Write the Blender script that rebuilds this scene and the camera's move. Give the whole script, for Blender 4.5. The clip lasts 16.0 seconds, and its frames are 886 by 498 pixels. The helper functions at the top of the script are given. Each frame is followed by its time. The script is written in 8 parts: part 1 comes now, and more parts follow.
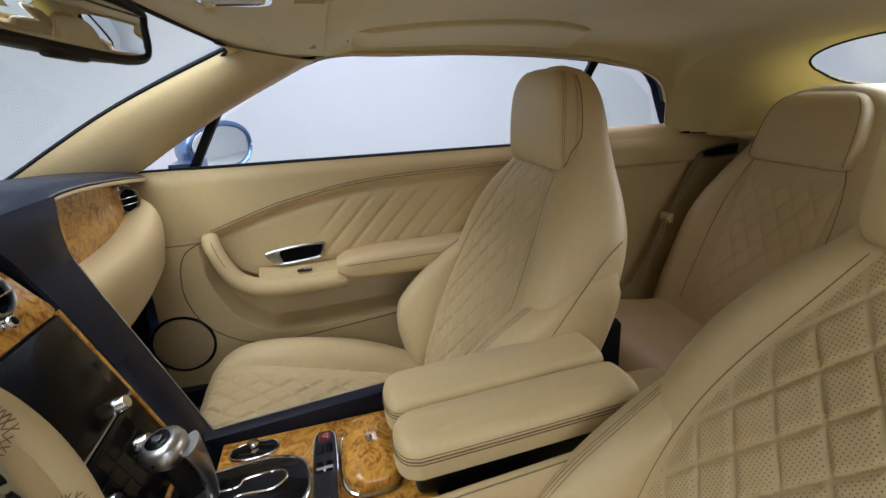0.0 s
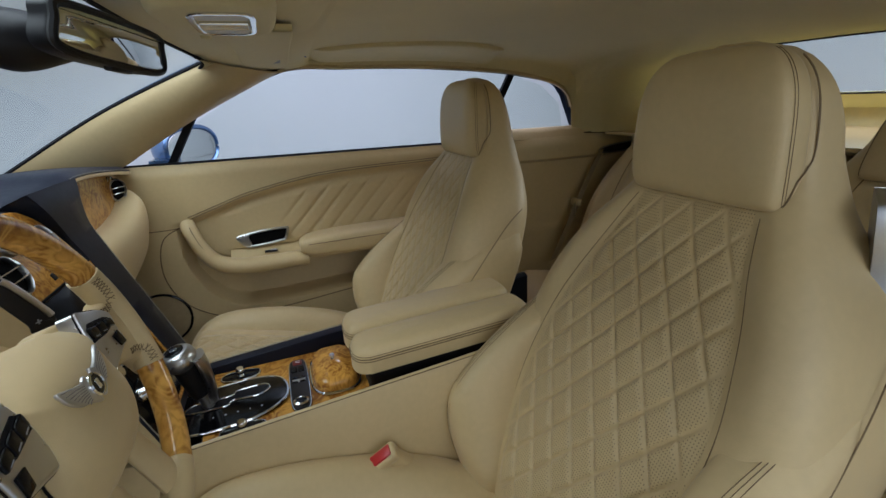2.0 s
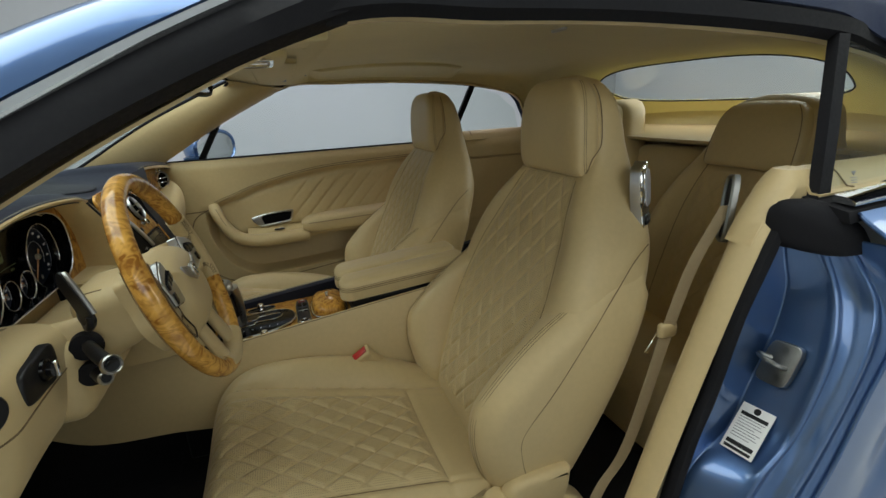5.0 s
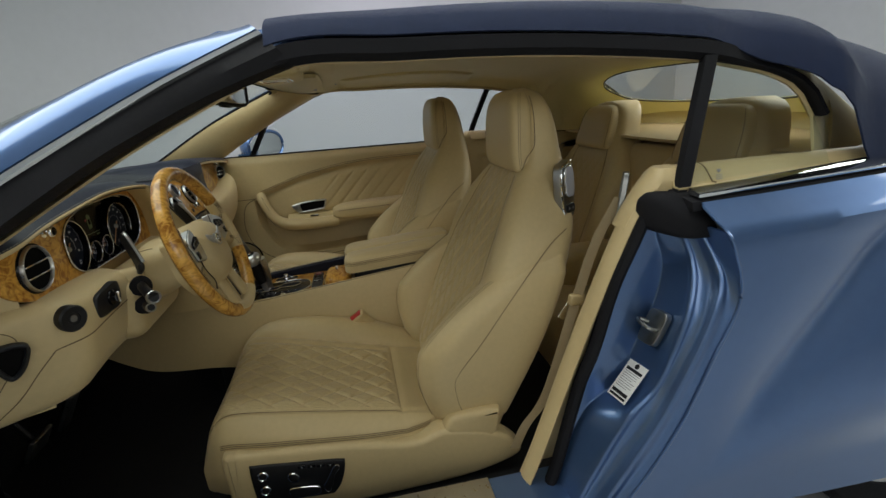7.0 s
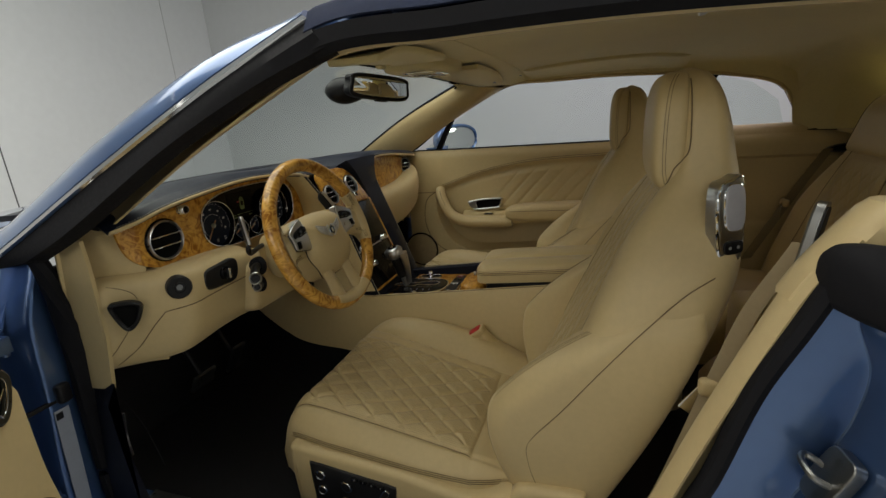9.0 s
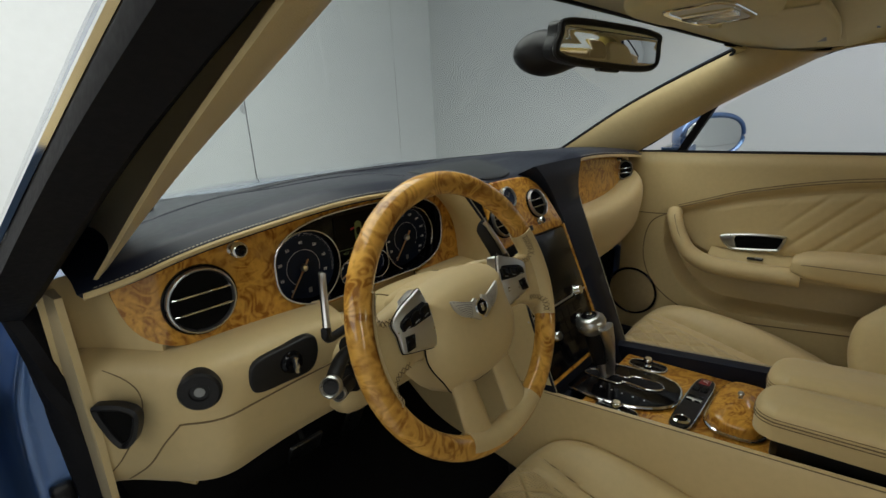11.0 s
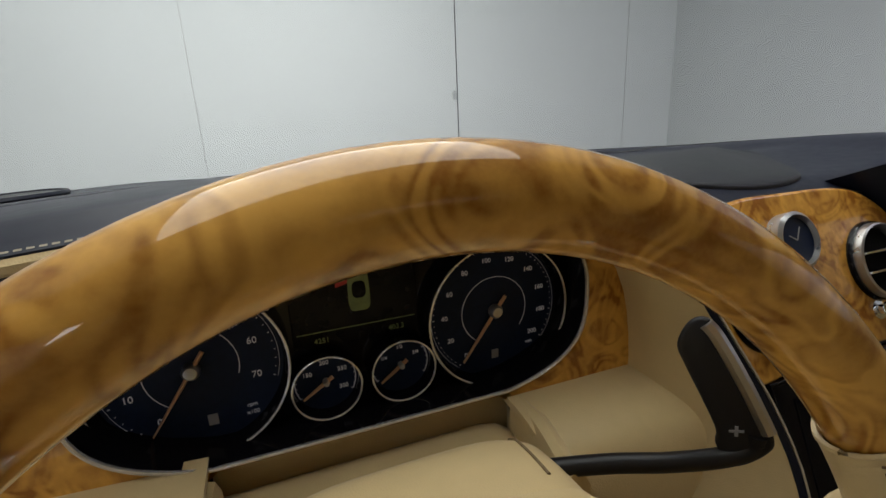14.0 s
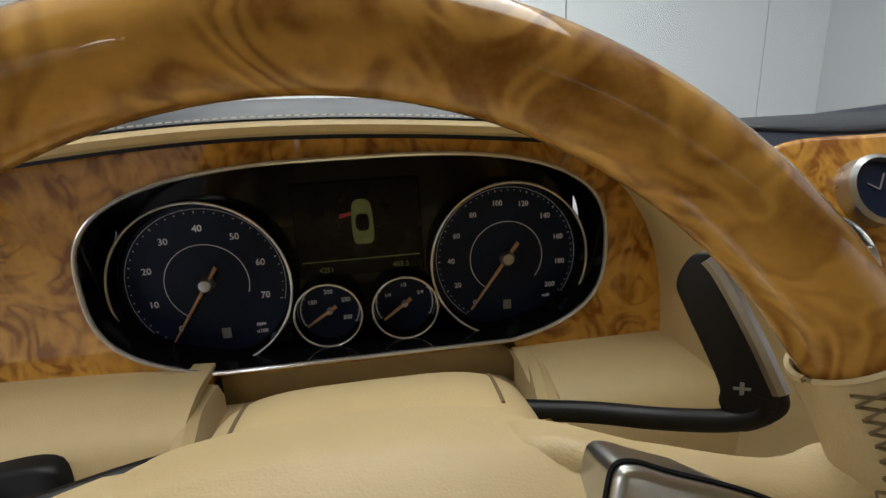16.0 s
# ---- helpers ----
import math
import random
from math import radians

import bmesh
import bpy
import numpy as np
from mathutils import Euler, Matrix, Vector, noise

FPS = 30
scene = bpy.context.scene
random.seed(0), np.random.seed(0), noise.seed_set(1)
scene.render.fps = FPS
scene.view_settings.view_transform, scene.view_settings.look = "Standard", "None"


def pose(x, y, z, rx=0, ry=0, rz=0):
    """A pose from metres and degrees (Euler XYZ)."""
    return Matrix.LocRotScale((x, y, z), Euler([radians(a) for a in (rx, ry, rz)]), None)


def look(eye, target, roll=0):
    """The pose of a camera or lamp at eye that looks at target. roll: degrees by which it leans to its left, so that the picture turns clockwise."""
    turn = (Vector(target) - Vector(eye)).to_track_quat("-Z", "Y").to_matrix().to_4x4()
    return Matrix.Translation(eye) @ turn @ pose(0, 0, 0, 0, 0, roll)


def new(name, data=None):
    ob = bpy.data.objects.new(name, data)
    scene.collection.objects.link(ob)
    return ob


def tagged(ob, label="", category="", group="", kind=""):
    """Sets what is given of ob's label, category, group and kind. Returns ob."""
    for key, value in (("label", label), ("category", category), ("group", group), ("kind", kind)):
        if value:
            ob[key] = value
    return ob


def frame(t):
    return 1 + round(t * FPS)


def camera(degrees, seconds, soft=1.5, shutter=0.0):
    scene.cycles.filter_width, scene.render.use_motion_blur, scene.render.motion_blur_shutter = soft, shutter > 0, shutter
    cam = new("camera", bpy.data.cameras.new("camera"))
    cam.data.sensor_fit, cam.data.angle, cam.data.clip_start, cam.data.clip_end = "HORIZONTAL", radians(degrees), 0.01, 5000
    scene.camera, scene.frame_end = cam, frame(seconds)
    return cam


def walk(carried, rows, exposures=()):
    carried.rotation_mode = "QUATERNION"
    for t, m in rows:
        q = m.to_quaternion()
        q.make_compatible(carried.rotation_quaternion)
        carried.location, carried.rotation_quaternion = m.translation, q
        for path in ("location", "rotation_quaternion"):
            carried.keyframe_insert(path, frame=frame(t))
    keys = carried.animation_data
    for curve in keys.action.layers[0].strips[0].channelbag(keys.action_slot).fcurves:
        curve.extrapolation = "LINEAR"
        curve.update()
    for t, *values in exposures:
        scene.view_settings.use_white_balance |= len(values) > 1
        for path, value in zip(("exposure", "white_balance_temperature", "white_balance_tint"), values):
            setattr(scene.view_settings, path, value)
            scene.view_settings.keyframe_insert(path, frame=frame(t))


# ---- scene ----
cam = camera(86.8, 16.0)
PATH = [
    (0, (-0.603, -0.241, 1.145), (1.241, -0.681, 0.509), -2.6),
    (0.5, (-0.663, -0.241, 1.142), (1.169, -0.736, 0.509), -2.5),
    (1, (-0.731, -0.25, 1.144), (1.089, -0.791, 0.517), -2.6),
    (1.5, (-0.806, -0.239, 1.13), (1.009, -0.823, 0.523), -2.6),
    (2, (-0.888, -0.2, 1.131), (0.915, -0.82, 0.527), -2.6),
    (2.5, (-0.952, -0.16, 1.139), (0.842, -0.804, 0.534), -2.6),
    (3, (-1.004, -0.137, 1.141), (0.788, -0.791, 0.541), -2.7),
    (3.5, (-1.069, -0.137, 1.152), (0.722, -0.79, 0.549), -2.8),
    (4, (-1.151, -0.154, 1.166), (0.644, -0.801, 0.566), -2.9),
    (4.5, (-1.218, -0.155, 1.149), (0.581, -0.791, 0.553), -3.0),
    (5, (-1.314, -0.171, 1.146), (0.493, -0.787, 0.55), -3.2),
    (5.2, (-1.356, -0.178, 1.142), (0.454, -0.788, 0.549), -3.1),
    (7.3, (-1.622, -0.399, 1.167), (0.272, -0.645, 0.576), -4.1),
    (7.5, (-1.614, -0.436, 1.165), (0.291, -0.609, 0.581), -4.1),
    (8, (-1.556, -0.559, 1.153), (0.359, -0.5, 0.579), -4.2),
    (8.5, (-1.494, -0.644, 1.133), (0.395, -0.296, 0.574), -4.4),
    (9, (-1.404, -0.662, 1.136), (0.409, -0.015, 0.591), -4.5),
    (9.5, (-1.273, -0.645, 1.157), (0.409, 0.299, 0.624), -4.6),
    (9.7, (-1.214, -0.624, 1.163), (0.418, 0.401, 0.63), -4.4),
    (11.8, (-0.707, -0.26, 1.127), (0.604, 1.147, 0.58), -3.2),
    (12, (-0.683, -0.244, 1.137), (0.613, 1.18, 0.598), -3.3),
    (12.5, (-0.641, -0.172, 1.126), (0.576, 1.319, 0.585), -2.9),
    (13, (-0.586, -0.077, 1.104), (0.476, 1.534, 0.577), -2.7),
    (13.5, (-0.528, -0.051, 1.099), (0.324, 1.676, 0.56), -2.6),
    (14, (-0.43, -0.045, 1.066), (0.235, 1.762, 0.525), -2.7),
    (14.1, (-0.42, -0.054, 1.054), (0.212, 1.773, 0.543), -3.0),
    (14.5, (-0.39, -0.069, 1.023), (0.086, 1.8, 0.493), -2.9),
    (15, (-0.396, -0.09, 1.024), (-0.055, 1.808, 0.493), -2.9),
    (15.5, (-0.365, -0.085, 1.025), (-0.094, 1.826, 0.501), -3.3),
    (16, (-0.362, -0.068, 1.018), (-0.124, 1.846, 0.489), -3.2),
]
EXPOSURES = [(0.0, 0.08, 5900, 14), (1.5, -0.25, 5560, 10), (3.0, -0.72, 5760, 8), (4.0, -0.71, 6030, 4), (5.0, -0.75, 6250, 2), (7.5, -1.00, 6500, 5), (8.0, -1.00, 6750, 6), (9.0, -1.06, 6850, 7), (9.7, -1.12, 6800, 6), (12.0, -0.52, 6500, 5), (12.7, -0.55, 6550, 7), (13.0, -0.75, 6580, 11), (13.5, -0.95, 6550, 12), (14.0, -0.82, 6550, 13), (14.5, -0.64, 6550, 13), (15.2, -0.43, 6500, 12), (16.0, -0.40, 6500, 12)]
walk(cam, [(t, look(eye, target, roll)) for t, eye, target, roll in PATH], EXPOSURES)

# ---- world and light ----
world = bpy.data.worlds.new("studio_dark")
scene.world = world
world.use_nodes = True
world.node_tree.nodes["Background"].inputs[0].default_value = (0.8, 0.85, 0.95, 1)
world.node_tree.nodes["Background"].inputs[1].default_value = 0.05


def area(name, at, target, sx, sy, power, colour):
    li = bpy.data.lights.new(name, "AREA")
    li.shape, li.size, li.size_y, li.energy, li.color = "RECTANGLE", sx, sy, power, colour
    ob = new(name, li)
    ob.matrix_basis = look(at, target)
    return ob


# Unseen area lamps, added to light the car and the walls around it.
area("added_light_over", (-0.2, 0.9, 3.18), (-0.2, 0.9, 0), 2.6, 4.6, 215, (1.0, 0.985, 0.95))
area("added_light_driver_side", (-4.2, -0.1, 2.2), (-0.9, -0.5, 0.9), 3.6, 1.5, 55, (1.0, 0.975, 0.95))
# violet-tinted lamp added to turn the east wall lavender
area("added_light_passenger_side", (2.9, -0.9, 3.1), (3.6, -0.9, 0.8), 1.0, 4.6, 92, (1.0, 0.855, 1.10))
# lamp added behind the car to brighten the rear lining
area("added_light_rear", (0.0, -4.3, 2.35), (0.0, -2.0, 1.25), 4.0, 1.4, 150, (1.0, 0.99, 0.96))
area("added_light_front", (-0.6, 2.6, 3.15), (-0.4, 4.2, 0.9), 3.6, 1.0, 84, (1.0, 1.0, 0.985))


# ---- materials ----
def mat(name, colour, rough=0.5, metal=0.0, coat=0.0, spec=0.5, var=0.08, scale=6.0, grain=0.0, gscale=900.0, emit=0.0, sheen=0.0, rvar=0.1):
    """A painted, dressed or moulded surface: two scales of variation in colour and gloss, and a fine relief."""
    m = bpy.data.materials.new(name)
    m.use_nodes = True
    nt = m.node_tree
    b = nt.nodes["Principled BSDF"]
    tc = nt.nodes.new("ShaderNodeTexCoord")
    n1, n2 = nt.nodes.new("ShaderNodeTexNoise"), nt.nodes.new("ShaderNodeTexNoise")
    n1.inputs["Scale"].default_value, n1.inputs["Detail"].default_value = scale, 3
    n2.inputs["Scale"].default_value, n2.inputs["Detail"].default_value = scale * 14, 2
    for n in (n1, n2):
        nt.links.new(tc.outputs["Object"], n.inputs["Vector"])
    add = nt.nodes.new("ShaderNodeMath")
    add.operation = "ADD"
    nt.links.new(n1.outputs[0], add.inputs[0])
    nt.links.new(n2.outputs[0], add.inputs[1])
    rng = nt.nodes.new("ShaderNodeMapRange")
    rng.inputs["From Min"].default_value, rng.inputs["From Max"].default_value = 0.6, 1.4
    rng.inputs["To Min"].default_value, rng.inputs["To Max"].default_value = 1 - var, 1 + var
    nt.links.new(add.outputs[0], rng.inputs["Value"])
    mul = nt.nodes.new("ShaderNodeVectorMath")
    mul.operation = "SCALE"
    mul.inputs[0].default_value = colour
    nt.links.new(rng.outputs[0], mul.inputs["Scale"])
    nt.links.new(mul.outputs[0], b.inputs["Base Color"])
    rr = nt.nodes.new("ShaderNodeMapRange")
    rr.inputs["From Min"].default_value, rr.inputs["From Max"].default_value = 0.3, 0.7
    rr.inputs["To Min"].default_value, rr.inputs["To Max"].default_value = max(0.02, rough * (1 - rvar)), min(1, rough * (1 + rvar))
    nt.links.new(n2.outputs[0], rr.inputs["Value"])
    nt.links.new(rr.outputs[0], b.inputs["Roughness"])
    b.inputs["Metallic"].default_value = metal
    b.inputs["Coat Weight"].default_value = coat
    b.inputs["Coat Roughness"].default_value = 0.04
    b.inputs["Specular IOR Level"].default_value = spec
    b.inputs["Sheen Weight"].default_value = sheen
    if grain:
        vo = nt.nodes.new("ShaderNodeTexVoronoi")
        vo.inputs["Scale"].default_value = gscale
        nt.links.new(tc.outputs["Object"], vo.inputs["Vector"])
        bp = nt.nodes.new("ShaderNodeBump")
        bp.inputs["Strength"].default_value, bp.inputs["Distance"].default_value = grain, 0.0006
        nt.links.new(vo.outputs["Distance"], bp.inputs["Height"])
        nt.links.new(bp.outputs[0], b.inputs["Normal"])
    if emit:
        b.inputs["Emission Color"].default_value = (*colour, 1)
        b.inputs["Emission Strength"].default_value = emit
    return m


CREAM = (0.56, 0.435, 0.221)


QP, QS = 0.056, 0.76  # spacing and slope of the quilting seams


def perforated(name):
    """Cream leather with rows of small punched holes."""
    m = mat(name, CREAM, 0.5, var=0.05, grain=0.25, sheen=0.1)
    nt = m.node_tree
    b = nt.nodes["Principled BSDF"]
    uv = nt.nodes.new("ShaderNodeTexCoord")
    sc = nt.nodes.new("ShaderNodeVectorMath")
    sc.operation = "SCALE"
    sc.inputs["Scale"].default_value = 1 / 0.0040
    nt.links.new(uv.outputs["UV"], sc.inputs[0])
    fr = nt.nodes.new("ShaderNodeVectorMath")
    fr.operation = "FRACTION"
    nt.links.new(sc.outputs[0], fr.inputs[0])
    ds = nt.nodes.new("ShaderNodeVectorMath")
    ds.operation = "DISTANCE"
    ds.inputs[1].default_value = (0.5, 0.5, 0)
    nt.links.new(fr.outputs[0], ds.inputs[0])
    st = nt.nodes.new("ShaderNodeMapRange")
    st.inputs["From Min"].default_value, st.inputs["From Max"].default_value = 0.14, 0.23
    nt.links.new(ds.outputs["Value"], st.inputs["Value"])
    # no holes along the crossed seams
    near = []
    for sign in (1, -1):
        dt = nt.nodes.new("ShaderNodeVectorMath")
        dt.operation = "DOT_PRODUCT"
        dt.inputs[1].default_value = (1 / QP, sign * QS / QP, 0)
        nt.links.new(uv.outputs["UV"], dt.inputs[0])
        pp = nt.nodes.new("ShaderNodeMath")
        pp.operation = "PINGPONG"
        pp.inputs[1].default_value = 0.5
        nt.links.new(dt.outputs["Value"], pp.inputs[0])
        near.append(pp)
    mn = nt.nodes.new("ShaderNodeMath")
    mn.operation = "MINIMUM"
    nt.links.new(near[0].outputs[0], mn.inputs[0])
    nt.links.new(near[1].outputs[0], mn.inputs[1])
    lt = nt.nodes.new("ShaderNodeMath")
    lt.operation = "LESS_THAN"
    lt.inputs[1].default_value = 0.075
    nt.links.new(mn.outputs[0], lt.inputs[0])
    mxm = nt.nodes.new("ShaderNodeMath")
    mxm.operation = "MAXIMUM"
    nt.links.new(st.outputs[0], mxm.inputs[0])
    nt.links.new(lt.outputs[0], mxm.inputs[1])
    st = mxm
    mix = nt.nodes.new("ShaderNodeMix")
    mix.data_type = "RGBA"
    mix.inputs["A"].default_value = (0.21, 0.157, 0.076, 1)
    old = b.inputs["Base Color"].links[0].from_socket
    nt.links.new(old, mix.inputs["B"])
    nt.links.new(st.outputs[0], mix.inputs["Factor"])
    nt.links.new(mix.outputs["Result"], b.inputs["Base Color"])
    return m


def burl(name, scale, stretch=(1, 1, 1), ripple=(60, 60, 9), dark=(0.30, 0.125, 0.028), light=(0.66, 0.36, 0.095)):
    """Lacquered burr wood: clouded figure, curled bands, short cross ripples, fine pores and a deep clear coat."""
    m = bpy.data.materials.new(name)
    m.use_nodes = True
    nt = m.node_tree
    b = nt.nodes["Principled BSDF"]
    tc, mp = nt.nodes.new("ShaderNodeTexCoord"), nt.nodes.new("ShaderNodeMapping")
    mp.inputs["Scale"].default_value = stretch
    nt.links.new(tc.outputs["Object"], mp.inputs["Vector"])

    def noise(sc, detail, twist, at=mp):
        n = nt.nodes.new("ShaderNodeTexNoise")
        n.inputs["Scale"].default_value, n.inputs["Detail"].default_value, n.inputs["Distortion"].default_value = sc, detail, twist
        nt.links.new(at.outputs[0], n.inputs["Vector"])
        return n.outputs[0]

    def calc(op, p, q, r=None):
        n = nt.nodes.new("ShaderNodeMath")
        n.operation = op
        for k, v in enumerate((p, q, r)):
            if v is None:
                continue
            if isinstance(v, (int, float)):
                n.inputs[k].default_value = v
            else:
                nt.links.new(v, n.inputs[k])
        return n.outputs[0]

    cloud = noise(scale, 2, 1.4)
    curl = noise(scale * 1.6, 1, 2.2)
    bands = calc("SINE", calc("MULTIPLY", curl, 19.0), 0.0)
    rm = nt.nodes.new("ShaderNodeMapping")
    rm.inputs["Scale"].default_value = ripple
    warp = nt.nodes.new("ShaderNodeVectorMath")
    warp.operation = "MULTIPLY_ADD"
    wn = nt.nodes.new("ShaderNodeTexNoise")
    wn.inputs["Scale"].default_value = scale * 0.8
    nt.links.new(mp.outputs[0], wn.inputs["Vector"])
    nt.links.new(wn.outputs["Color"], warp.inputs[0])
    warp.inputs[1].default_value = (0.05, 0.05, 0.05)
    nt.links.new(tc.outputs["Object"], warp.inputs[2])
    nt.links.new(warp.outputs[0], rm.inputs["Vector"])
    rip = noise(2.0, 1, 0.4, rm)
    mask = nt.nodes.new("ShaderNodeMapRange")
    mask.inputs["From Min"].default_value, mask.inputs["From Max"].default_value = 0.42, 0.62
    nt.links.new(noise(scale * 0.7, 1, 0.5), mask.inputs["Value"])
    pores = noise(scale * 26, 2, 0.0)
    v = calc("MULTIPLY_ADD", cloud, 0.42, 0.18)
    v = calc("MULTIPLY_ADD", bands, 0.085, v)
    v = calc("ADD", v, calc("MULTIPLY", calc("SUBTRACT", rip, 0.5), calc("MULTIPLY_ADD", mask.outputs[0], 0.45, 0.10)))
    v = calc("ADD", v, calc("MULTIPLY", calc("SUBTRACT", pores, 0.5), 0.10))
    cr = nt.nodes.new("ShaderNodeValToRGB")
    cr.color_ramp.elements[0].position, cr.color_ramp.elements[0].color = 0.24, (*dark, 1)
    cr.color_ramp.elements[1].position, cr.color_ramp.elements[1].color = 0.53, (*light, 1)
    e = cr.color_ramp.elements.new(0.36)
    e.color = tuple(p + (q - p) * 0.52 for p, q in zip(dark, light)) + (1,)
    nt.links.new(v, cr.inputs[0])
    nt.links.new(cr.outputs[0], b.inputs["Base Color"])
    b.inputs["Roughness"].default_value = 0.5
    b.inputs["Specular IOR Level"].default_value = 0.1
    b.inputs["Coat Weight"].default_value = 1.0
    b.inputs["Coat Roughness"].default_value = 0.025
    return m


def glass(name, tint=(1, 1, 1)):
    """Thin clear glass: what lies behind shows through, with gloss rising towards grazing views."""
    m = bpy.data.materials.new(name)
    m.use_nodes = True
    nt = m.node_tree
    nt.nodes.remove(nt.nodes["Principled BSDF"])
    tr, gl, lw, mx = (nt.nodes.new("ShaderNode" + k) for k in ("BsdfTransparent", "BsdfGlossy", "LayerWeight", "MixShader"))
    tr.inputs[0].default_value = (*tint, 1)
    gl.inputs["Roughness"].default_value = 0.02
    lw.inputs["Blend"].default_value = 0.5
    pw, sc = nt.nodes.new("ShaderNodeMath"), nt.nodes.new("ShaderNodeMath")
    pw.operation, sc.operation = "POWER", "MULTIPLY_ADD"
    pw.inputs[1].default_value = 5.0
    sc.inputs[1].default_value, sc.inputs[2].default_value = 0.5, 0.022
    nt.links.new(lw.outputs["Facing"], pw.inputs[0])
    nt.links.new(pw.outputs[0], sc.inputs[0])
    nt.links.new(sc.outputs[0], mx.inputs[0])
    nt.links.new(tr.outputs[0], mx.inputs[1])
    nt.links.new(gl.outputs[0], mx.inputs[2])
    nt.links.new(mx.outputs[0], nt.nodes["Material Output"].inputs[0])
    return m


LEATHER = mat("cream_leather", CREAM, 0.48, var=0.05, grain=0.25, sheen=0.08)
PERF = perforated("perforated_cream_leather")
STITCH = mat("brown_stitching", (0.17, 0.12, 0.06), 0.8, var=0.2, scale=300)
PALE_STITCH = mat("pale_stitching", (0.34, 0.31, 0.23), 0.8, var=0.2, scale=300)
NAVY = mat("navy_leather", (0.006, 0.0082, 0.017), 0.42, spec=0.22, var=0.05, grain=0.02, gscale=1300, rvar=0.05)
LINING = mat("cream_headlining", (0.70, 0.605, 0.325), 0.9, var=0.05, grain=0.2, gscale=1500, sheen=0.25)
WOOD = burl("burr_wood_veneer", 15, (1, 1, 1), (75, 75, 26), (0.26, 0.098, 0.010), (0.64, 0.335, 0.055))
RIM_WOOD = burl("burr_wood_rim", 15, (1, 1, 1), (26, 26, 26), (0.27, 0.108, 0.012), (0.70, 0.385, 0.078))
CHROME = mat("chrome", (0.78, 0.79, 0.80), 0.08, 1.0, var=0.02)
SATIN = mat("satin_silver", (0.55, 0.55, 0.54), 0.3, 1.0, var=0.05)
BRIGHT = mat("bright_trim", (0.74, 0.74, 0.75), 0.22, 0.75, var=0.03)
BLACK = mat("black_plastic", (0.009, 0.009, 0.010), 0.42, spec=0.3, var=0.2, scale=20)
GLOSS_BLACK = mat("gloss_black", (0.004, 0.004, 0.005), 0.12, var=0.1, spec=0.2)
RUBBER = mat("black_rubber", (0.008, 0.008, 0.010), 0.75, spec=0.2, var=0.25, scale=12)
STEEL = mat("plain_steel", (0.26, 0.26, 0.25), 0.35, 1.0, var=0.1, scale=30)
CARPET = mat("black_carpet", (0.007, 0.007, 0.008), 1.0, var=0.35, scale=40, grain=0.8, gscale=700)
PAINT = mat("blue_metallic_paint", (0.088, 0.165, 0.345), 0.30, 0.75, coat=1.0, var=0.04, scale=3, rvar=0.05)
FABRIC = mat("navy_soft_top_fabric", (0.010, 0.018, 0.050), 0.9, spec=0.3, var=0.15, scale=30, grain=0.6, gscale=1600, sheen=0.04)
GLASS = glass("window_glass", (0.93, 0.96, 0.95))
MIRROR = mat("mirror_glass", (0.82, 0.84, 0.84), 0.02, 1.0, var=0.0)
WALL = mat("white_painted_wall", (0.66, 0.68, 0.68), 0.75, var=0.035, scale=0.9)
# WALL's white lowered to stand in for dimmer light on the east wall
EAST_WALL = mat("dimmed_wall_paint", (0.515, 0.530, 0.530), 0.75, var=0.035, scale=0.9)
GREY_WALL = mat("grey_wall_paint", (0.55, 0.555, 0.56), 0.8, var=0.05, scale=1.5)
FLOOR = mat("pale_grey_studio_floor", (0.48, 0.49, 0.50), 0.35, var=0.05, scale=1.5)
SEAM = mat("dark_wall_joint", (0.10, 0.10, 0.10), 0.9, var=0.3, scale=5)
DIAL = mat("dark_blue_dial", (0.005, 0.012, 0.034), 0.4, spec=0.2, var=0.3, scale=15)
PRINT = mat("white_dial_print", (0.62, 0.62, 0.66), 0.6, var=0.02, emit=0.08)
SCREEN = mat("dark_screen", (0.003, 0.003, 0.004), 0.22, spec=0.12, var=0.1)
RED = mat("red_plastic", (0.45, 0.02, 0.02), 0.35, var=0.05)
DARK_RED = mat("dark_red_plastic", (0.16, 0.008, 0.010), 0.3, var=0.05)
LABEL = mat("white_label", (0.75, 0.75, 0.73), 0.5, var=0.02)
GREY_PRINT = mat("grey_print", (0.25, 0.25, 0.25), 0.7, var=0.05)
GREY_LABEL = mat("grey_label", (0.33, 0.36, 0.42), 0.5, var=0.05)
# webbing's cream darkened for the shade in which the belt hangs
WEBBING = mat("shaded_cream_webbing", (0.36, 0.28, 0.16), 0.75, var=0.08, scale=120, grain=0.5, gscale=1200)


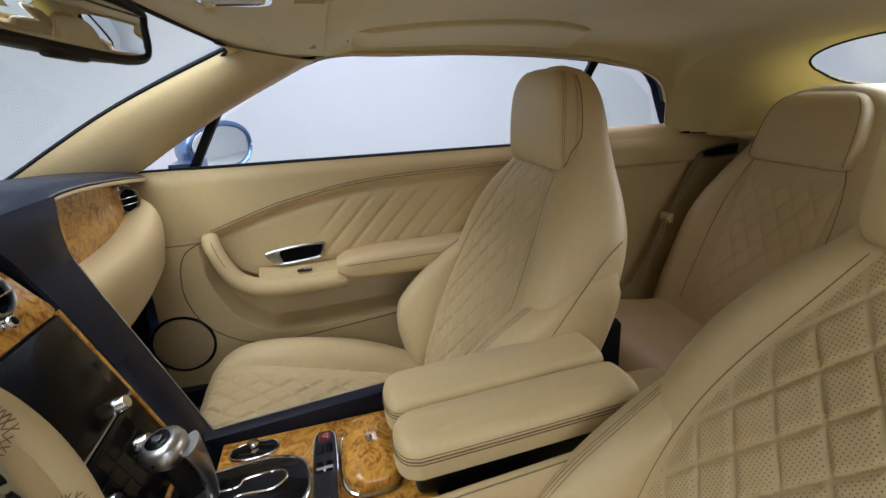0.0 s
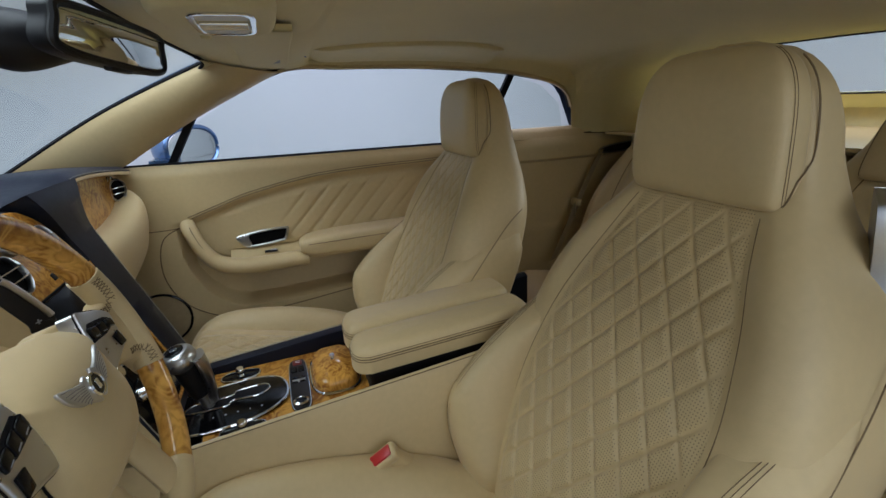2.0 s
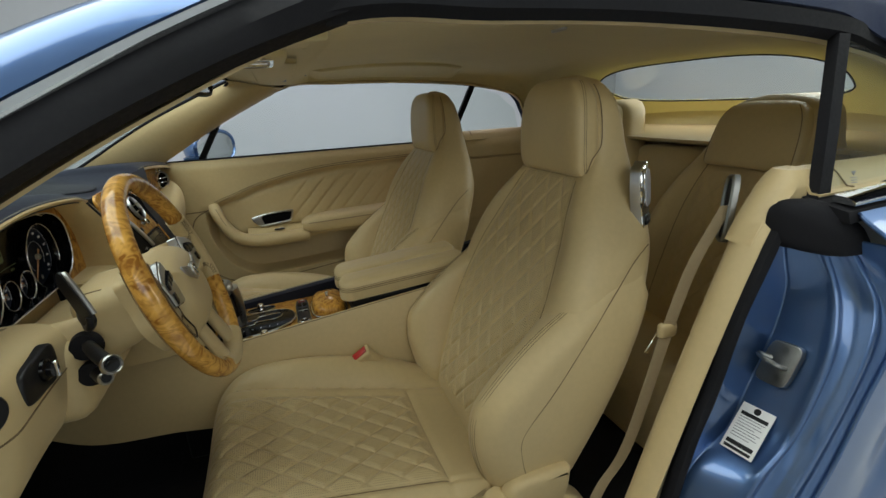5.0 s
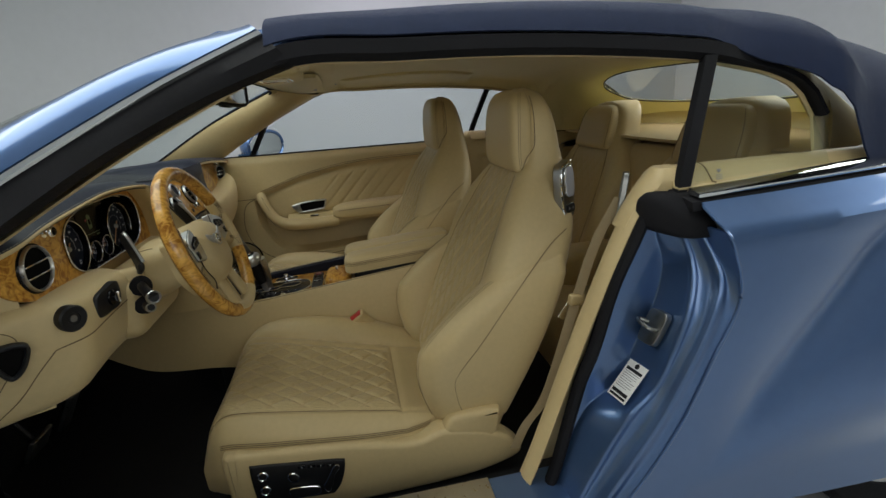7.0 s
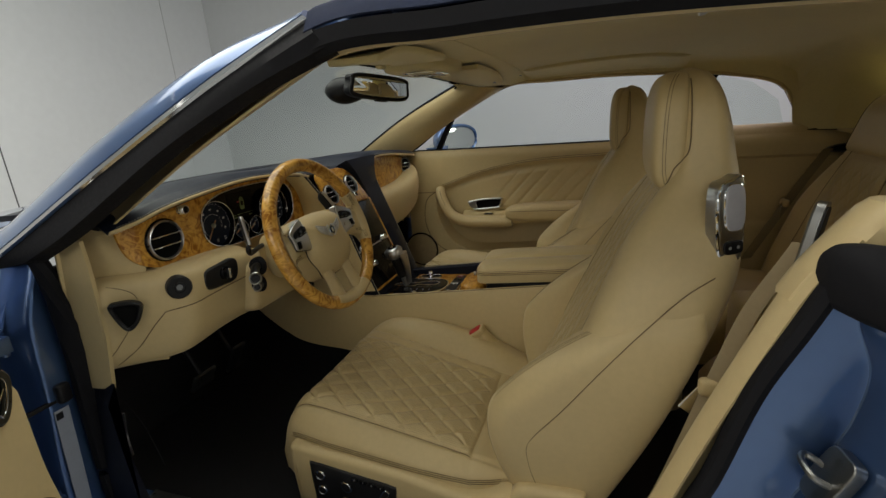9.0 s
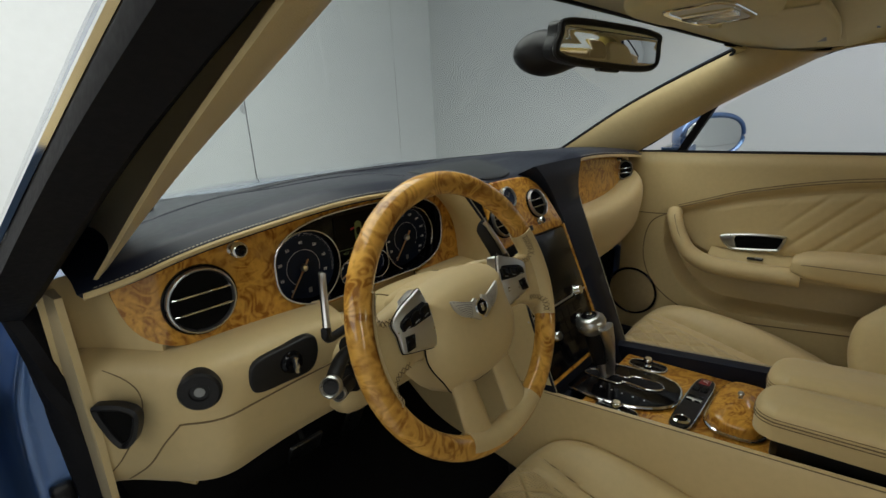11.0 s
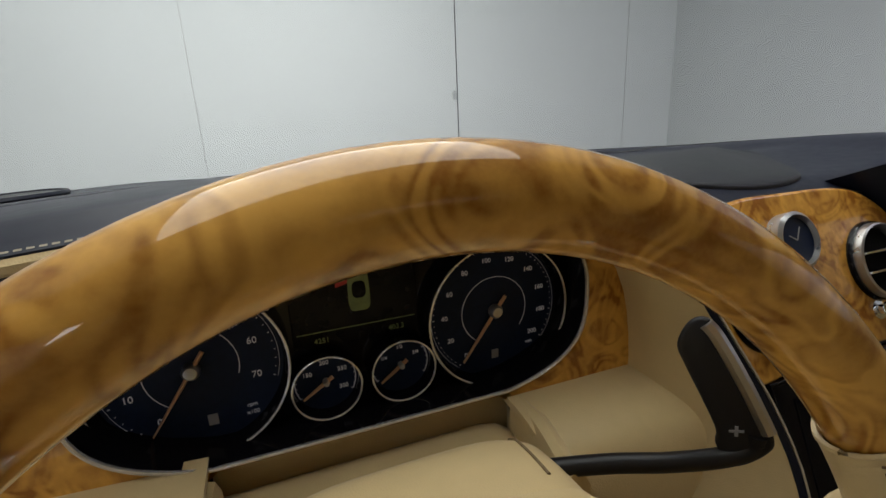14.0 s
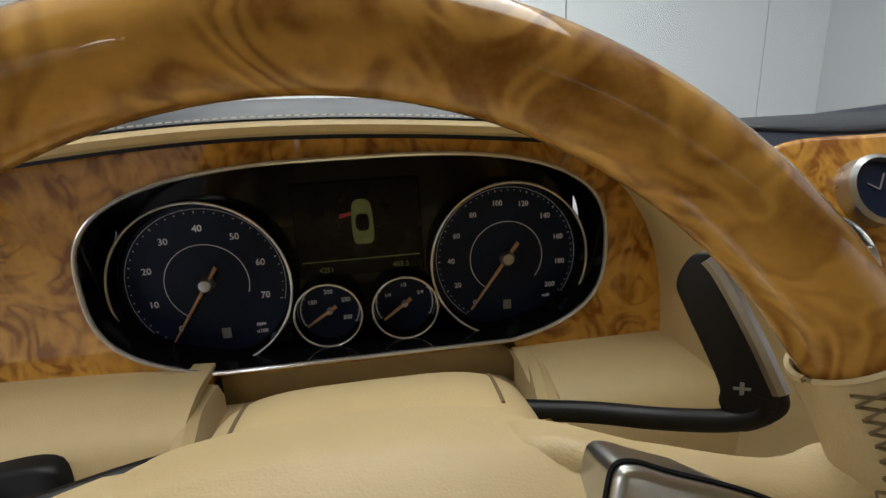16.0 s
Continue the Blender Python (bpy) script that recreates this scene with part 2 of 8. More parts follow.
def graded_lining(name):
    """Headlining cloth; its translucency rises by position towards the rear, put in to make that end glow."""
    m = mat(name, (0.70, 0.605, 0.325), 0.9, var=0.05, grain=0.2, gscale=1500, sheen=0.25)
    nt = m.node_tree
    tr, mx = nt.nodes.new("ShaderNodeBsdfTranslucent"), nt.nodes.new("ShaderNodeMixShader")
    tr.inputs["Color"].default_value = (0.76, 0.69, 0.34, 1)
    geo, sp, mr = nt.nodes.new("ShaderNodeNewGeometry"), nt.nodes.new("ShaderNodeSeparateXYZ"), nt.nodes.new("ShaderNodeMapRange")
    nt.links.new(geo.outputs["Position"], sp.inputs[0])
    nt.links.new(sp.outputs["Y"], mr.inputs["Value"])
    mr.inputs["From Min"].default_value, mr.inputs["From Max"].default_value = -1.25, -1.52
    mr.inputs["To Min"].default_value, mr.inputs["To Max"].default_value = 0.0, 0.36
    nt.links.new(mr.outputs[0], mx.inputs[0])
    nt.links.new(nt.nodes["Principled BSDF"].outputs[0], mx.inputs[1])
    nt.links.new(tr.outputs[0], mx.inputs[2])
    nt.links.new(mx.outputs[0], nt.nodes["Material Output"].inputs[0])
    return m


GRADED_LINING = graded_lining("graded_cream_lining")


# ---- tools ----
def lerp(a, b, t):
    return a + (b - a) * t


def smooth(t):
    t = min(1.0, max(0.0, t))
    return t * t * (3 - 2 * t)


def spline(pts, n, closed=False):
    """A smooth curve of n points through pts."""
    pts = [Vector(p) for p in pts]
    k, out = len(pts), []
    spans = k if closed else k - 1
    for i in range(n):
        f = i * spans / n if closed else i * spans / (n - 1)
        j = min(int(f), spans - 1)
        t = f - j
        if closed:
            a, b, c, d = (pts[(j + o) % k] for o in (-1, 0, 1, 2))
        else:
            a, b, c, d = (pts[min(max(j + o, 0), k - 1)] for o in (-1, 0, 1, 2))
        out.append(0.5 * ((2 * b) + (c - a) * t + (2 * a - 5 * b + 4 * c - d) * t * t + (3 * b - 3 * c + d - a) * t ** 3))
    return out


def curve(*pairs):
    """A smooth function through (s, value) pairs, in order of s."""
    xs = [p[0] for p in pairs]
    ys = [p[1] for p in pairs]
    n = len(xs)
    sl = [(ys[min(i + 1, n - 1)] - ys[max(i - 1, 0)]) / (xs[min(i + 1, n - 1)] - xs[max(i - 1, 0)]) for i in range(n)]

    def f(s):
        if s <= xs[0]:
            return ys[0]
        if s >= xs[-1]:
            return ys[-1]
        i = max(j for j in range(n - 1) if xs[j] <= s)
        h = xs[i + 1] - xs[i]
        t = (s - xs[i]) / h
        return ((2 * t ** 3 - 3 * t * t + 1) * ys[i] + (t ** 3 - 2 * t * t + t) * h * sl[i]
                + (3 * t * t - 2 * t ** 3) * ys[i + 1] + (t ** 3 - t * t) * h * sl[i + 1])
    return f


def build(verts, faces, uvs=None):
    bm = bmesh.new()
    vs = [bm.verts.new(v) for v in verts]
    layer = bm.loops.layers.uv.new("UVMap") if uvs else None
    for f in faces:
        try:
            face = bm.faces.new([vs[i] for i in f])
        except ValueError:
            continue
        if uvs:
            for lp, i in zip(face.loops, f):
                lp[layer].uv = uvs[i]
    bmesh.ops.recalc_face_normals(bm, faces=bm.faces)
    return bm


def loft(rings, caps=True, closed=True):
    n, verts, faces = len(rings[0]), [], []
    for r in rings:
        verts += [Vector(p) for p in r]
    for i in range(len(rings) - 1):
        for j in range(n if closed else n - 1):
            k = (j + 1) % n
            faces.append((i * n + j, i * n + k, (i + 1) * n + k, (i + 1) * n + j))
    if caps and closed:
        faces.append(tuple(range(n)))
        faces.append(tuple((len(rings) - 1) * n + j for j in range(n)))
    return build(verts, faces)


def tube(path, r, n=8, closed=False, flat=1.0, up=(0, 0, 1)):
    """A tube along path; r is a radius or a function of 0 to 1; flat squeezes it across up."""
    path = [Vector(p) for p in path]
    m, rings = len(path), []
    for i, p in enumerate(path):
        a = path[(i - 1) % m] if closed else path[max(i - 1, 0)]
        b = path[(i + 1) % m] if closed else path[min(i + 1, m - 1)]
        t = (b - a).normalized()
        s = t.cross(Vector(up))
        s = s.normalized() if s.length > 1e-5 else t.orthogonal().normalized()
        u = s.cross(t).normalized()
        rad = r(i / max(m - 1, 1)) if callable(r) else r
        rings.append([p + (s * math.cos(q) * flat + u * math.sin(q)) * rad for q in (2 * math.pi * j / n for j in range(n))])
    if closed:
        rings.append(rings[0])
        verts = [v for rr in rings[:-1] for v in rr]
        faces = [(i * n + j, i * n + (j + 1) % n, ((i + 1) % m) * n + (j + 1) % n, ((i + 1) % m) * n + j) for i in range(m) for j in range(n)]
        return build(verts, faces)
    return loft(rings)


def inset(outline, d):
    n, out = len(outline), []
    area = sum(outline[i][0] * outline[(i + 1) % n][1] - outline[(i + 1) % n][0] * outline[i][1] for i in range(n))
    sg = 1 if area > 0 else -1
    for i in range(n):
        a, b = outline[i - 1], outline[(i + 1) % n]
        t = Vector((b[0] - a[0], b[1] - a[1]))
        t = t.normalized() if t.length > 1e-9 else Vector((1, 0))
        out.append((outline[i][0] - t.y * d * sg, outline[i][1] + t.x * d * sg))
    return out


def plate(outline, depth, bevel, to3d, segs=3, dome=0.0):
    """A slab with that outline in its own plane, bevelled on its upper rim; to3d maps (a, b, height)."""
    rings = [[to3d(a, b, 0) for a, b in outline]]
    for i in range(segs + 1):
        q = 0.5 * math.pi * i / segs
        rings.append([to3d(a, b, depth - bevel + bevel * math.sin(q)) for a, b in inset(outline, bevel * (1 - math.cos(q)))])
    if dome:
        ca = sum(p[0] for p in outline) / len(outline)
        cb = sum(p[1] for p in outline) / len(outline)
        top = inset(outline, bevel)
        for i in range(1, 9):
            s = 1 - i / 9
            rings.append([to3d(ca + (a - ca) * s, cb + (b - cb) * s, depth + dome * (1 - s * s)) for a, b in top])
    return loft(rings)


def frame_ring(outline, width, depth, bevel, to3d):
    """A flat frame: the outline with its inside left open."""
    inner = inset(outline, width)
    mid1, mid2 = inset(outline, bevel), inset(outline, width - bevel)
    rings = [[to3d(a, b, 0) for a, b in outline], [to3d(a, b, depth - bevel) for a, b in outline], [to3d(a, b, depth) for a, b in mid1],
             [to3d(a, b, depth) for a, b in mid2], [to3d(a, b, depth - bevel) for a, b in inner], [to3d(a, b, 0) for a, b in inner]]
    rings.append(rings[0])
    n = len(outline)
    verts = [v for r in rings[:-1] for v in r]
    m = len(rings) - 1
    faces = [(i * n + j, i * n + (j + 1) % n, ((i + 1) % m) * n + (j + 1) % n, ((i + 1) % m) * n + j) for i in range(m) for j in range(n)]
    return build(verts, faces)


def sheet(fn, nu, nv, thick, keep=None, uv=None):
    """A skin of that thickness over fn(u, v), u and v from 0 to 1; it lies behind fn, away from its normal. keep(u, v) may leave holes."""
    P = [[Vector(fn(i / nu, j / nv)) for j in range(nv + 1)] for i in range(nu + 1)]
    lu = sum((P[i + 1][nv // 2] - P[i][nv // 2]).length for i in range(nu))
    lv = sum((P[nu // 2][j + 1] - P[nu // 2][j]).length for j in range(nv))
    verts, uvs = [], []
    for i in range(nu + 1):
        for j in range(nv + 1):
            verts.append(P[i][j])
            uvs.append(uv(i / nu, j / nv) if uv else (lu * (i / nu - 0.5), lv * j / nv))
    base = len(verts)
    for i in range(nu + 1):
        for j in range(nv + 1):
            du = P[min(i + 1, nu)][j] - P[max(i - 1, 0)][j]
            dv = P[i][min(j + 1, nv)] - P[i][max(j - 1, 0)]
            nn = du.cross(dv)
            nn = nn.normalized() if nn.length > 1e-12 else Vector((0, 0, 1))
            verts.append(P[i][j] - nn * thick)
            uvs.append(uvs[i * (nv + 1) + j])
    idx = lambda i, j: i * (nv + 1) + j
    on = {(i, j) for i in range(nu) for j in range(nv) if keep is None or keep((i + 0.5) / nu, (j + 0.5) / nv)}
    faces = []
    for i, j in on:
        a, b, c, d = idx(i, j), idx(i + 1, j), idx(i + 1, j + 1), idx(i, j + 1)
        faces += [(a, b, c, d), (d + base, c + base, b + base, a + base)]
        for (p, q), o in (((a, b), (i, j - 1)), ((b, c), (i + 1, j)), ((c, d), (i, j + 1)), ((d, a), (i - 1, j))):
            if o not in on:
                faces.append((q, p, p + base, q + base))
    bm = build(verts, faces, uvs)
    bmesh.ops.delete(bm, geom=[v for v in bm.verts if not v.link_faces], context="VERTS")
    return bm


def rbox(size, r, centre=(0, 0, 0), segs=3, m=None):
    """A block with rounded edges."""
    bm = bmesh.new()
    bmesh.ops.create_cube(bm, size=1.0)
    bmesh.ops.scale(bm, vec=size, verts=bm.verts)
    bmesh.ops.bevel(bm, geom=list(bm.edges), offset=min(r, 0.49 * min(size)), segments=segs, profile=0.5, affect="EDGES")
    bmesh.ops.translate(bm, vec=centre, verts=bm.verts)
    if m is not None:
        bmesh.ops.transform(bm, matrix=m, verts=bm.verts)
    return bm


def lathe(profile, n, m=None):
    """A turned shape: profile of (radius, height) about z."""
    rings = [[(r * math.cos(2 * math.pi * j / n), r * math.sin(2 * math.pi * j / n), h) for j in range(n)] for r, h in profile]
    if profile[0][0] > 0:
        k = len(rings)
        verts = [v for r in rings for v in r]
        bm = build(verts, [(i * n + j, i * n + (j + 1) % n, ((i + 1) % k) * n + (j + 1) % n, ((i + 1) % k) * n + j) for i in range(k) for j in range(n)])
    else:
        bm = loft(rings, caps=False)
        bmesh.ops.remove_doubles(bm, verts=bm.verts, dist=1e-6)
        bmesh.ops.recalc_face_normals(bm, faces=bm.faces)
    if m is not None:
        bmesh.ops.transform(bm, matrix=m, verts=bm.verts)
    return bm


def ellipse(a, b, n=40, e=2.0, cx=0.0, cy=0.0):
    out = []
    for i in range(n):
        q = 2 * math.pi * i / n
        c, s = math.cos(q), math.sin(q)
        out.append((cx + a * math.copysign(abs(c) ** (2 / e), c), cy + b * math.copysign(abs(s) ** (2 / e), s)))
    return out


def join(*bms):
    out = bmesh.new()
    for b in bms:
        me = bpy.data.meshes.new("tmp")
        b.to_mesh(me)
        out.from_mesh(me)
        bpy.data.meshes.remove(me)
        b.free()
    return out


def thing(name, at, label, category, group="", kind=""):
    m = at if isinstance(at, Matrix) else Matrix.Translation(at)
    ob = new(name)
    ob.empty_display_size = 0.05
    ob.matrix_basis = m
    return tagged(ob, label, category, group, kind)


def world_of(ob):
    m = ob.matrix_basis.copy()
    while ob.parent:
        ob = ob.parent
        m = ob.matrix_basis @ m
    return m


def part(name, bm, material, parent=None, label="", local=False, flat=False):
    """Links a bmesh as one mesh object under a thing or part. Points are in the world unless local."""
    if parent is not None and not local:
        bmesh.ops.transform(bm, matrix=world_of(parent).inverted(), verts=bm.verts)
    me = bpy.data.meshes.new(name)
    if not flat:
        for f in bm.faces:
            f.smooth = True
        for e in bm.edges:
            if len(e.link_faces) == 2 and e.calc_face_angle(0) > 0.7:
                e.smooth = False
    bm.to_mesh(me)
    bm.free()
    me.materials.append(material)
    ob = new(name, me)
    if parent is not None:
        ob.parent = parent
    return tagged(ob, label)


def words(text, size, m, material, parent, depth=0.0003, align="CENTER"):
    """Lettering in the built-in font, as a mesh, at the pose m in its parent's frame."""
    cu = bpy.data.curves.new("lettering", "FONT")
    cu.body, cu.size, cu.extrude, cu.align_x, cu.align_y = text, size, depth, align, "CENTER"
    cu.resolution_u = 3
    tmp = new("lettering_source", cu)
    me = bpy.data.meshes.new_from_object(tmp.evaluated_get(bpy.context.evaluated_depsgraph_get()))
    bpy.data.objects.remove(tmp)
    me.materials.clear()
    me.materials.append(material)
    me.transform(m)
    ob = new("lettering", me)
    ob.parent = parent
    return ob


# ---- the studio ----
def slab(name, lo, hi, material, label):
    size = [b - a for a, b in zip(lo, hi)]
    return tagged(part(name, rbox(size, 0.004, [(a + b) / 2 for a, b in zip(lo, hi)], 1), material), label, name.split("_")[0], kind="structure")


slab("floor", (-5.2, -5.2, -0.1), (4.85, 5.1, 0.0), FLOOR, "smooth pale grey studio floor")
wall_n = slab("wall_north", (-5.2, 4.9, 0.0), (4.85, 5.1, 3.4), WALL, "white painted studio wall with dark vertical joints")
slab("wall_east", (4.65, -5.0, 0.0), (4.85, 4.9, 3.4), EAST_WALL, "plain studio wall, its white darkened in place of dimmer light")
# unseen wall, greyed to cut the light it bounces into the cabin
slab("wall_west", (-5.2, -5.0, 0.0), (-5.0, 4.9, 3.4), GREY_WALL, "unseen wall closing the studio, greyed to cut bounced light")
wall_nw = slab("wall_northwest", (-5.0, 4.80, 0.0), (-2.56, 4.9, 3.4), GREY_WALL, "grey painted wall panel standing proud of the white wall")
slab("wall_south", (-5.2, -5.2, 0.0), (4.85, -5.0, 3.4), WALL, "plain white painted studio wall")
slab("ceiling", (-5.2, -5.2, 3.4), (4.85, 5.1, 3.5), WALL, "white studio ceiling")

# ---- the car's body ----
rail_z = curve((-1.347, 0.985), (-1.325, 1.085), (-1.290, 1.142), (-1.24, 1.172), (-1.17, 1.192), (-1.03, 1.218), (-0.72, 1.241), (-0.45, 1.245), (-0.245, 1.238), (0.0, 1.118), (0.235, 0.985))
rail_x = curve((-1.34, 0.762), (-1.29, 0.742), (-1.19, 0.728), (-1.03, 0.72), (-0.72, 0.714), (-0.245, 0.714), (0.0, 0.738), (0.235, 0.766))
top_z = curve((-1.80, 1.06), (-1.60, 1.175), (-1.42, 1.255), (-1.1, 1.295), (-0.7, 1.312), (-0.25, 1.302), (0.0, 1.29))



def lining(u, v):
    y = lerp(-0.215, -1.44, v)
    s = 2 * u - 1
    if y > -1.33:
        a, zr = rail_x(y) - 0.004, rail_z(y) + 0.004
        if y < -1.05:
            zr = max(zr, 0.99)
    else:
        a, zr = lerp(0.762, 0.70, smooth((-1.33 - y) / 0.12)), 0.985
    zc = top_z(y)
    q = abs(s)
    e = lerp(2.4, 3.2, smooth((-0.9 - y) / 0.4))
    return (s * a, y, zr + (zc - zr) * (1 - q ** e) ** (1 / e) + 0.006 * math.sin(3.1 * y * 2) * (1 - q * q))


def header(u, v):
    s = 2 * u - 1
    x = 0.70 * s
    yf = lerp(0.035, -0.065, abs(s) ** 2.2)
    zf = lerp(1.305, 1.262, abs(s) ** 2.2)
    y = lerp(yf, -0.275, v)
    zb = lerp(1.307, 1.242, abs(s) ** 2.6)
    return (x, y, lerp(zf, zb, v) - 0.012 * math.sin(math.pi * v) ** 2)


top = thing("soft_top", (0, -0.9, 1.2), "dark blue fabric soft top with a cream headlining, closed", "soft top")
part("headlining", sheet(lining, 60, 70, 0.006), GRADED_LINING, top, "cream woven headlining")
part("front_flap", sheet(lambda u, v: Vector(header(u, 0.97)).lerp(Vector(lining(u, 0.10)), v) + Vector((0, 0, -0.002)), 48, 8, 0.004), LINING, top, "cream flap behind the windscreen header")
for side in (1, -1):
    def side_pad(u, v):
        y = lerp(-0.34, -0.96, v)
        q = lerp(0.985, 0.74 + 0.10 * (2 * v - 1) ** 4, u)
        edge = min(1, u * 9 + 0.3, (1 - u) * 9, v * 12, (1 - v) * 12)
        a = Vector(lining(0.5 + side * q / 2, (-0.215 - y) / 1.225))
        return a + Vector((-side * 0.004, 0, -0.013)) * math.sin(math.pi / 2 * edge) + Vector((0, 0, 0.003))
    part("side_pad", sheet(side_pad if side < 0 else (lambda u, v: side_pad(u, 1 - v)), 26, 50, 0.003), LINING, top, "padded strip along the roof rail")


def rear_lining(u, v):
    s = 2 * u - 1
    y0 = -1.44 - 0.36 * v
    w = lerp(0.70, 0.60, v)
    a = math.pi / 2 * s
    x = w * math.sin(a) if abs(s) > 0.999 else w * math.copysign(abs(math.sin(a)) ** 0.9, a)
    zc = top_z(y0)
    base = 0.985
    q = min(1.0, abs(x) / w)
    return (x, y0 + 0.10 * q ** 3 * v, base + (zc - base) * (1 - q ** 3.2) ** (1 / 3.2))


def rear_hole(u, v):
    s = 2 * u - 1
    y0 = -1.44 - 0.36 * v
    x = 0.66 * math.copysign(abs(math.sin(math.pi / 2 * s)) ** 0.9, s)
    return (abs(x) / 0.475) ** 3.2 + (abs(y0 + 1.605) / 0.125) ** 3.2 > 1


part("rear_lining", sheet(rear_lining, 240, 120, 0.006, rear_hole), GRADED_LINING, top, "cream lining round the rear window")
part("lower_flap", sheet(lambda u, v: Vector(rear_lining(u, 1)).lerp(Vector((rear_lining(u, 1)[0], rear_lining(u, 1)[1] + 0.02, 0.985)), v), 40, 4, 0.004), LINING, top, "cream lining below the rear window")
rim = []
for i in range(80):
    q = 2 * math.pi * i / 80
    x = 0.475 * math.copysign(abs(math.cos(q)) ** (2 / 3.2), math.cos(q))
    y0 = -1.605 + 0.125 * math.copysign(abs(math.sin(q)) ** (2 / 3.2), math.sin(q))
    s = x / 0.66
    s = math.copysign(math.asin(min(1, abs(s) ** (1 / 0.9))) / (math.pi / 2), s)
    rim.append(Vector(rear_lining(0.5 + s / 2, (-1.44 - y0) / 0.36)))
part("rear_window_seal", tube(rim, 0.0030, 6, True), RUBBER, top, "thin dark rear window seal")
gl = part("rear_window", loft([[p + Vector((0, 0, 0.001)) for p in rim], [p + Vector((0, -0.003, 0.006)) for p in rim]]), GLASS, top)
gl.visible_shadow = False


def outer_top(u, v):
    y = lerp(-0.235, -1.88, v)
    s = 2 * u - 1
    yy = max(y, -1.33)
    a = rail_x(yy) + 0.030 + 0.05 * smooth((-1.1 - y) / 0.3)
    zr = rail_z(max(y, -1.30)) + lerp(0.034, 0.008, smooth((-1.05 - y) / 0.15))
    if y < -1.30:
        zr = lerp(rail_z(-1.30) + 0.008, 0.985, smooth((-1.30 - y) / 0.10))
    zc = curve((-1.88, 1.01), (-1.78, 1.10), (-1.62, 1.235), (-1.35, 1.325), (-1.1, 1.352), (-0.7, 1.365), (-0.24, 1.348))(y)
    q = abs(s)
    return (s * a, y, zr + (zc - zr) * (1 - q ** 4) ** (1 / 2.4))


# opening cut wider than the rear window to let light onto the lining
part("cover", sheet(outer_top, 80, 90, 0.004, lambda u, v: (abs(outer_top(u, v)[0]) / 0.62) ** 4 + (abs(outer_top(u, v)[1] + 1.68) / 0.225) ** 4 > 1), FABRIC, top, "dark blue woven outer fabric")

# pillars, rails and trim, for one side each
for side in (1, -1):
    X = lambda x: side * x
    pil = thing("windscreen_pillar", (X(0.74), 0.1, 1.0), "windscreen pillar trimmed in smooth cream leather", "pillar")
    lo = [(0.770, 0.262, 0.965), (0.764, 0.232, 0.984), (0.738, 0.0, 1.118), (0.714, -0.245, 1.237)]
    hi = [(0.727, 0.50, 0.985), (0.722, 0.475, 0.998), (0.694, 0.225, 1.138), (0.665, -0.062, 1.264)]

    def pillar_face(u, v):
        a, b = spline(lo, 25), spline(hi, 25)
        k = min(int(v * 24), 23)
        f = v * 24 - k
        p, q = a[k].lerp(a[k + 1], f), b[k].lerp(b[k + 1], f)
        m = p.lerp(q, u)
        d = math.sin(math.pi * u ** 0.85) ** 0.7 * lerp(0.006, 0.034, smooth((v - 0.15) / 0.7))
        return (X(m.x - d), m.y - d * 0.25, m.z - d * 0.22)

    part("trim", sheet(pillar_face, 12, 24, 0.004), LEATHER, pil)
    edge = [(X(x), y, z) for x, y, z in spline([(0.729, 0.51, 0.984), (0.722, 0.478, 1.0), (0.694, 0.228, 1.141), (0.664, -0.06, 1.268)], 24)]
    part("windscreen_seal", tube(edge, 0.006, 6), RUBBER, pil)
    # outer frame: seal, bright strip and painted pillar
    low = spline([(0.858, 0.36, 0.925), (0.846, 0.23, 0.985), (0.800, 0.035, 1.106), (0.766, -0.135, 1.190), (0.746, -0.275, 1.241)], 32)
    chr_ = spline([(0.880, 0.47, 0.915), (0.858, 0.39, 0.958), (0.806, 0.16, 1.092), (0.762, -0.055, 1.207), (0.728, -0.235, 1.290)], 32)
    ws = spline([(0.735, 0.52, 0.985), (0.728, 0.475, 1.004), (0.700, 0.235, 1.145), (0.668, -0.060, 1.274), (0.655, -0.20, 1.315)], 32)
    rows = list(zip(low, chr_, ws))
    part("door_seal", loft([[(X(p.x - 0.052), p.y + 0.020, p.z + 0.012), (X(p.x - 0.030), p.y + 0.002, p.z - 0.002), (X(p.x + 0.004), p.y + 0.004, p.z + 0.006),
                             (X(p.x + 0.008), lerp(p.y, q.y, 0.5), lerp(p.z, q.z, 0.5) + 0.002), (X(q.x + 0.002), q.y, q.z), (X(q.x - 0.03), q.y + 0.01, q.z - 0.005)] for p, q, w in rows]), RUBBER, pil, "soft black door seal")
    part("bright_strip", loft([[(X(q.x + 0.004), q.y - 0.001, q.z - 0.001), (X(q.x + 0.0078), q.y + 0.0025, q.z + 0.0018), (X(q.x + 0.005), q.y + 0.0072, q.z + 0.008), (X(q.x - 0.006), q.y + 0.006, q.z + 0.004)] for p, q, w in rows]), CHROME, pil, "polished bright strip")
    skin = []
    for ki, (p, q, w) in enumerate(rows):
        a3, b3 = Vector((q.x + 0.003, q.y + 0.010, q.z + 0.010)), Vector((w.x, w.y, w.z))
        up = Vector((0.5, 0.35, 0.8)).normalized()
        ring = []
        for k in range(9):
            f = k / 8
            m = a3.lerp(b3, f) + up * 0.026 * (1 - 0.75 * smooth((ki - 20) / 11)) * math.sin(math.pi * f) ** 0.7
            ring.append((X(m.x), m.y, m.z))
        ring += [(X(b3.x), b3.y, b3.z - 0.006), (X(a3.x - 0.02), a3.y, a3.z - 0.008)]
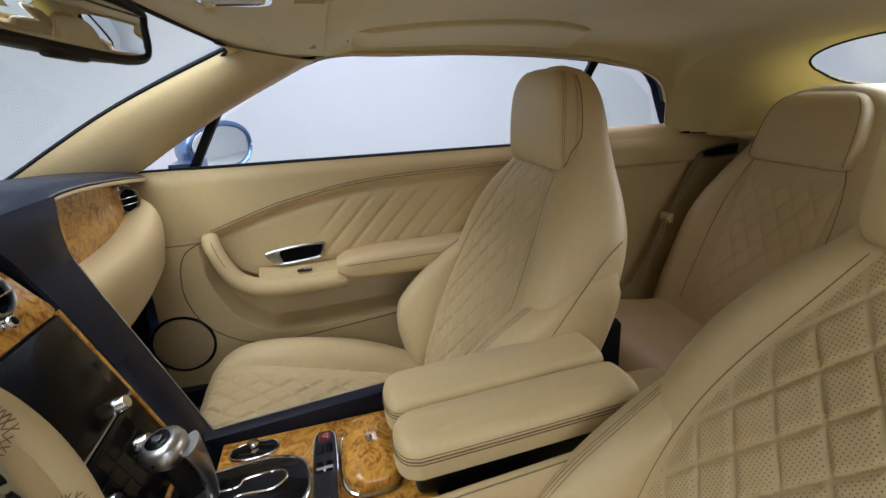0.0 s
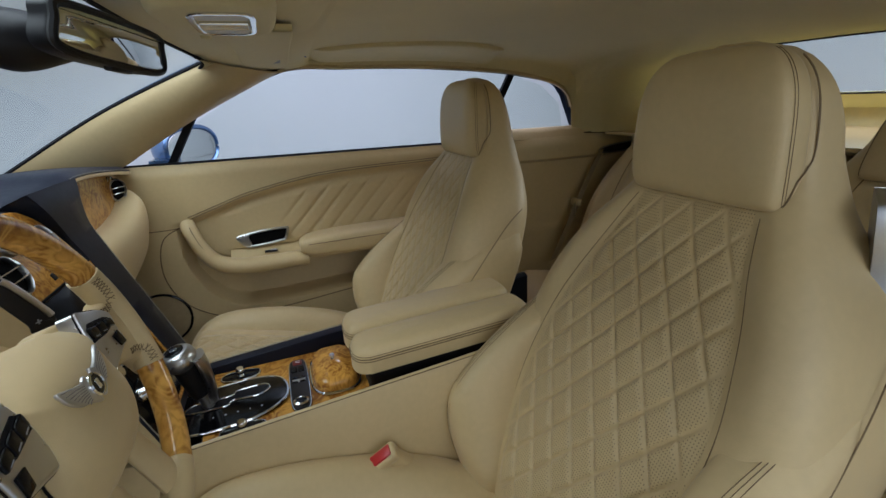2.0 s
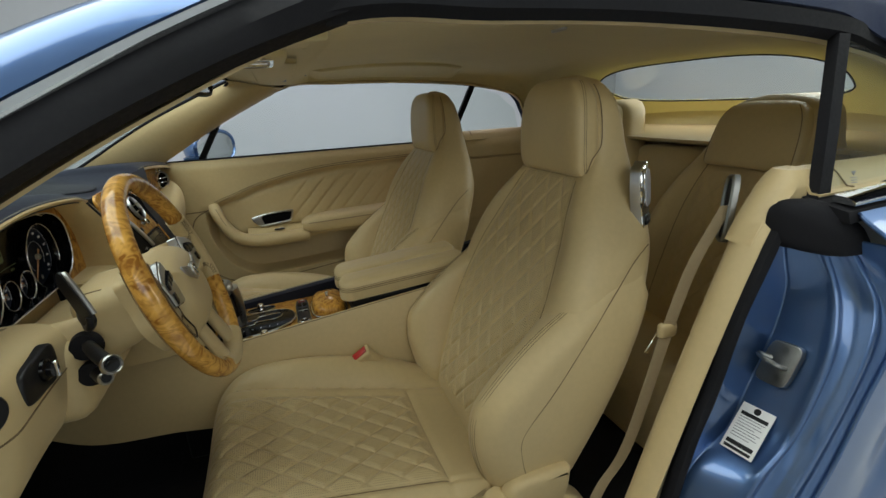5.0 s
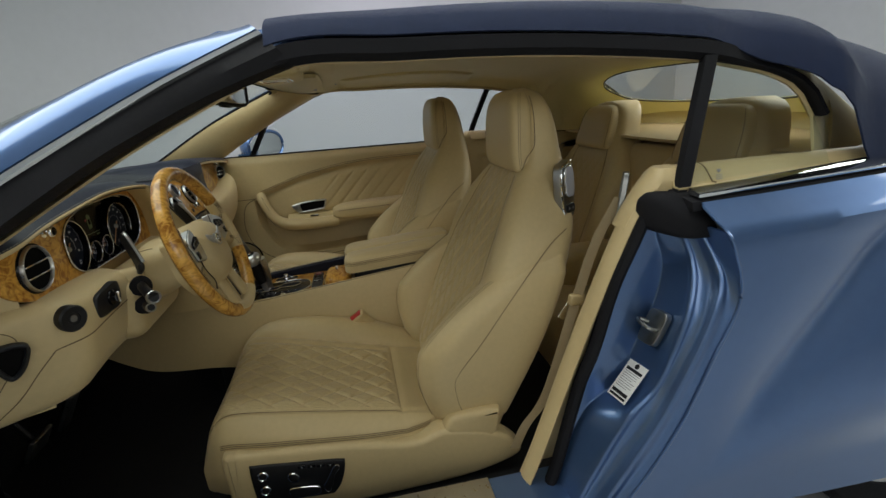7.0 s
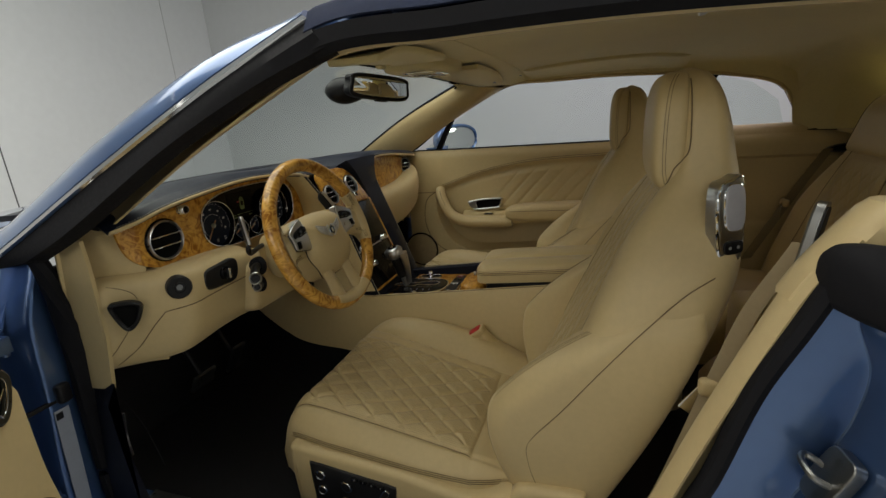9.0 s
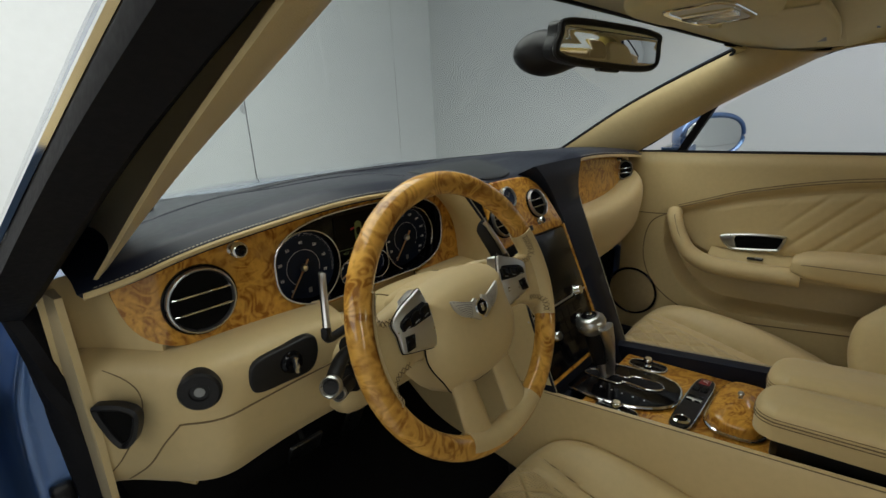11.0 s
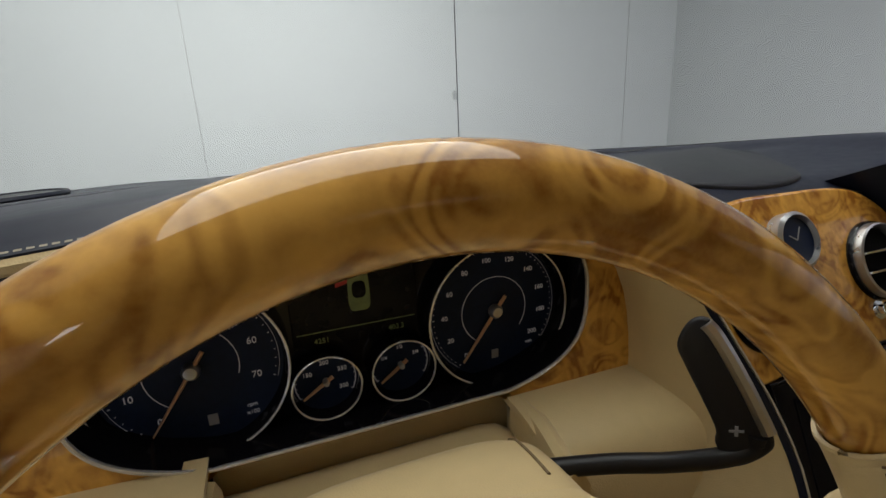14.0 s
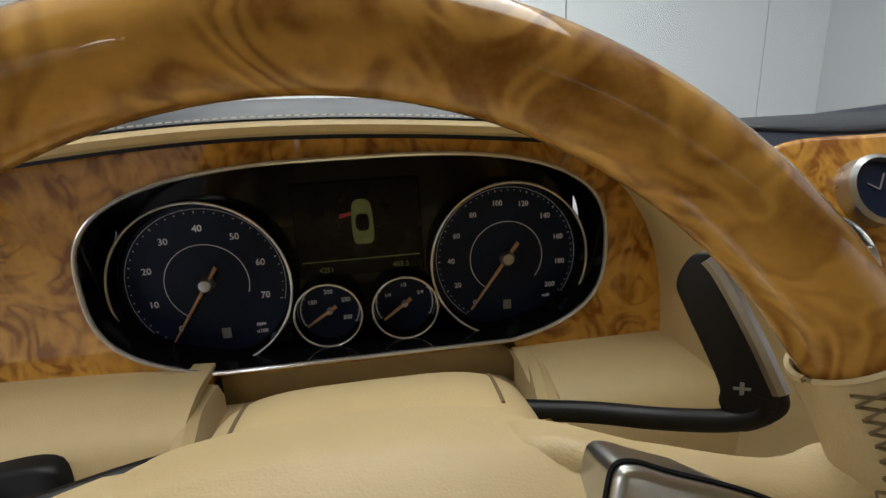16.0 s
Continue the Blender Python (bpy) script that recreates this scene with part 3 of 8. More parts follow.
        skin.append(ring)
    part("outer_skin", loft(skin), PAINT, pil, "blue painted outer pillar")

    rail = thing("roof_rail", (X(0.72), -0.7, 1.24), "soft top side rail with a black rubber seal", "rail")
    line = [(rail_x(y), y, rail_z(y)) for y in np.linspace(-0.245, -1.325, 44)]
    part("inner_lip", tube([(X(x - 0.002), y, z) for x, y, z in line], 0.007, 6), LEATHER, rail)
    sealr = []
    for k, (x, y, z) in enumerate(line):
        a3, b3 = line[max(k - 1, 0)], line[min(k + 1, len(line) - 1)]
        t = Vector((0, b3[1] - a3[1], b3[2] - a3[2])).normalized()
        n = Vector((0, t.z, -t.y))
        n = n if n.z > 0 or n.y < 0 else -n
        thin = lerp(1.0, 0.45, smooth((-1.08 - y) / 0.12))
        sealr.append([Vector((X(x + dx * (0.5 + 0.5 * thin)), y, z)) + n * dn * thin for dx, dn in ((0.002, 0.0), (0.026, -0.006), (0.040, 0.006), (0.036, 0.030), (0.010, 0.030))])
    part("seal", loft(sealr), RUBBER, rail, "black rubber roof seal")

    # rear quarter: trim, glass and post
    quarter = thing("quarter_window", (X(0.78), -1.15, 1.0), "small fixed rear side window with a black front post", "window")
    part("post", loft([[(X(x - 0.008), y - 0.012, z), (X(x + 0.010), y - 0.012, z), (X(x + 0.010), y + 0.014, z), (X(x - 0.008), y + 0.014, z)] for x, y, z in ((0.826, -0.965, 0.955), (0.80, -1.0, 1.06), (0.752, -1.062, 1.218))]), RUBBER, quarter, "satin black window post")
    gp = [(0.818, -0.985, 0.975), (0.79, -1.02, 1.09), (0.758, -1.065, 1.21), (0.765, -1.19, 1.172), (0.782, -1.285, 1.10), (0.81, -1.325, 0.985), (0.815, -1.15, 0.975)]
    gp = [(X(x), y, z) for x, y, z in gp]
    pane = part("pane", loft([gp, [(x + X(0.004), y, z) for x, y, z in gp]]), GLASS, quarter, "clear side glass")
    pane.visible_shadow = False

# header over the windscreen
head = thing("windscreen_header", (0, -0.1, 1.27), "cream windscreen header panel", "header")


part("panel", sheet(header, 48, 14, 0.005), LINING, head)
part("front_seal", tube([(0.69 * s, lerp(0.04, -0.06, abs(s) ** 2.2), lerp(1.306, 1.265, abs(s) ** 2.2)) for s in np.linspace(-1, 1, 40)], 0.006, 6), RUBBER, head)
ty = lambda s: lerp(0.05, -0.05, abs(s) ** 2.2)
part("outer_skin", loft([[(0.655 * s, ty(s), lerp(1.315, 1.275, abs(s) ** 2.2)), (0.655 * s, ty(s) - 0.1, lerp(1.338, 1.31, abs(s) ** 2.2)), (0.655 * s, ty(s) - 0.28, lerp(1.345, 1.31, abs(s) ** 2.2)), (0.655 * s, ty(s) - 0.28, lerp(1.325, 1.27, abs(s) ** 2.2))] for s in np.linspace(-1, 1, 40)]), PAINT, head, "blue painted header")
for side in (1, -1):
    def gusset(u, v):
        a, c, b = Vector((0.673, 0.01, 1.232)), Vector((0.672, -0.072, 1.262)), Vector((0.585, -0.034, 1.272))
        arc = a.lerp(c, u).lerp(c.lerp(b, u), u)
        far = a.lerp(c, u * 2) if u < 0.5 else c.lerp(b, u * 2 - 1)
        p = arc.lerp(far, v)
        return (side * p.x, p.y - 0.006, p.z - 0.004)
    part("corner", sheet(gusset if side > 0 else (lambda u, v: gusset(1 - u, v)), 20, 4, 0.006), LINING, head, "rounded cream corner of the header")
    part("corner_seal", tube([gusset(i / 20, 0) for i in range(21)], 0.005, 6), RUBBER, head)

# windscreen
screen = thing("windscreen", (0, 0.4, 1.1), "large clear raked windscreen", "windscreen", kind="structure")


def screen_face(u, v):
    s = 2 * u - 1
    lo = Vector((0.745 * s, lerp(0.835, 0.530, abs(s) ** 2.2), 0.978))
    hi = Vector((0.68 * s, lerp(0.04, -0.058, abs(s) ** 2.2), lerp(1.308, 1.268, abs(s) ** 2.2)))
    p = lo.lerp(hi, v)
    return p + Vector((0, 0.02, 0.03)) * math.sin(math.pi * v) * (1 - 0.9 * s ** 6)


ws = part("pane", sheet(screen_face, 40, 20, 0.004), GLASS, screen)
ws.visible_shadow = False

# bonnet and wings
hood = thing("bonnet", (0, 1.2, 0.9), "long curved blue bonnet", "bonnet")


def hood_face(u, v):
    s = 2 * u - 1
    y = lerp(0.895 - 0.26 * abs(s) ** 2, 2.05 - 0.25 * abs(s) ** 3, v)
    z = lerp(0.938, 0.80, v ** 1.5) + 0.035 * math.sin(math.pi * v) - 0.07 * abs(s) ** 3 + 0.025 * math.exp(-((abs(s) - 0.72) / 0.16) ** 2)
    return (0.80 * s, y, z)


part("skin", sheet(hood_face, 50, 36, 0.004), PAINT, hood)
part("cowl", loft([[(0.74 * s, lerp(0.815, 0.575, abs(s) ** 2), 0.970), (0.74 * s, lerp(0.90, 0.65, abs(s) ** 2), 0.966), (0.74 * s, lerp(0.90, 0.65, abs(s) ** 2), 0.945), (0.74 * s, lerp(0.815, 0.575, abs(s) ** 2), 0.94)] for s in np.linspace(-1, 1, 40)]), RUBBER, hood, "black cowl panel")
for side in (1, -1):
    wing = thing("front_wing", (side * 0.9, 1.0, 0.4), "blue painted front wing", "wing")

    def wing_face(u, v):
        y = lerp(0.47, 2.0, u)
        z = lerp(0.885 - 0.08 * u ** 2, 0.28, v)
        x = 0.80 + 0.145 * math.sin(math.pi * min(1, v * 1.4 + 0.08) / 2) ** 0.7 - 0.05 * max(0, v - 0.5) - 0.10 * u ** 3
        return (side * x, y, z)
    part("skin", sheet(wing_face, 24, 20, 0.004), PAINT, wing)

# lower shell: floor pan, sills, bulkheads
shell = thing("cabin_shell", (0, -0.4, 0.2), "dark cabin floor and sills of the car", "car body", kind="structure")
part("carpet", rbox((1.58, 2.9, 0.03), 0.01, (0, -0.55, 0.225)), CARPET, shell, "black carpet")
part("toe_board", rbox((1.56, 0.04, 0.62), 0.01, (0, 0.72, 0.52), m=None), CARPET, shell, "black carpeted bulkhead")
part("under", rbox((1.6, 3.2, 0.05), 0.02, (0, -0.45, 0.17)), BLACK, shell)
for side in (1, -1):
    part("sill", loft([[(side * 0.74, y, 0.20), (side * 0.745, y, 0.300), (side * 0.775, y, 0.335), (side * 0.86, y, 0.325), (side * 0.90, y, 0.26), (side * 0.89, y, 0.16)] for y in np.linspace(0.55, -0.75, 14)]), PAINT, shell, "blue painted sill")
    part("sill_plate", rbox((0.075, 0.90, 0.006), 0.002, (side * 0.81, -0.12, 0.336)), SATIN, shell, "brushed metal sill plate")
    part("kick_panel", loft([[(side * 0.70, y, 0.24), (side * (0.735 + 0.02 * k), y, 0.32), (side * (0.765 + 0.02 * k), y, 0.60), (side * 0.80, y, 0.64), (side * 0.82, y, 0.30)] for k, y in enumerate((0.70, 0.50, 0.36, 0.32))]), NAVY, shell, "dark kick panel")

# road wheels, on which the car stands
for side in (1, -1):
    for y in (1.22, -1.72):
        rw = thing("road_wheel", (side * 0.735, y, 0.0), "road wheel with a black tyre and silver rim", "wheel", "road wheels")
        turn = Matrix.Translation((side * 0.735, y, 0.345)) @ Matrix.Rotation(side * math.pi / 2, 4, "Y")
        part("tyre", lathe([(0.25, -0.11), (0.32, -0.115), (0.342, -0.09), (0.345, 0.0), (0.342, 0.09), (0.32, 0.115), (0.25, 0.11)], 56, turn), RUBBER, rw)
        part("rim", lathe([(0, 0.06), (0.06, 0.07), (0.22, 0.085), (0.25, 0.10), (0.25, -0.10), (0, -0.06)], 48, turn), SATIN, rw)


# ---- seats ----
# pale grey painted on the lever face in place of the wall's reflection
LEVER_FACE = mat("lever_reflection_grey", (0.42, 0.42, 0.45), 0.3, var=0.06, scale=40)
LEVER_METAL = mat("brushed_silver", (0.50, 0.50, 0.50), 0.32, 1.0, var=0.06, scale=40)


def quilt(a, b, pitch, deep):
    """Padding between crossed seams."""
    da = abs(a / pitch - round(a / pitch)) * pitch
    db = abs(b / pitch - round(b / pitch)) * pitch
    d = min(da, db)
    return deep * (1 - math.exp(-(d / 0.0044) ** 1.6))


S_W = curve((0.30, 0.235), (0.45, 0.258), (0.55, 0.268), (0.65, 0.272), (0.75, 0.264), (0.85, 0.236), (0.92, 0.196), (0.98, 0.152), (1.04, 0.129), (1.09, 0.122), (1.13, 0.110), (1.158, 0.090), (1.176, 0.064), (1.186, 0.025))
S_R = curve((0.30, -0.665), (0.45, -0.725), (0.55, -0.768), (0.65, -0.810), (0.75, -0.852), (0.85, -0.884), (0.92, -0.890), (0.98, -0.888), (1.04, -0.878), (1.10, -0.866), (1.15, -0.850), (1.178, -0.83), (1.186, -0.81))
S_F = curve((0.30, -0.50), (0.45, -0.50), (0.55, -0.545), (0.65, -0.592), (0.75, -0.640), (0.85, -0.690), (0.92, -0.724), (0.97, -0.752), (1.01, -0.772), (1.06, -0.780), (1.10, -0.782), (1.15, -0.784), (1.178, -0.788), (1.186, -0.795))
S_B = curve((0.30, 0.01), (0.50, 0.03), (0.62, 0.022), (0.74, 0.018), (0.82, 0.027), (0.90, 0.027), (0.96, 0.016), (1.02, 0.0), (1.2, 0.0))
W_R = curve((0.345, -0.50), (0.40, -0.478), (0.46, -0.458), (0.52, -0.447), (0.57, -0.450), (0.602, -0.464), (0.66, -0.518), (0.72, -0.592), (0.7885, -0.696), (0.83, -0.762), (0.87, -0.84))  # the ridge of the side bolsters
P_W = curve((0.46, 0.125), (0.52, 0.148), (0.60, 0.168), (0.68, 0.176), (0.76, 0.170), (0.84, 0.148), (0.92, 0.116), (0.985, 0.092))  # half the quilted width


def back_front(x, z):
    w = S_W(z)
    q = min(abs(x) / w, 1.0)
    mid, half = (S_F(z) + S_R(z)) / 2, (S_F(z) - S_R(z)) / 2
    body = (1 - q ** 5) ** 0.2
    return mid + half * body + S_B(z) * smooth((q - 0.52) / 0.34) * body ** 0.6


C_W = curve((-0.56, 0.20), (-0.40, 0.258), (-0.1, 0.270), (0.0, 0.262), (0.04, 0.250), (0.07, 0.232))
C_Z = curve((-0.56, 0.405), (-0.45, 0.420), (-0.34, 0.442), (-0.22, 0.466), (-0.10, 0.489), (-0.01, 0.503), (0.02, 0.496), (0.045, 0.470), (0.062, 0.430), (0.075, 0.38))
C_IN = curve((-0.46, 0.075), (-0.34, 0.090), (-0.22, 0.106), (0.0, 0.130), (0.06, 0.132))  # where the quilting ends beside the tall bolster
C_LOBE = curve((-0.56, 0.0), (-0.46, 0.022), (-0.36, 0.043), (-0.24, 0.052), (-0.12, 0.046), (-0.04, 0.030), (0.005, 0.010), (0.03, 0.0))
C_OUT = -0.216


def seat_top(x, y):
    """The cushion's upper side: dished quilting, a tall bolster towards +x, a low rolled edge towards -x."""
    w = C_W(y)
    q = min(abs(x) / w, 1.0)
    base = C_Z(y)
    xi = C_IN(y)
    z = base
    if x < xi:
        z += 0.010 * min(1.0, abs(x - (xi + C_OUT) / 2) / ((xi - C_OUT) / 2)) ** 2.5
        if x < C_OUT:
            z -= 0.012 * min(1.0, (C_OUT - x) / 0.04) ** 1.5
        z -= 0.005 * math.exp(-((x - C_OUT) / 0.005) ** 2)
    else:
        z += 0.010
        bx = xi + 0.040
        z -= 0.006 * math.exp(-((x - xi) / 0.004) ** 2)
        if x > bx:
            z += C_LOBE(y) * (1 - (1 - min(1.0, (x - bx) / 0.075)) ** 2.2)
        z -= 0.008 * math.exp(-((x - bx) / 0.005) ** 2) * smooth(C_LOBE(y) / 0.02)
    z -= 0.006 * math.exp(-((y + 0.404) / 0.005) ** 2) * (1 if x < xi + 0.03 else 0)
    return 0.36 + (z - 0.36) * (1 - q ** 9) ** (1 / 5)


def pad_w(v):
    """Half the headrest's width, from its foot to its top."""
    v = min(1.0, max(0.0, v))
    return lerp(0.126, 0.118, v) * lerp(0.34, 1, (1 - v ** 6) ** 0.5) * lerp(0.86, 1, (1 - (1 - v) ** 9) ** 0.45)


def along(rows, f0, f1, j, off, n=48):
    """A line over a lofted piece: point j of its rings, lifted along its normal, from ring f0 to f1."""
    out = []
    for i in range(n):
        k = lerp(f0, f1, i / (n - 1))
        a = int(min(k, len(rows) - 2))
        t = k - a
        jj = int(j)
        at = lambda r, c: Vector(rows[r][c % len(rows[r])])
        m = len(rows[0])
        pt = lambda r: at(r, jj).lerp(at(r, jj + 1), j - jj)
        p = pt(a).lerp(pt(a + 1), t)
        tu = at(a, jj + 2) - at(a, jj - 2)
        tv = pt(min(a + 2, len(rows) - 1)) - pt(max(a - 2, 0))
        nn = tu.cross(tv).normalized()
        c = sum((at(a, q) for q in range(0, m, 4)), Vector()) / len(range(0, m, 4))
        nn = nn if nn.dot(p - c) > 0 else -nn
        out.append(p + nn * off)
    for _ in range(3):
        out = [out[0]] + [out[k - 1] * 0.25 + out[k] * 0.5 + out[k + 1] * 0.25 for k in range(1, n - 1)] + [out[-1]]
    return out


def front_seat(cx, dy, out, label):
    """A front seat; out is the side of its switches, -1 or 1."""
    seat = thing("front_seat_unit", (cx, dy - 0.3, 0.24), label, "car seat", "front seats")
    P = lambda x, y, z: (cx + x, dy + y, z)
    line = lambda path, parent, r=0.0009, m=None: part("stitching", tube(path, r, 5), m or STITCH, parent)
    rings = []
    zs = [0.30 + 0.886 * i / 84 for i in range(85)]
    for z in zs:
        w, ring = S_W(z), []
        mid, half = (S_F(z) + S_R(z)) / 2, (S_F(z) - S_R(z)) / 2
        for j in range(72):
            q = 2 * math.pi * j / 72
            c, s = math.cos(q), math.sin(q)
            x = w * math.copysign(abs(c) ** 0.5, c)
            if s >= 0:
                y = max(back_front(x, z), mid)
            else:
                y = mid - half * abs(s) ** 0.62
            ring.append(P(x, y, z))
        rings.append(ring)
    part("backrest", loft(rings), LEATHER, seat)
    # side bolsters, each with a stitched ridge in front and a seam along its outer face
    for sx in (-1, 1):
        rows = []
        for i in range(60):
            z = lerp(0.350, 0.872, i / 59)
            w, yf, yr = S_W(z), S_F(z), W_R(z)
            end = min(1, i / 5, (59 - i) / 12) ** 0.5
            wi = P_W(z) + 0.012
            rear = S_R(z) + 0.045
            high = smooth((z - 0.70) / 0.14)
            d = max(yr - yf, 0)
            front = min(yf, yr)
            rx = lerp(w - 0.036, w - 0.010, high)
            prof = [(w + 0.002, min(rear, yr - 0.03)), (w + 0.006, min((rear + yr) / 2, yr - 0.06)) if yr - rear > 0.10 else (w + 0.004, yr - 0.024), (w + 0.006 - 0.004 * high, yr - 0.055 * (1 - 0.6 * high)), (lerp(w - 0.010, w - 0.003, high), yr - 0.018), (rx, yr), (lerp(lerp(wi, rx, 0.45), w - 0.03, high), front + d * 0.90 - 0.012 * high), (lerp(wi + 0.001, w - 0.05, high), front + d * 0.42 + 0.002 - 0.03 * high), (lerp(wi - 0.001, w - 0.06, high), front - 0.014 - 0.03 * high), (w - 0.06, min(yf - 0.05, yr - 0.06)), (w - 0.03, min(rear, yr - 0.03))]
            cx0, cy0 = w - 0.035, lerp(yf - 0.01, rear + 0.03, high)
            rows.append([P(sx * (cx0 + (p.x - cx0) * end), cy0 + (p.y - cy0) * end, z) for p in spline([(a, b, 0) for a, b in prof], 80, True)])
        wing = part("bolster", loft(rows), LEATHER, seat, "padded cream side bolster")
        for j, off in ((32.0, 0.0002), (30.2, 0.0003), (33.8, 0.0003)):
            line(along(rows, 6, 56, j, off), wing, 0.0006)
        path = [P(sx * (S_W(p.x) + 0.0066 + 0.001 * smooth((p.x - 0.75) / 0.06)), p.y, p.x) for p in spline([(0.425, -0.548, 0), (0.470, -0.536, 0), (0.520, -0.531, 0), (0.553, -0.547, 0), (0.61, -0.593, 0), (0.70, -0.662, 0), (0.77, -0.722, 0), (0.83, -0.782, 0), (0.862, -0.828, 0)], 60)]
        line(path, wing, 0.0010)

    # quilted centre of the back
    def centre(u, v):
        z = lerp(0.462, 0.986, v)
        x = (2 * u - 1) * P_W(z)
        edge = min(1, (1 - abs(2 * u - 1)) * 12, v * 16, (1 - v) * 16)
        h = quilt(x + QS * (z - 0.46), x - QS * (z - 0.46), QP, 0.0060)
        fade = (1 - 0.6 * smooth((z - 0.88) / 0.1)) * smooth((1 - abs(2 * u - 1)) / 0.18)
        return P(x, back_front(x, z) + 0.0005 + h * fade + 0.002 * edge, z)

    def centre_uv(u, v):
        z = lerp(0.462, 0.986, v)
        return ((1 - 2 * u) * P_W(z), z - 0.46)
    part("back_panel", sheet(lambda u, v: centre(1 - u, v), 130, 190, 0.004, None, centre_uv), PERF, seat, "diamond-quilted perforated leather panel")
    # headrest: a thick cushion standing proud of the shell
    pad = []
    for i in range(41):
        v = i / 40
        z = lerp(0.980, 1.181, v)
        k = min((1 - v ** 8) ** 0.5, (1 - (1 - v) ** 12) ** 0.4)
        w = pad_w(v)
        yf = lerp(-0.738, -0.744, v) - 0.026 * (1 - k) + 0.003 * math.sin(math.pi * v)
        yb = -0.800
        mid, half = (yf + yb) / 2, (yf - yb) / 2
        pad.append([P(w * math.copysign(abs(math.cos(q)) ** 0.30, math.cos(q)), mid + half * math.copysign(abs(math.sin(q)) ** 0.42, math.sin(q)), z) for q in (2 * math.pi * j / 64 for j in range(64))])
    hr = part("headrest", loft(pad), LEATHER, seat)
    for sx in (-1, 1):
        for o in (0.0, 0.0050):
            path = []
            for i in range(48):
                v = lerp(0.035, 0.97, i / 47)
                k = min((1 - v ** 8) ** 0.5, (1 - (1 - v) ** 12) ** 0.4)
                yf = lerp(-0.738, -0.744, v) - 0.026 * (1 - k) + 0.003 * math.sin(math.pi * v)
                path.append(P(sx * (pad_w(v) + 0.0003), yf - 0.0185 - o, lerp(0.980, 1.181, v)))
            line(path, hr, 0.00045)
        # joint between the cushion and the shell, ending in a notch above the shoulder
        jt = [P(sx * (pad_w((z - 0.980) / 0.201) + 0.0012), y, z) for y, z in [(p.x, p.y) for p in spline([(-0.797, 1.165, 0), (-0.798, 1.10, 0), (-0.797, 1.052, 0), (-0.788, 1.034, 0), (-0.776, 1.020, 0), (-0.768, 1.0, 0), (-0.762, 0.986, 0)], 40)]]
        part("joint", tube(jt, 0.0011, 6), STITCH, hr)
        path = []
        for i in range(44):
            z = lerp(0.47, 0.975, i / 43)
            x = sx * (P_W(z) + 0.009)
            path.append(P(x, back_front(x, z) + 0.0002, z))
        line(path, seat, 0.0007)
    # cushion
    rings = []
    for i in range(81):
        y = lerp(-0.56, 0.075, i / 80)
        w = C_W(y)
        xs = [w * math.sin(math.pi / 2 * lerp(-1, 1, j / 110)) for j in range(111)]
        rings.append([P(x, y, max(seat_top(x, y), 0.36)) for x in xs] + [P(w * 0.99, y, 0.32), P(w * 0.9, y, 0.292), P(-w * 0.9, y, 0.292), P(-w * 0.99, y, 0.32)])
    part("cushion", loft(rings), LEATHER, seat)

    def squab(u, v):
        y = lerp(-0.400, 0.056, v)
        x0, x1 = C_OUT + 0.004, C_IN(y) - 0.004
        x = lerp(x0, x1, u)
        edge = min(1, u * 14, (1 - u) * 14, v * 20, (1 - v) * 14)
        h = quilt(x + 0.03 + QS * (y + 0.46), x + 0.03 - QS * (y + 0.46), QP, 0.0075)
        fade = smooth((y + 0.40) / 0.03) * (1 - 0.5 * smooth((y + 0.0) / 0.05))
        return P(x, y, seat_top(x, y) + 0.0005 + 0.002 * edge + h * edge * fade)

    def squab_uv(u, v):
        y = lerp(-0.400, 0.056, v)
        return (lerp(C_OUT + 0.004, C_IN(y) - 0.004, u) + 0.03, y + 0.46)
    part("cushion_panel", sheet(squab, 120, 150, 0.004, None, squab_uv), PERF, seat, "diamond-quilted perforated leather panel")
    on = lambda x, y, o=0.0006: P(x, y, seat_top(x, y) + o)
    line([on(C_IN(y), y, 0.0012) for y in np.linspace(-0.44, 0.050, 50)], seat)
    line([on(C_IN(y) + 0.040, y, 0.0010) for y in np.linspace(-0.46, 0.0, 50)], seat, 0.0011)
    line([on(C_OUT, y, 0.0012) for y in np.linspace(-0.40, 0.054, 50)], seat)
    line([on(x, -0.404, 0.0012) for x in np.linspace(C_OUT, C_IN(-0.404), 30)], seat)
    for o in (0.0, 0.0045, 0.009):
        line([P(-(C_W(y) * 0.985 + 0.0022 + o * 0.15), y, seat_top(-C_W(y) * 0.985, y) + 0.002 - o) for y in np.linspace(-0.47, 0.02, 40)], seat, 0.0007)
    line([P(C_W(y) * 0.985 + 0.0022, y, seat_top(C_W(y) * 0.985, y)) for y in np.linspace(-0.46, 0.0, 40)], seat, 0.0008)
    # lower valance
    for sx in (-1, 1):
        prof = [(0.012, 0.30), (0.016, 0.425), (-0.012, 0.441), (-0.05, 0.436), (-0.257, 0.414), (-0.386, 0.389), (-0.438, 0.386), (-0.488, 0.403), (-0.53, 0.398), (-0.595, 0.382), (-0.66, 0.345), (-0.690, 0.295), (-0.60, 0.262), (-0.45, 0.248), (-0.10, 0.245), (0.0, 0.262)]
        prof = [(p.x, p.y) for p in spline([(a, b, 0) for a, b in prof], 90, True)]
        part("valance", plate(prof, 0.05, 0.014, lambda a, b, c: P(sx * (0.236 + c), a, b), 4), LEATHER, seat, "cream leather seat valance")
    part("seat_frame", rbox((0.44, 0.5, 0.1), 0.02, P(0, -0.25, 0.31)), BLACK, seat)
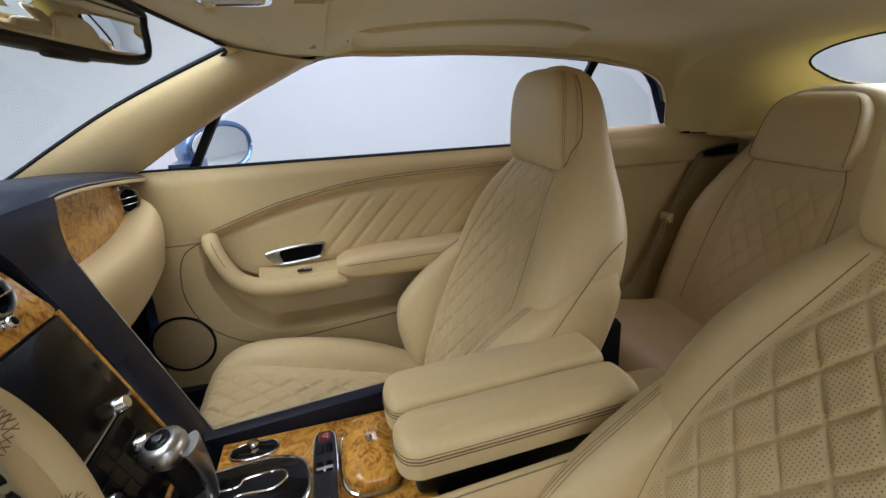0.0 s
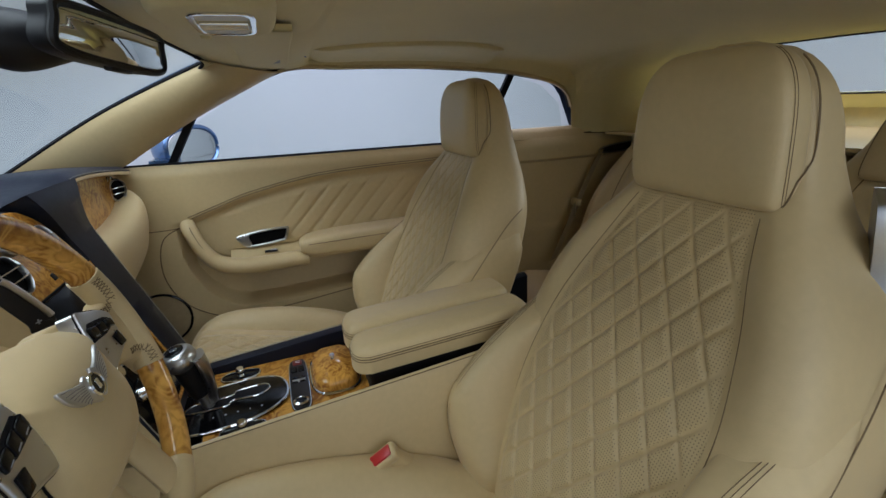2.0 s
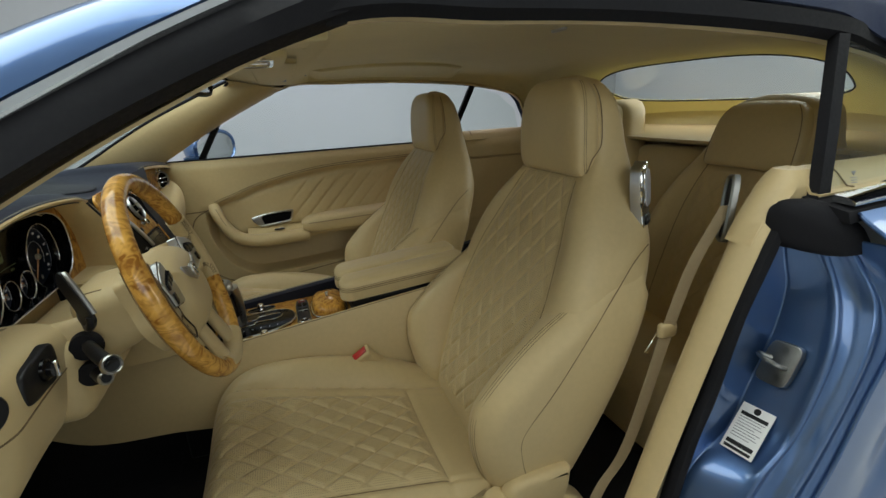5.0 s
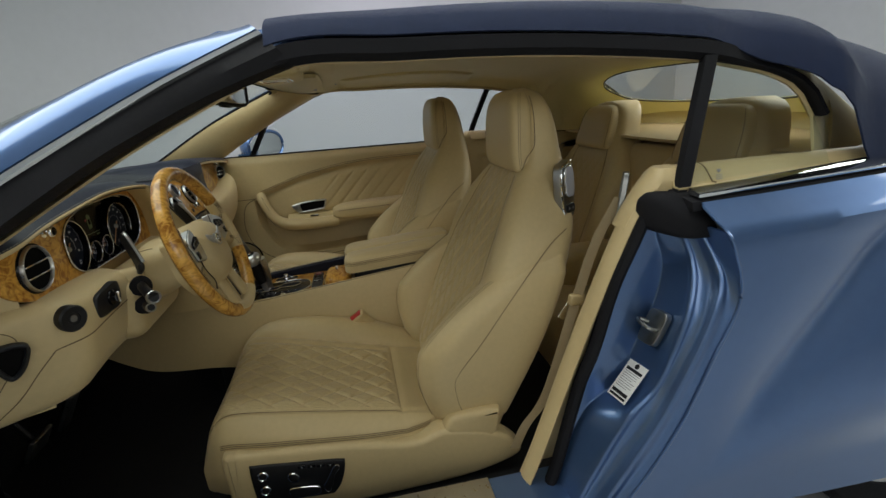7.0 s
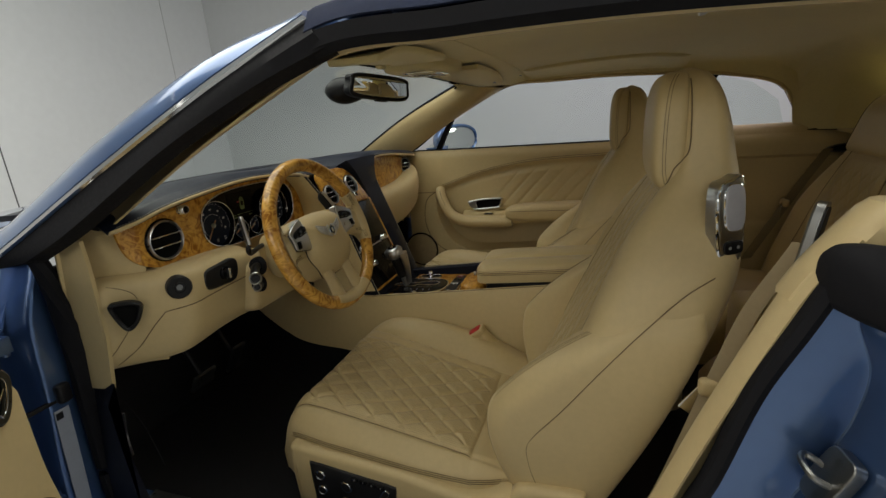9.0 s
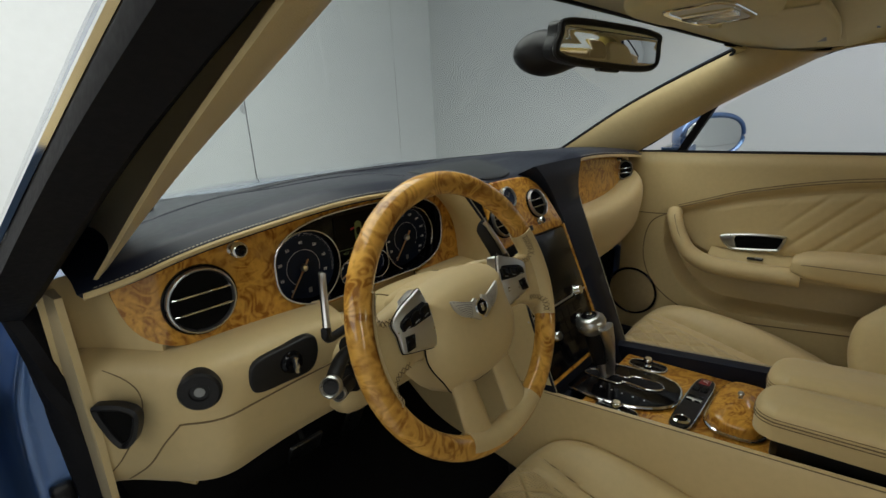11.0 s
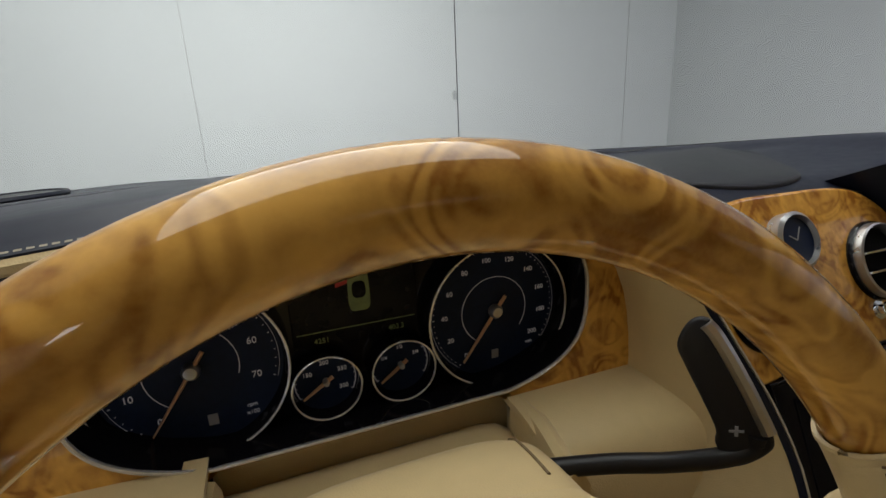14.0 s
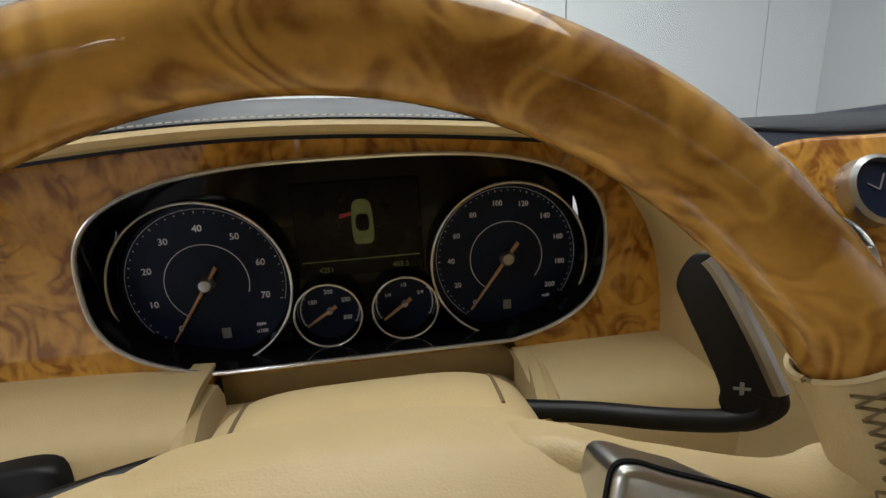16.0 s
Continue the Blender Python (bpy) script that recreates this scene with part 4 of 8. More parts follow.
    # hinge cover at the foot of the back
    part("hinge_cover", plate([(p.x, p.y) for p in spline([(-0.497, 0.392, 0), (-0.502, 0.415, 0), (-0.525, 0.434, 0), (-0.58, 0.437, 0), (-0.632, 0.436, 0), (-0.640, 0.420, 0), (-0.630, 0.37, 0), (-0.60, 0.345, 0), (-0.53, 0.360, 0)], 48, True)], 0.034, 0.014, lambda a, b, c: P(out * (0.250 + c), a, b), 4), LEATHER, seat)
    # power switch panel
    prof = [(-0.045, 0.318), (-0.042, 0.400), (-0.055, 0.408), (-0.15, 0.396), (-0.24, 0.384), (-0.252, 0.372), (-0.242, 0.330), (-0.225, 0.300), (-0.20, 0.292), (-0.06, 0.306)]
    prof = [(p.x, p.y) for p in spline([(a, b, 0) for a, b in prof], 60, True)]
    sw = part("switch_panel", plate(prof, 0.006, 0.003, lambda a, b, c: P(out * (0.2855 + c), a, b)), BLACK, seat, "black panel of seat switches")
    for cy, cz in ((-0.068, 0.380), (-0.068, 0.340)):
        part("button", lathe([(0.0, 0), (0.0125, 0), (0.0125, 0.003), (0.0105, 0.0045), (0.0095, 0.0028), (0.0, 0.0028)], 24, Matrix.Translation(P(out * 0.2910, cy, cz)) @ Matrix.Rotation(out * math.pi / 2, 4, "Y")), CHROME, sw)
        part("button_face", lathe([(0.0, 0.0025), (0.0088, 0.0025), (0.0080, 0.0040), (0.0, 0.0042)], 24, Matrix.Translation(P(out * 0.2910, cy, cz)) @ Matrix.Rotation(out * math.pi / 2, 4, "Y")), BLACK, sw)
    for pr in ([(-0.122, 0.368), (-0.128, 0.376), (-0.140, 0.373), (-0.146, 0.360), (-0.140, 0.353), (-0.128, 0.355)], [(-0.120, 0.318), (-0.124, 0.334), (-0.180, 0.328), (-0.188, 0.315), (-0.180, 0.306), (-0.126, 0.306)],
               [(-0.196, 0.322), (-0.206, 0.306), (-0.218, 0.322), (-0.226, 0.350), (-0.238, 0.368), (-0.230, 0.376), (-0.218, 0.360), (-0.206, 0.338)]):
        pr = [(p.x, p.y) for p in spline([(a, b, 0) for a, b in pr], 40, True)]
        part("button", plate(pr, 0.010, 0.003, lambda a, b, c: P(out * (0.2895 + c), a, b)), BLACK, sw)
        part("button_rim", tube([P(out * 0.297, a, b) for a, b in pr], 0.0013, 5, True), CHROME, sw)
    for k in range(4):
        part("button", rbox((0.004, 0.017, 0.009), 0.002, P(out * 0.2925, -0.155 - 0.021 * k, 0.386 - 0.003 * k)), GLOSS_BLACK, sw)
        part("button_print", rbox((0.0008, 0.002, 0.004), 0.0002, P(out * 0.2947, -0.155 - 0.021 * k, 0.386 - 0.003 * k), 1), GREY_PRINT, sw)
    # tilt lever on the back's shoulder
    lever = [(-0.022, -0.060), (-0.027, 0.0), (-0.020, 0.052), (0.002, 0.062), (0.026, 0.064), (0.029, 0.0), (0.024, -0.055), (0.012, -0.068), (-0.010, -0.070)]
    lever = [(p.x, p.y) for p in spline([(a, b, 0) for a, b in lever], 48, True)]
    toL = lambda a, b, c: P(out * (0.178 + 0.82 * c - 0.57 * a - 0.06 * b), -0.838 - 0.57 * c - 0.82 * a + b * 0.06, 0.945 + b)
    lv = part("tilt_lever", plate(lever, 0.024, 0.006, toL), LEVER_METAL, seat, "brushed silver backrest release")
    part("lever_rim", tube([toL(a, b, 0.021) for a, b in inset(lever, 0.002)], 0.0026, 6, True), CHROME, lv)
    grip = ellipse(0.0195, 0.037, 36, 3.5, 0.006, 0.019)
    part("grip_rim", tube([toL(a, b, 0.0245) for a, b in grip], 0.0016, 6, True), CHROME, lv)
    part("grip", plate(grip, 0.006, 0.003, lambda a, b, c: toL(a, b, 0.022 + c)), LEVER_FACE, lv, "lever face, pale with a painted reflection")
    part("button_plate", plate(ellipse(0.019, 0.011, 28, 4, 0.003, -0.044), 0.004, 0.002, lambda a, b, c: toL(a, b, 0.023 + c)), BLACK, lv)
    for a in (-0.005, 0.011):
        part("button_dot", plate(ellipse(0.0028, 0.0028, 14, 2, a, -0.044), 0.001, 0.0004, lambda a, b, c: toL(a, b, 0.0268 + c), 1), GREY_PRINT, lv)
    return seat


front_seat(-0.385, 0.0, -1, "cream leather bucket seat with diamond quilting beside the open door")
front_seat(0.372, 0.062, 1, "cream leather bucket seat with diamond quilting beside the closed door")


R_F = curve((0.36, -1.17), (0.50, -1.20), (0.70, -1.268), (0.90, -1.335), (1.0, -1.368), (1.06, -1.385), (1.10, -1.40), (1.118, -1.42))
R_W = curve((0.36, 0.27), (0.60, 0.278), (0.78, 0.268), (0.88, 0.238), (0.95, 0.195), (1.00, 0.165), (1.05, 0.150), (1.085, 0.132), (1.106, 0.100), (1.118, 0.045))


def rear_seat(cx, dy, label):
    seat = thing("rear_seat_unit", (cx, dy - 1.25, 0.3), label, "car seat", "rear seats")
    rings = []
    for i in range(64):
        z = lerp(0.36, 1.118, i / 63)
        w = R_W(z)
        yf, yb = R_F(z), R_F(z) - lerp(0.17, 0.115, (z - 0.36) / 0.76)
        ring = []
        for j in range(56):
            q = 2 * math.pi * j / 56
            x = w * math.copysign(abs(math.cos(q)) ** 0.5, math.cos(q))
            y = (yf + yb) / 2 + (yf - yb) / 2 * math.copysign(abs(math.sin(q)) ** 0.5, math.sin(q))
            if math.sin(q) > 0:
                y += 0.050 * smooth((abs(x) / w - 0.56) / 0.30) * smooth((0.96 - z) / 0.25)
            ring.append((cx + x, dy + y, z))
        rings.append(ring)
    part("backrest", loft(rings), LEATHER, seat)
    pad = []
    for i in range(33):
        v = i / 32
        k = min((1 - v ** 7) ** 0.5, (1 - (1 - v) ** 12) ** 0.4)
        z = lerp(0.925, 1.104, v)
        w = lerp(0.140, 0.124, v) * lerp(0.45, 1, (1 - v ** 6) ** 0.5) * lerp(0.88, 1, (1 - (1 - v) ** 10) ** 0.4)
        yf, yb = R_F(z) + 0.034 - 0.028 * (1 - k), R_F(z) - 0.030
        pad.append([(cx + w * math.copysign(abs(math.cos(q)) ** 0.32, math.cos(q)), dy + (yf + yb) / 2 + (yf - yb) / 2 * math.copysign(abs(math.sin(q)) ** 0.45, math.sin(q)), z) for q in (2 * math.pi * j / 52 for j in range(52))])
    hr = part("headrest", loft(pad), LEATHER, seat, "fixed cream leather headrest pad")
    for sx in (-1, 1):
        edge = [Vector(pad[i][(26 - 5) if sx < 0 else 5]) + Vector((sx * 0.0012, 0.0006, 0)) for i in range(2, 31)]
        part("stitching", tube(edge, 0.0009, 5), STITCH, hr)
        seam = [(cx + sx * (R_W(z) * 0.60), dy + R_F(z) + 0.012 * smooth((0.96 - z) / 0.25), z) for z in np.linspace(0.50, 0.93, 30)]
        part("stitching", tube(seam, 0.0010, 5), STITCH, seat)

    def panel(u, v):
        z = lerp(0.50, 0.905, v)
        x = (1 - 2 * u) * 0.135
        edge = min(1, (1 - abs(2 * u - 1)) * 8, v * 12, (1 - v) * 12)
        return (cx + x, dy + R_F(z) + 0.001 + edge * (0.002 + quilt(x + QS * z, x - QS * z, QP, 0.0045)), z)
    part("back_panel", sheet(panel, 60, 80, 0.004), LEATHER, seat, "diamond-quilted leather panel")
    rings = []
    for i in range(24):
        y = lerp(-1.28, -0.86, i / 23)
        zt = curve((-1.28, 0.445), (-1.10, 0.462), (-0.95, 0.485), (-0.89, 0.47), (-0.86, 0.42))(y)
        ring = []
        for j in range(48):
            q = 2 * math.pi * j / 48
            x = 0.28 * math.copysign(abs(math.cos(q)) ** 0.4, math.cos(q))
            z = lerp(0.30, zt, 0.5 + 0.5 * math.copysign(abs(math.sin(q)) ** 0.4, math.sin(q)))
            if math.sin(q) > 0:
                z += 0.03 * smooth((abs(x) - 0.15) / 0.06) * (1 - (abs(x) / 0.281) ** 10) * smooth((-0.88 - y) / 0.08)
            ring.append((cx + x, dy + y, z))
        rings.append(ring)
    part("cushion", loft(rings), LEATHER, seat)
    return seat


rear_seat(0.36, -0.080, "cream leather rear seat with a fixed headrest")
rear_seat(-0.36, -0.062, "cream leather rear seat behind the front seat")


# ---- dashboard ----
dash = thing("dashboard", (0, 0.4, 0.6), "navy leather dashboard with burr wood fascias and cream lower panels", "dashboard")
z_lip = curve((-0.80, 0.975), (-0.685, 1.009), (-0.55, 1.027), (-0.44, 1.034), (-0.32, 1.029), (-0.2, 1.015), (-0.13, 1.0), (0.0, 0.995), (0.13, 0.995), (0.25, 1.004), (0.33, 1.018), (0.5, 1.010), (0.72, 0.986), (0.80, 0.975))
y_lip = curve((-0.80, 0.25), (-0.72, 0.205), (-0.3, 0.20), (-0.13, 0.215), (0.13, 0.215), (0.3, 0.21), (0.72, 0.205), (0.80, 0.25))
y_glass = lambda x: 0.825 - 0.23 * min(1.1, abs(x) / 0.706) ** 2


def pad(u, v):
    x = lerp(-0.785, 0.785, u)
    yf, zf = y_lip(x), z_lip(x)
    y = lerp(yf, max(y_glass(x), yf + 0.05), v)
    z = lerp(zf, 0.984, smooth(v * 1.15)) + 0.012 * math.sin(math.pi * v) * (1 - 0.5 * math.exp(-((x - 0.05) / 0.2) ** 2))
    z -= 0.006 * smooth((x + 0.05) / 0.06) * smooth((0.30 - x) / 0.06) * smooth((v - 0.3) / 0.15) * smooth((0.95 - v) / 0.1)
    z += 0.019 * smooth((-0.32 - x) / 0.30) * smooth((v - 0.25) / 0.8)
    z -= 0.010 * (1 - smooth(v / 0.06))
    return (x, y, z)


part("top_pad", sheet(pad, 120, 44, 0.012), NAVY, dash, "dark navy leather dash top")
part("lip_piping", loft([[(x, y_lip(x) + a, z_lip(x) - b) for a, b in ((0.030, 0.0095), (0.004, 0.0095), (0.0005, 0.0110), (-0.0012, 0.0140), (0.0, 0.0175), (0.004, 0.0198), (0.044, 0.0198), (0.044, 0.0120))] for x in np.linspace(-0.78, -0.14, 70)]), LEATHER, dash, "cream leather piping")
part("lip_piping", tube([(x, y_lip(x) + 0.004, z_lip(x) - 0.017) for x in np.linspace(0.295, 0.78, 60)], 0.005, 8, flat=0.8), LEATHER, dash, "cream leather piping")
dashes = []
for x0, x1, n in ((-0.77, -0.15, 134), (0.27, 0.77, 106)):
    for i in range(n):
        a, b = lerp(x0, x1, i / n), lerp(x0, x1, (i + 0.62) / n)
        dashes.append(tube([Vector(pad((x + 0.785) / 1.57, 0.006)) + Vector((0, 0, 0.0004)) for x in (a, b)], 0.0007, 4))
tagged(part("stitching", join(*dashes), PALE_STITCH, dash, "pale hand stitching"), kind="stuff")
# centre lid and the fold round the instrument hood
on_top = lambda x, y: pad((x + 0.785) / 1.57, (y - y_lip(x)) / (max(y_glass(x), y_lip(x) + 0.05) - y_lip(x)))[2]
LID = mat("satin_black_lid", (0.010, 0.012, 0.014), 0.45, spec=0.3, var=0.1, scale=60, grain=0.3)
lid_o = [(p.x, p.y) for p in spline([(0.03, 0.575, 0), (0.15, 0.572, 0), (0.262, 0.548, 0), (0.20, 0.43, 0), (0.117, 0.324, 0), (0.03, 0.245, 0), (-0.085, 0.250, 0), (-0.119, 0.310, 0), (-0.085, 0.40, 0), (-0.04, 0.50, 0)], 70, True)]
part("centre_lid", plate(lid_o, 0.006, 0.003, lambda a, b, c: (a, b, on_top(a, b) - 0.002 + c), 3), LID, dash, "plain black lid in the dash top")
part("fold", tube([(p.x, p.y, on_top(p.x, p.y) - 0.0035) for p in spline([(-0.70, 0.36, 0), (-0.613, 0.421, 0), (-0.457, 0.55, 0), (-0.30, 0.625, 0), (-0.162, 0.655, 0), (-0.075, 0.63, 0), (-0.085, 0.53, 0), (-0.124, 0.429, 0)], 60)], 0.006, 10), NAVY, dash)
# defroster slot and speaker grille
slot = [Vector(pad((x + 0.785) / 1.57, 0.93 - 0.35 * (abs(x + 0.05) / 0.5) ** 3)) for x in np.linspace(-0.50, 0.46, 40)]
part("defroster_slot", tube([p + Vector((0, 0, -0.003)) for p in slot], 0.0055, 8), BLACK, dash, "long black defroster slot")
part("defroster_rim", tube([p + Vector((0, -0.010, -0.0005)) for p in slot], 0.0022, 6), NAVY, dash)
part("windscreen_foot_seal", tube([Vector(screen_face(u, 0.0)) + Vector((0, -0.006, 0.002)) for u in np.linspace(0.02, 0.98, 50)], 0.0055, 6), RUBBER, dash, "black seal along the foot of the windscreen")
gx, gy = -0.664, 0.53

part("speaker_grille", plate(ellipse(0.042, 0.060, 40, 2.0, gx, gy), 0.008, 0.004, lambda a, b, c: (a, b, on_top(a, b) - 0.004 + c)), BLACK, dash, "oval black speaker grille")
part("grille_rim", tube([(gx + 0.042 * math.cos(q), gy + 0.060 * math.sin(q), on_top(gx + 0.042 * math.cos(q), gy + 0.060 * math.sin(q)) + 0.003) for q in np.linspace(0, 2 * math.pi, 48, endpoint=False)], 0.003, 6, True), NAVY, dash)

# driver's wood fascia, open where the instruments sit
YW = 0.245
wood_top = lambda x: z_lip(x) - 0.0150
wood_low = curve((-0.752, 0.950), (-0.745, 0.915), (-0.725, 0.885), (-0.69, 0.868), (-0.64, 0.860), (-0.5, 0.846), (-0.3, 0.838), (-0.155, 0.842))


def flat_foot(x, z):
    """The instruments' outline runs straight along its foot."""
    return z if z > 0.90 else lerp(z, max(z, 0.8575), smooth((0.116 - abs(x + 0.380)) / 0.014))


CL = [(x, flat_foot(x, z)) for x, z in ellipse(0.1765, 0.0735, 140, 2.9, -0.381, 0.925)]


right_edge = curve((0.84, -0.150), (0.90, -0.155), (0.94, -0.168), (0.98, -0.200), (1.02, -0.26))


outer = [(x, lerp(wood_low(x), 0.8530, smooth((0.114 - abs(x + 0.380)) / 0.006))) for x in np.linspace(-0.752, -0.152, 140)]
outer += [(right_edge(z), z) for z in np.linspace(0.846, wood_top(-0.22) - 0.004, 30)]
outer += [(x, wood_top(x)) for x in np.linspace(-0.235, -0.752, 90)]
outer += [(-0.752, z) for z in np.linspace(wood_top(-0.752) - 0.003, 0.953, 6)]


def to_hole(x, z):
    g = ((abs(x + 0.381) / 0.1767) ** 2.9 + (abs(z - 0.925) / 0.0737) ** 2.9) ** (1 / 2.9)
    x, z = -0.381 + (x + 0.381) / g, 0.925 + (z - 0.925) / g
    return (x, flat_foot(x, z))


rings = [[(x, YW + 0.02 * smooth((-0.70 - x) / 0.06) + 0.006, z) for x, z in outer]]
for k in range(15):
    rings.append([(lerp(x, to_hole(x, z)[0], k / 14), YW + 0.02 * smooth((-0.70 - lerp(x, to_hole(x, z)[0], k / 14)) / 0.06), lerp(z, to_hole(x, z)[1], k / 14)) for x, z in outer])
rings.append([(*to_hole(x, z)[:1], YW + 0.006, to_hole(x, z)[1]) for x, z in outer])
part("driver_fascia", loft(rings, caps=False), WOOD, dash, "glossy burr wood fascia")

part("fascia_side", sheet(lambda u, v: (lerp(-0.192 - 0.085 * smooth((v - 0.78) / 0.2), -0.118, u), 0.258 - 0.004 * math.sin(math.pi * u), lerp(0.83, 1.0, v)), 10, 16, 0.005), LEATHER, dash, "cream leather beside the instruments")
# instrument cluster
part("cluster_housing", loft([[(a, YW - 0.002, b) for a, b in CL], [(-0.381 + (a + 0.381) * 0.985, 0.284, 0.925 + (b - 0.925) * 0.985) for a, b in CL]], caps=False), GLOSS_BLACK, dash, "black instrument cluster housing")
part("cluster_rim", tube([(a, YW - 0.003, b) for a, b in CL], 0.0016, 8, True, up=(0, 1, 0)), BRIGHT, dash, "bright chrome rim")


def facing(x, y, z, tilt=0):
    """A pose whose local z points back at the driver, y up."""
    return pose(x, y, z, 90 + tilt, 0, 0)


cluster = thing("instrument_cluster", (-0.381, 0.278, 0.921), "black instrument cluster with two large round dials and two small ones", "instruments")


def dial(cx, cz, r, marks, a0, step, needle, size, nr, sub="", tr=0.90, ar=0.52):
    loc = Matrix.Translation((cx + 0.381, 0, cz - 0.921)) @ pose(0, 0, 0, 90, 0, 0)
    d = part("dial", lathe([(0, 0), (r, 0), (r, 0.0015), (0, 0.0015)], 64, loc), DIAL, cluster, "dark blue dial", local=True)
    part("bezel_wall", lathe([(r * 0.985, 0.0), (r * 1.065, 0.0), (r * 1.065, 0.011), (r * 1.055, 0.0140), (r * 1.040, 0.0140), (r * 1.015, 0.010), (r * 0.990, 0.004)], 72, loc), GLOSS_BLACK, cluster, "black bezel wall", local=True)
    part("bezel", tube([loc @ Vector((r * 1.046 * math.cos(q), r * 1.046 * math.sin(q), 0.0142)) for q in np.linspace(0, 2 * math.pi, 72, endpoint=False)], 0.0011 if r > 0.04 else 0.0009, 8, True, up=(0, 1, 0)), BRIGHT, cluster, "thin bright metal bezel", local=True)
    ticks = []
    total = len(marks) - 1
    for k in range(total * 5 + 1):
        q = radians(a0 - step * k / 5)
        ln = (0.075 if k % 5 == 0 else 0.04) * (0.6 if r < 0.04 else 0.35)
        ticks.append(rbox((r * ln, 0.0006, 0.0004), 0.0001, (0, 0, 0), 1, loc @ pose(r * tr * math.cos(q), r * tr * math.sin(q), 0.0018, 0, 0, math.degrees(q))))
    arc = [loc @ Vector((r * (tr + 0.04) * math.cos(q), r * (tr + 0.04) * math.sin(q), 0.0018)) for q in np.linspace(radians(a0), radians(a0 - step * total), 60)]
    ticks.append(tube(arc, 0.0003 if r < 0.04 else 0.00015, 4, up=(0, 1, 0)))
    if r > 0.04:
        arc = [loc @ Vector((r * ar * math.cos(q), r * ar * math.sin(q), 0.0018)) for q in np.linspace(radians(a0), radians(a0 - step * total), 50)]
        ticks.append(tube(arc, 0.0003, 4, up=(0, 1, 0)))
    part("scale", join(*ticks), PRINT, d, "white dial markings", local=True)
    for k, t in enumerate(marks):
        if t:
            q = radians(a0 - step * k)
            words(t, size, loc @ Matrix.Translation((nr * r * math.cos(q), nr * r * math.sin(q), 0.0019)), PRINT, d)
    nq = radians(needle)
    nd = part("needle", loft([[loc @ Vector((r * s * math.cos(nq) - w * math.sin(nq), r * s * math.sin(nq) + w * math.cos(nq), h)) for w, h in ((-wd, 0.004), (wd, 0.004), (wd * 0.4, 0.0062), (-wd * 0.4, 0.0062))] for s, wd in ((-0.26, 0.0016), (0.0, 0.0016), (0.86, 0.0006))]), NEEDLE, d, "copper needle", local=True)
    part("cap", lathe([(0, 0.002), (r * 0.10, 0.002), (r * 0.10, 0.006), (r * 0.07, 0.0085), (0, 0.009)], 24, loc), SATIN, d, local=True)
    if sub:
        for j, line in enumerate(sub.split("|")):
            words(line, size * 0.62, loc @ Matrix.Translation((r * 0.56, r * (-0.60 - 0.10 * j), 0.0019)), PRINT, d)
        part("badge_mark", rbox((r * 0.11, r * 0.14, 0.0006), 0.0002, (0, 0, 0), 1, loc @ pose(r * 0.12 if cx < -0.4 else r * 0.0, -r * 0.68, 0.002)), GREY_PRINT, d, local=True)
    return d


NEEDLE = mat("copper_needle", (0.62, 0.36, 0.20), 0.4, 0.3, var=0.03)
dial(-0.4935, 0.9125, 0.0588, ["0", "10", "20", "30", "40", "50", "60", "70"], 234, 36, 235, 0.0068, 0.70, "rpm|x100", 0.90, 0.50)
dial(-0.2695, 0.9115, 0.0578, ["0", "20", "40", "60", "80", "100", "120", "140", "160", "180", "200"], 233, 26.9, 233, 0.0056, 0.76, "mph", 0.92, 0.50)
dial(-0.409, 0.8825, 0.0235, ["", "150", "200", "250", "300"], 210, 60, 212, 0.0046, 0.62)
dial(-0.3517, 0.8825, 0.0235, ["", "1/4", "1/2", "3/4", ""], 210, 60, 215, 0.0040, 0.62)
part("back_plate", rbox((0.335, 0.003, 0.139), 0.001, (-0.381, 0.2815, 0.926), 1), GLOSS_BLACK, cluster)
scr = part("display", rbox((0.094, 0.002, 0.072), 0.001, (-0.381, 0.2795, 0.944), 1), SCREEN, cluster, "dim display with a small car picture")
ICON = mat("display_green_glow", (0.13, 0.16, 0.05), 0.5, var=0.4, scale=90, emit=0.05)
ICON_RED = mat("display_red_glow", (0.30, 0.015, 0.015), 0.5, var=0.1, emit=0.12)
part("car_picture", plate([(p.x, p.y) for p in spline([(-0.009, -0.022, 0), (-0.010, 0.0, 0), (-0.008, 0.018, 0), (0, 0.022, 0), (0.008, 0.018, 0), (0.010, 0, 0), (0.009, -0.022, 0), (0, -0.025, 0)], 36, True)], 0.0006, 0.0002, lambda a, b, c: (-0.378 + a * 0.78, 0.2784 - c, 0.950 + b * 0.72)), ICON, scr)
part("cabin_picture", plate(ellipse(0.0065, 0.009, 24, 3, 0, -0.002), 0.0004, 0.0001, lambda a, b, c: (-0.378 + a * 0.78, 0.2777 - c, 0.950 + b * 0.72)), SCREEN, scr)
part("door_picture", plate([(-0.010, 0.006), (-0.021, 0.003), (-0.021, 0.0075), (-0.010, 0.0095)], 0.0006, 0.0001, lambda a, b, c: (-0.378 + a * 0.78, 0.2784 - c, 0.950 + b * 0.72), 1), ICON_RED, scr)
part("rule", rbox((0.088, 0.0006, 0.0007), 0.0001, (-0.381, 0.2783, 0.9205), 1), ICON, scr)
for t, x in (("4251", -0.408), ("403.3", -0.352)):
    words(t, 0.0056, Matrix.Translation((x + 0.381, 0.2782 - 0.278, 0.9135 - 0.921)) @ pose(0, 0, 0, 90, 0, 0), ICON, scr)


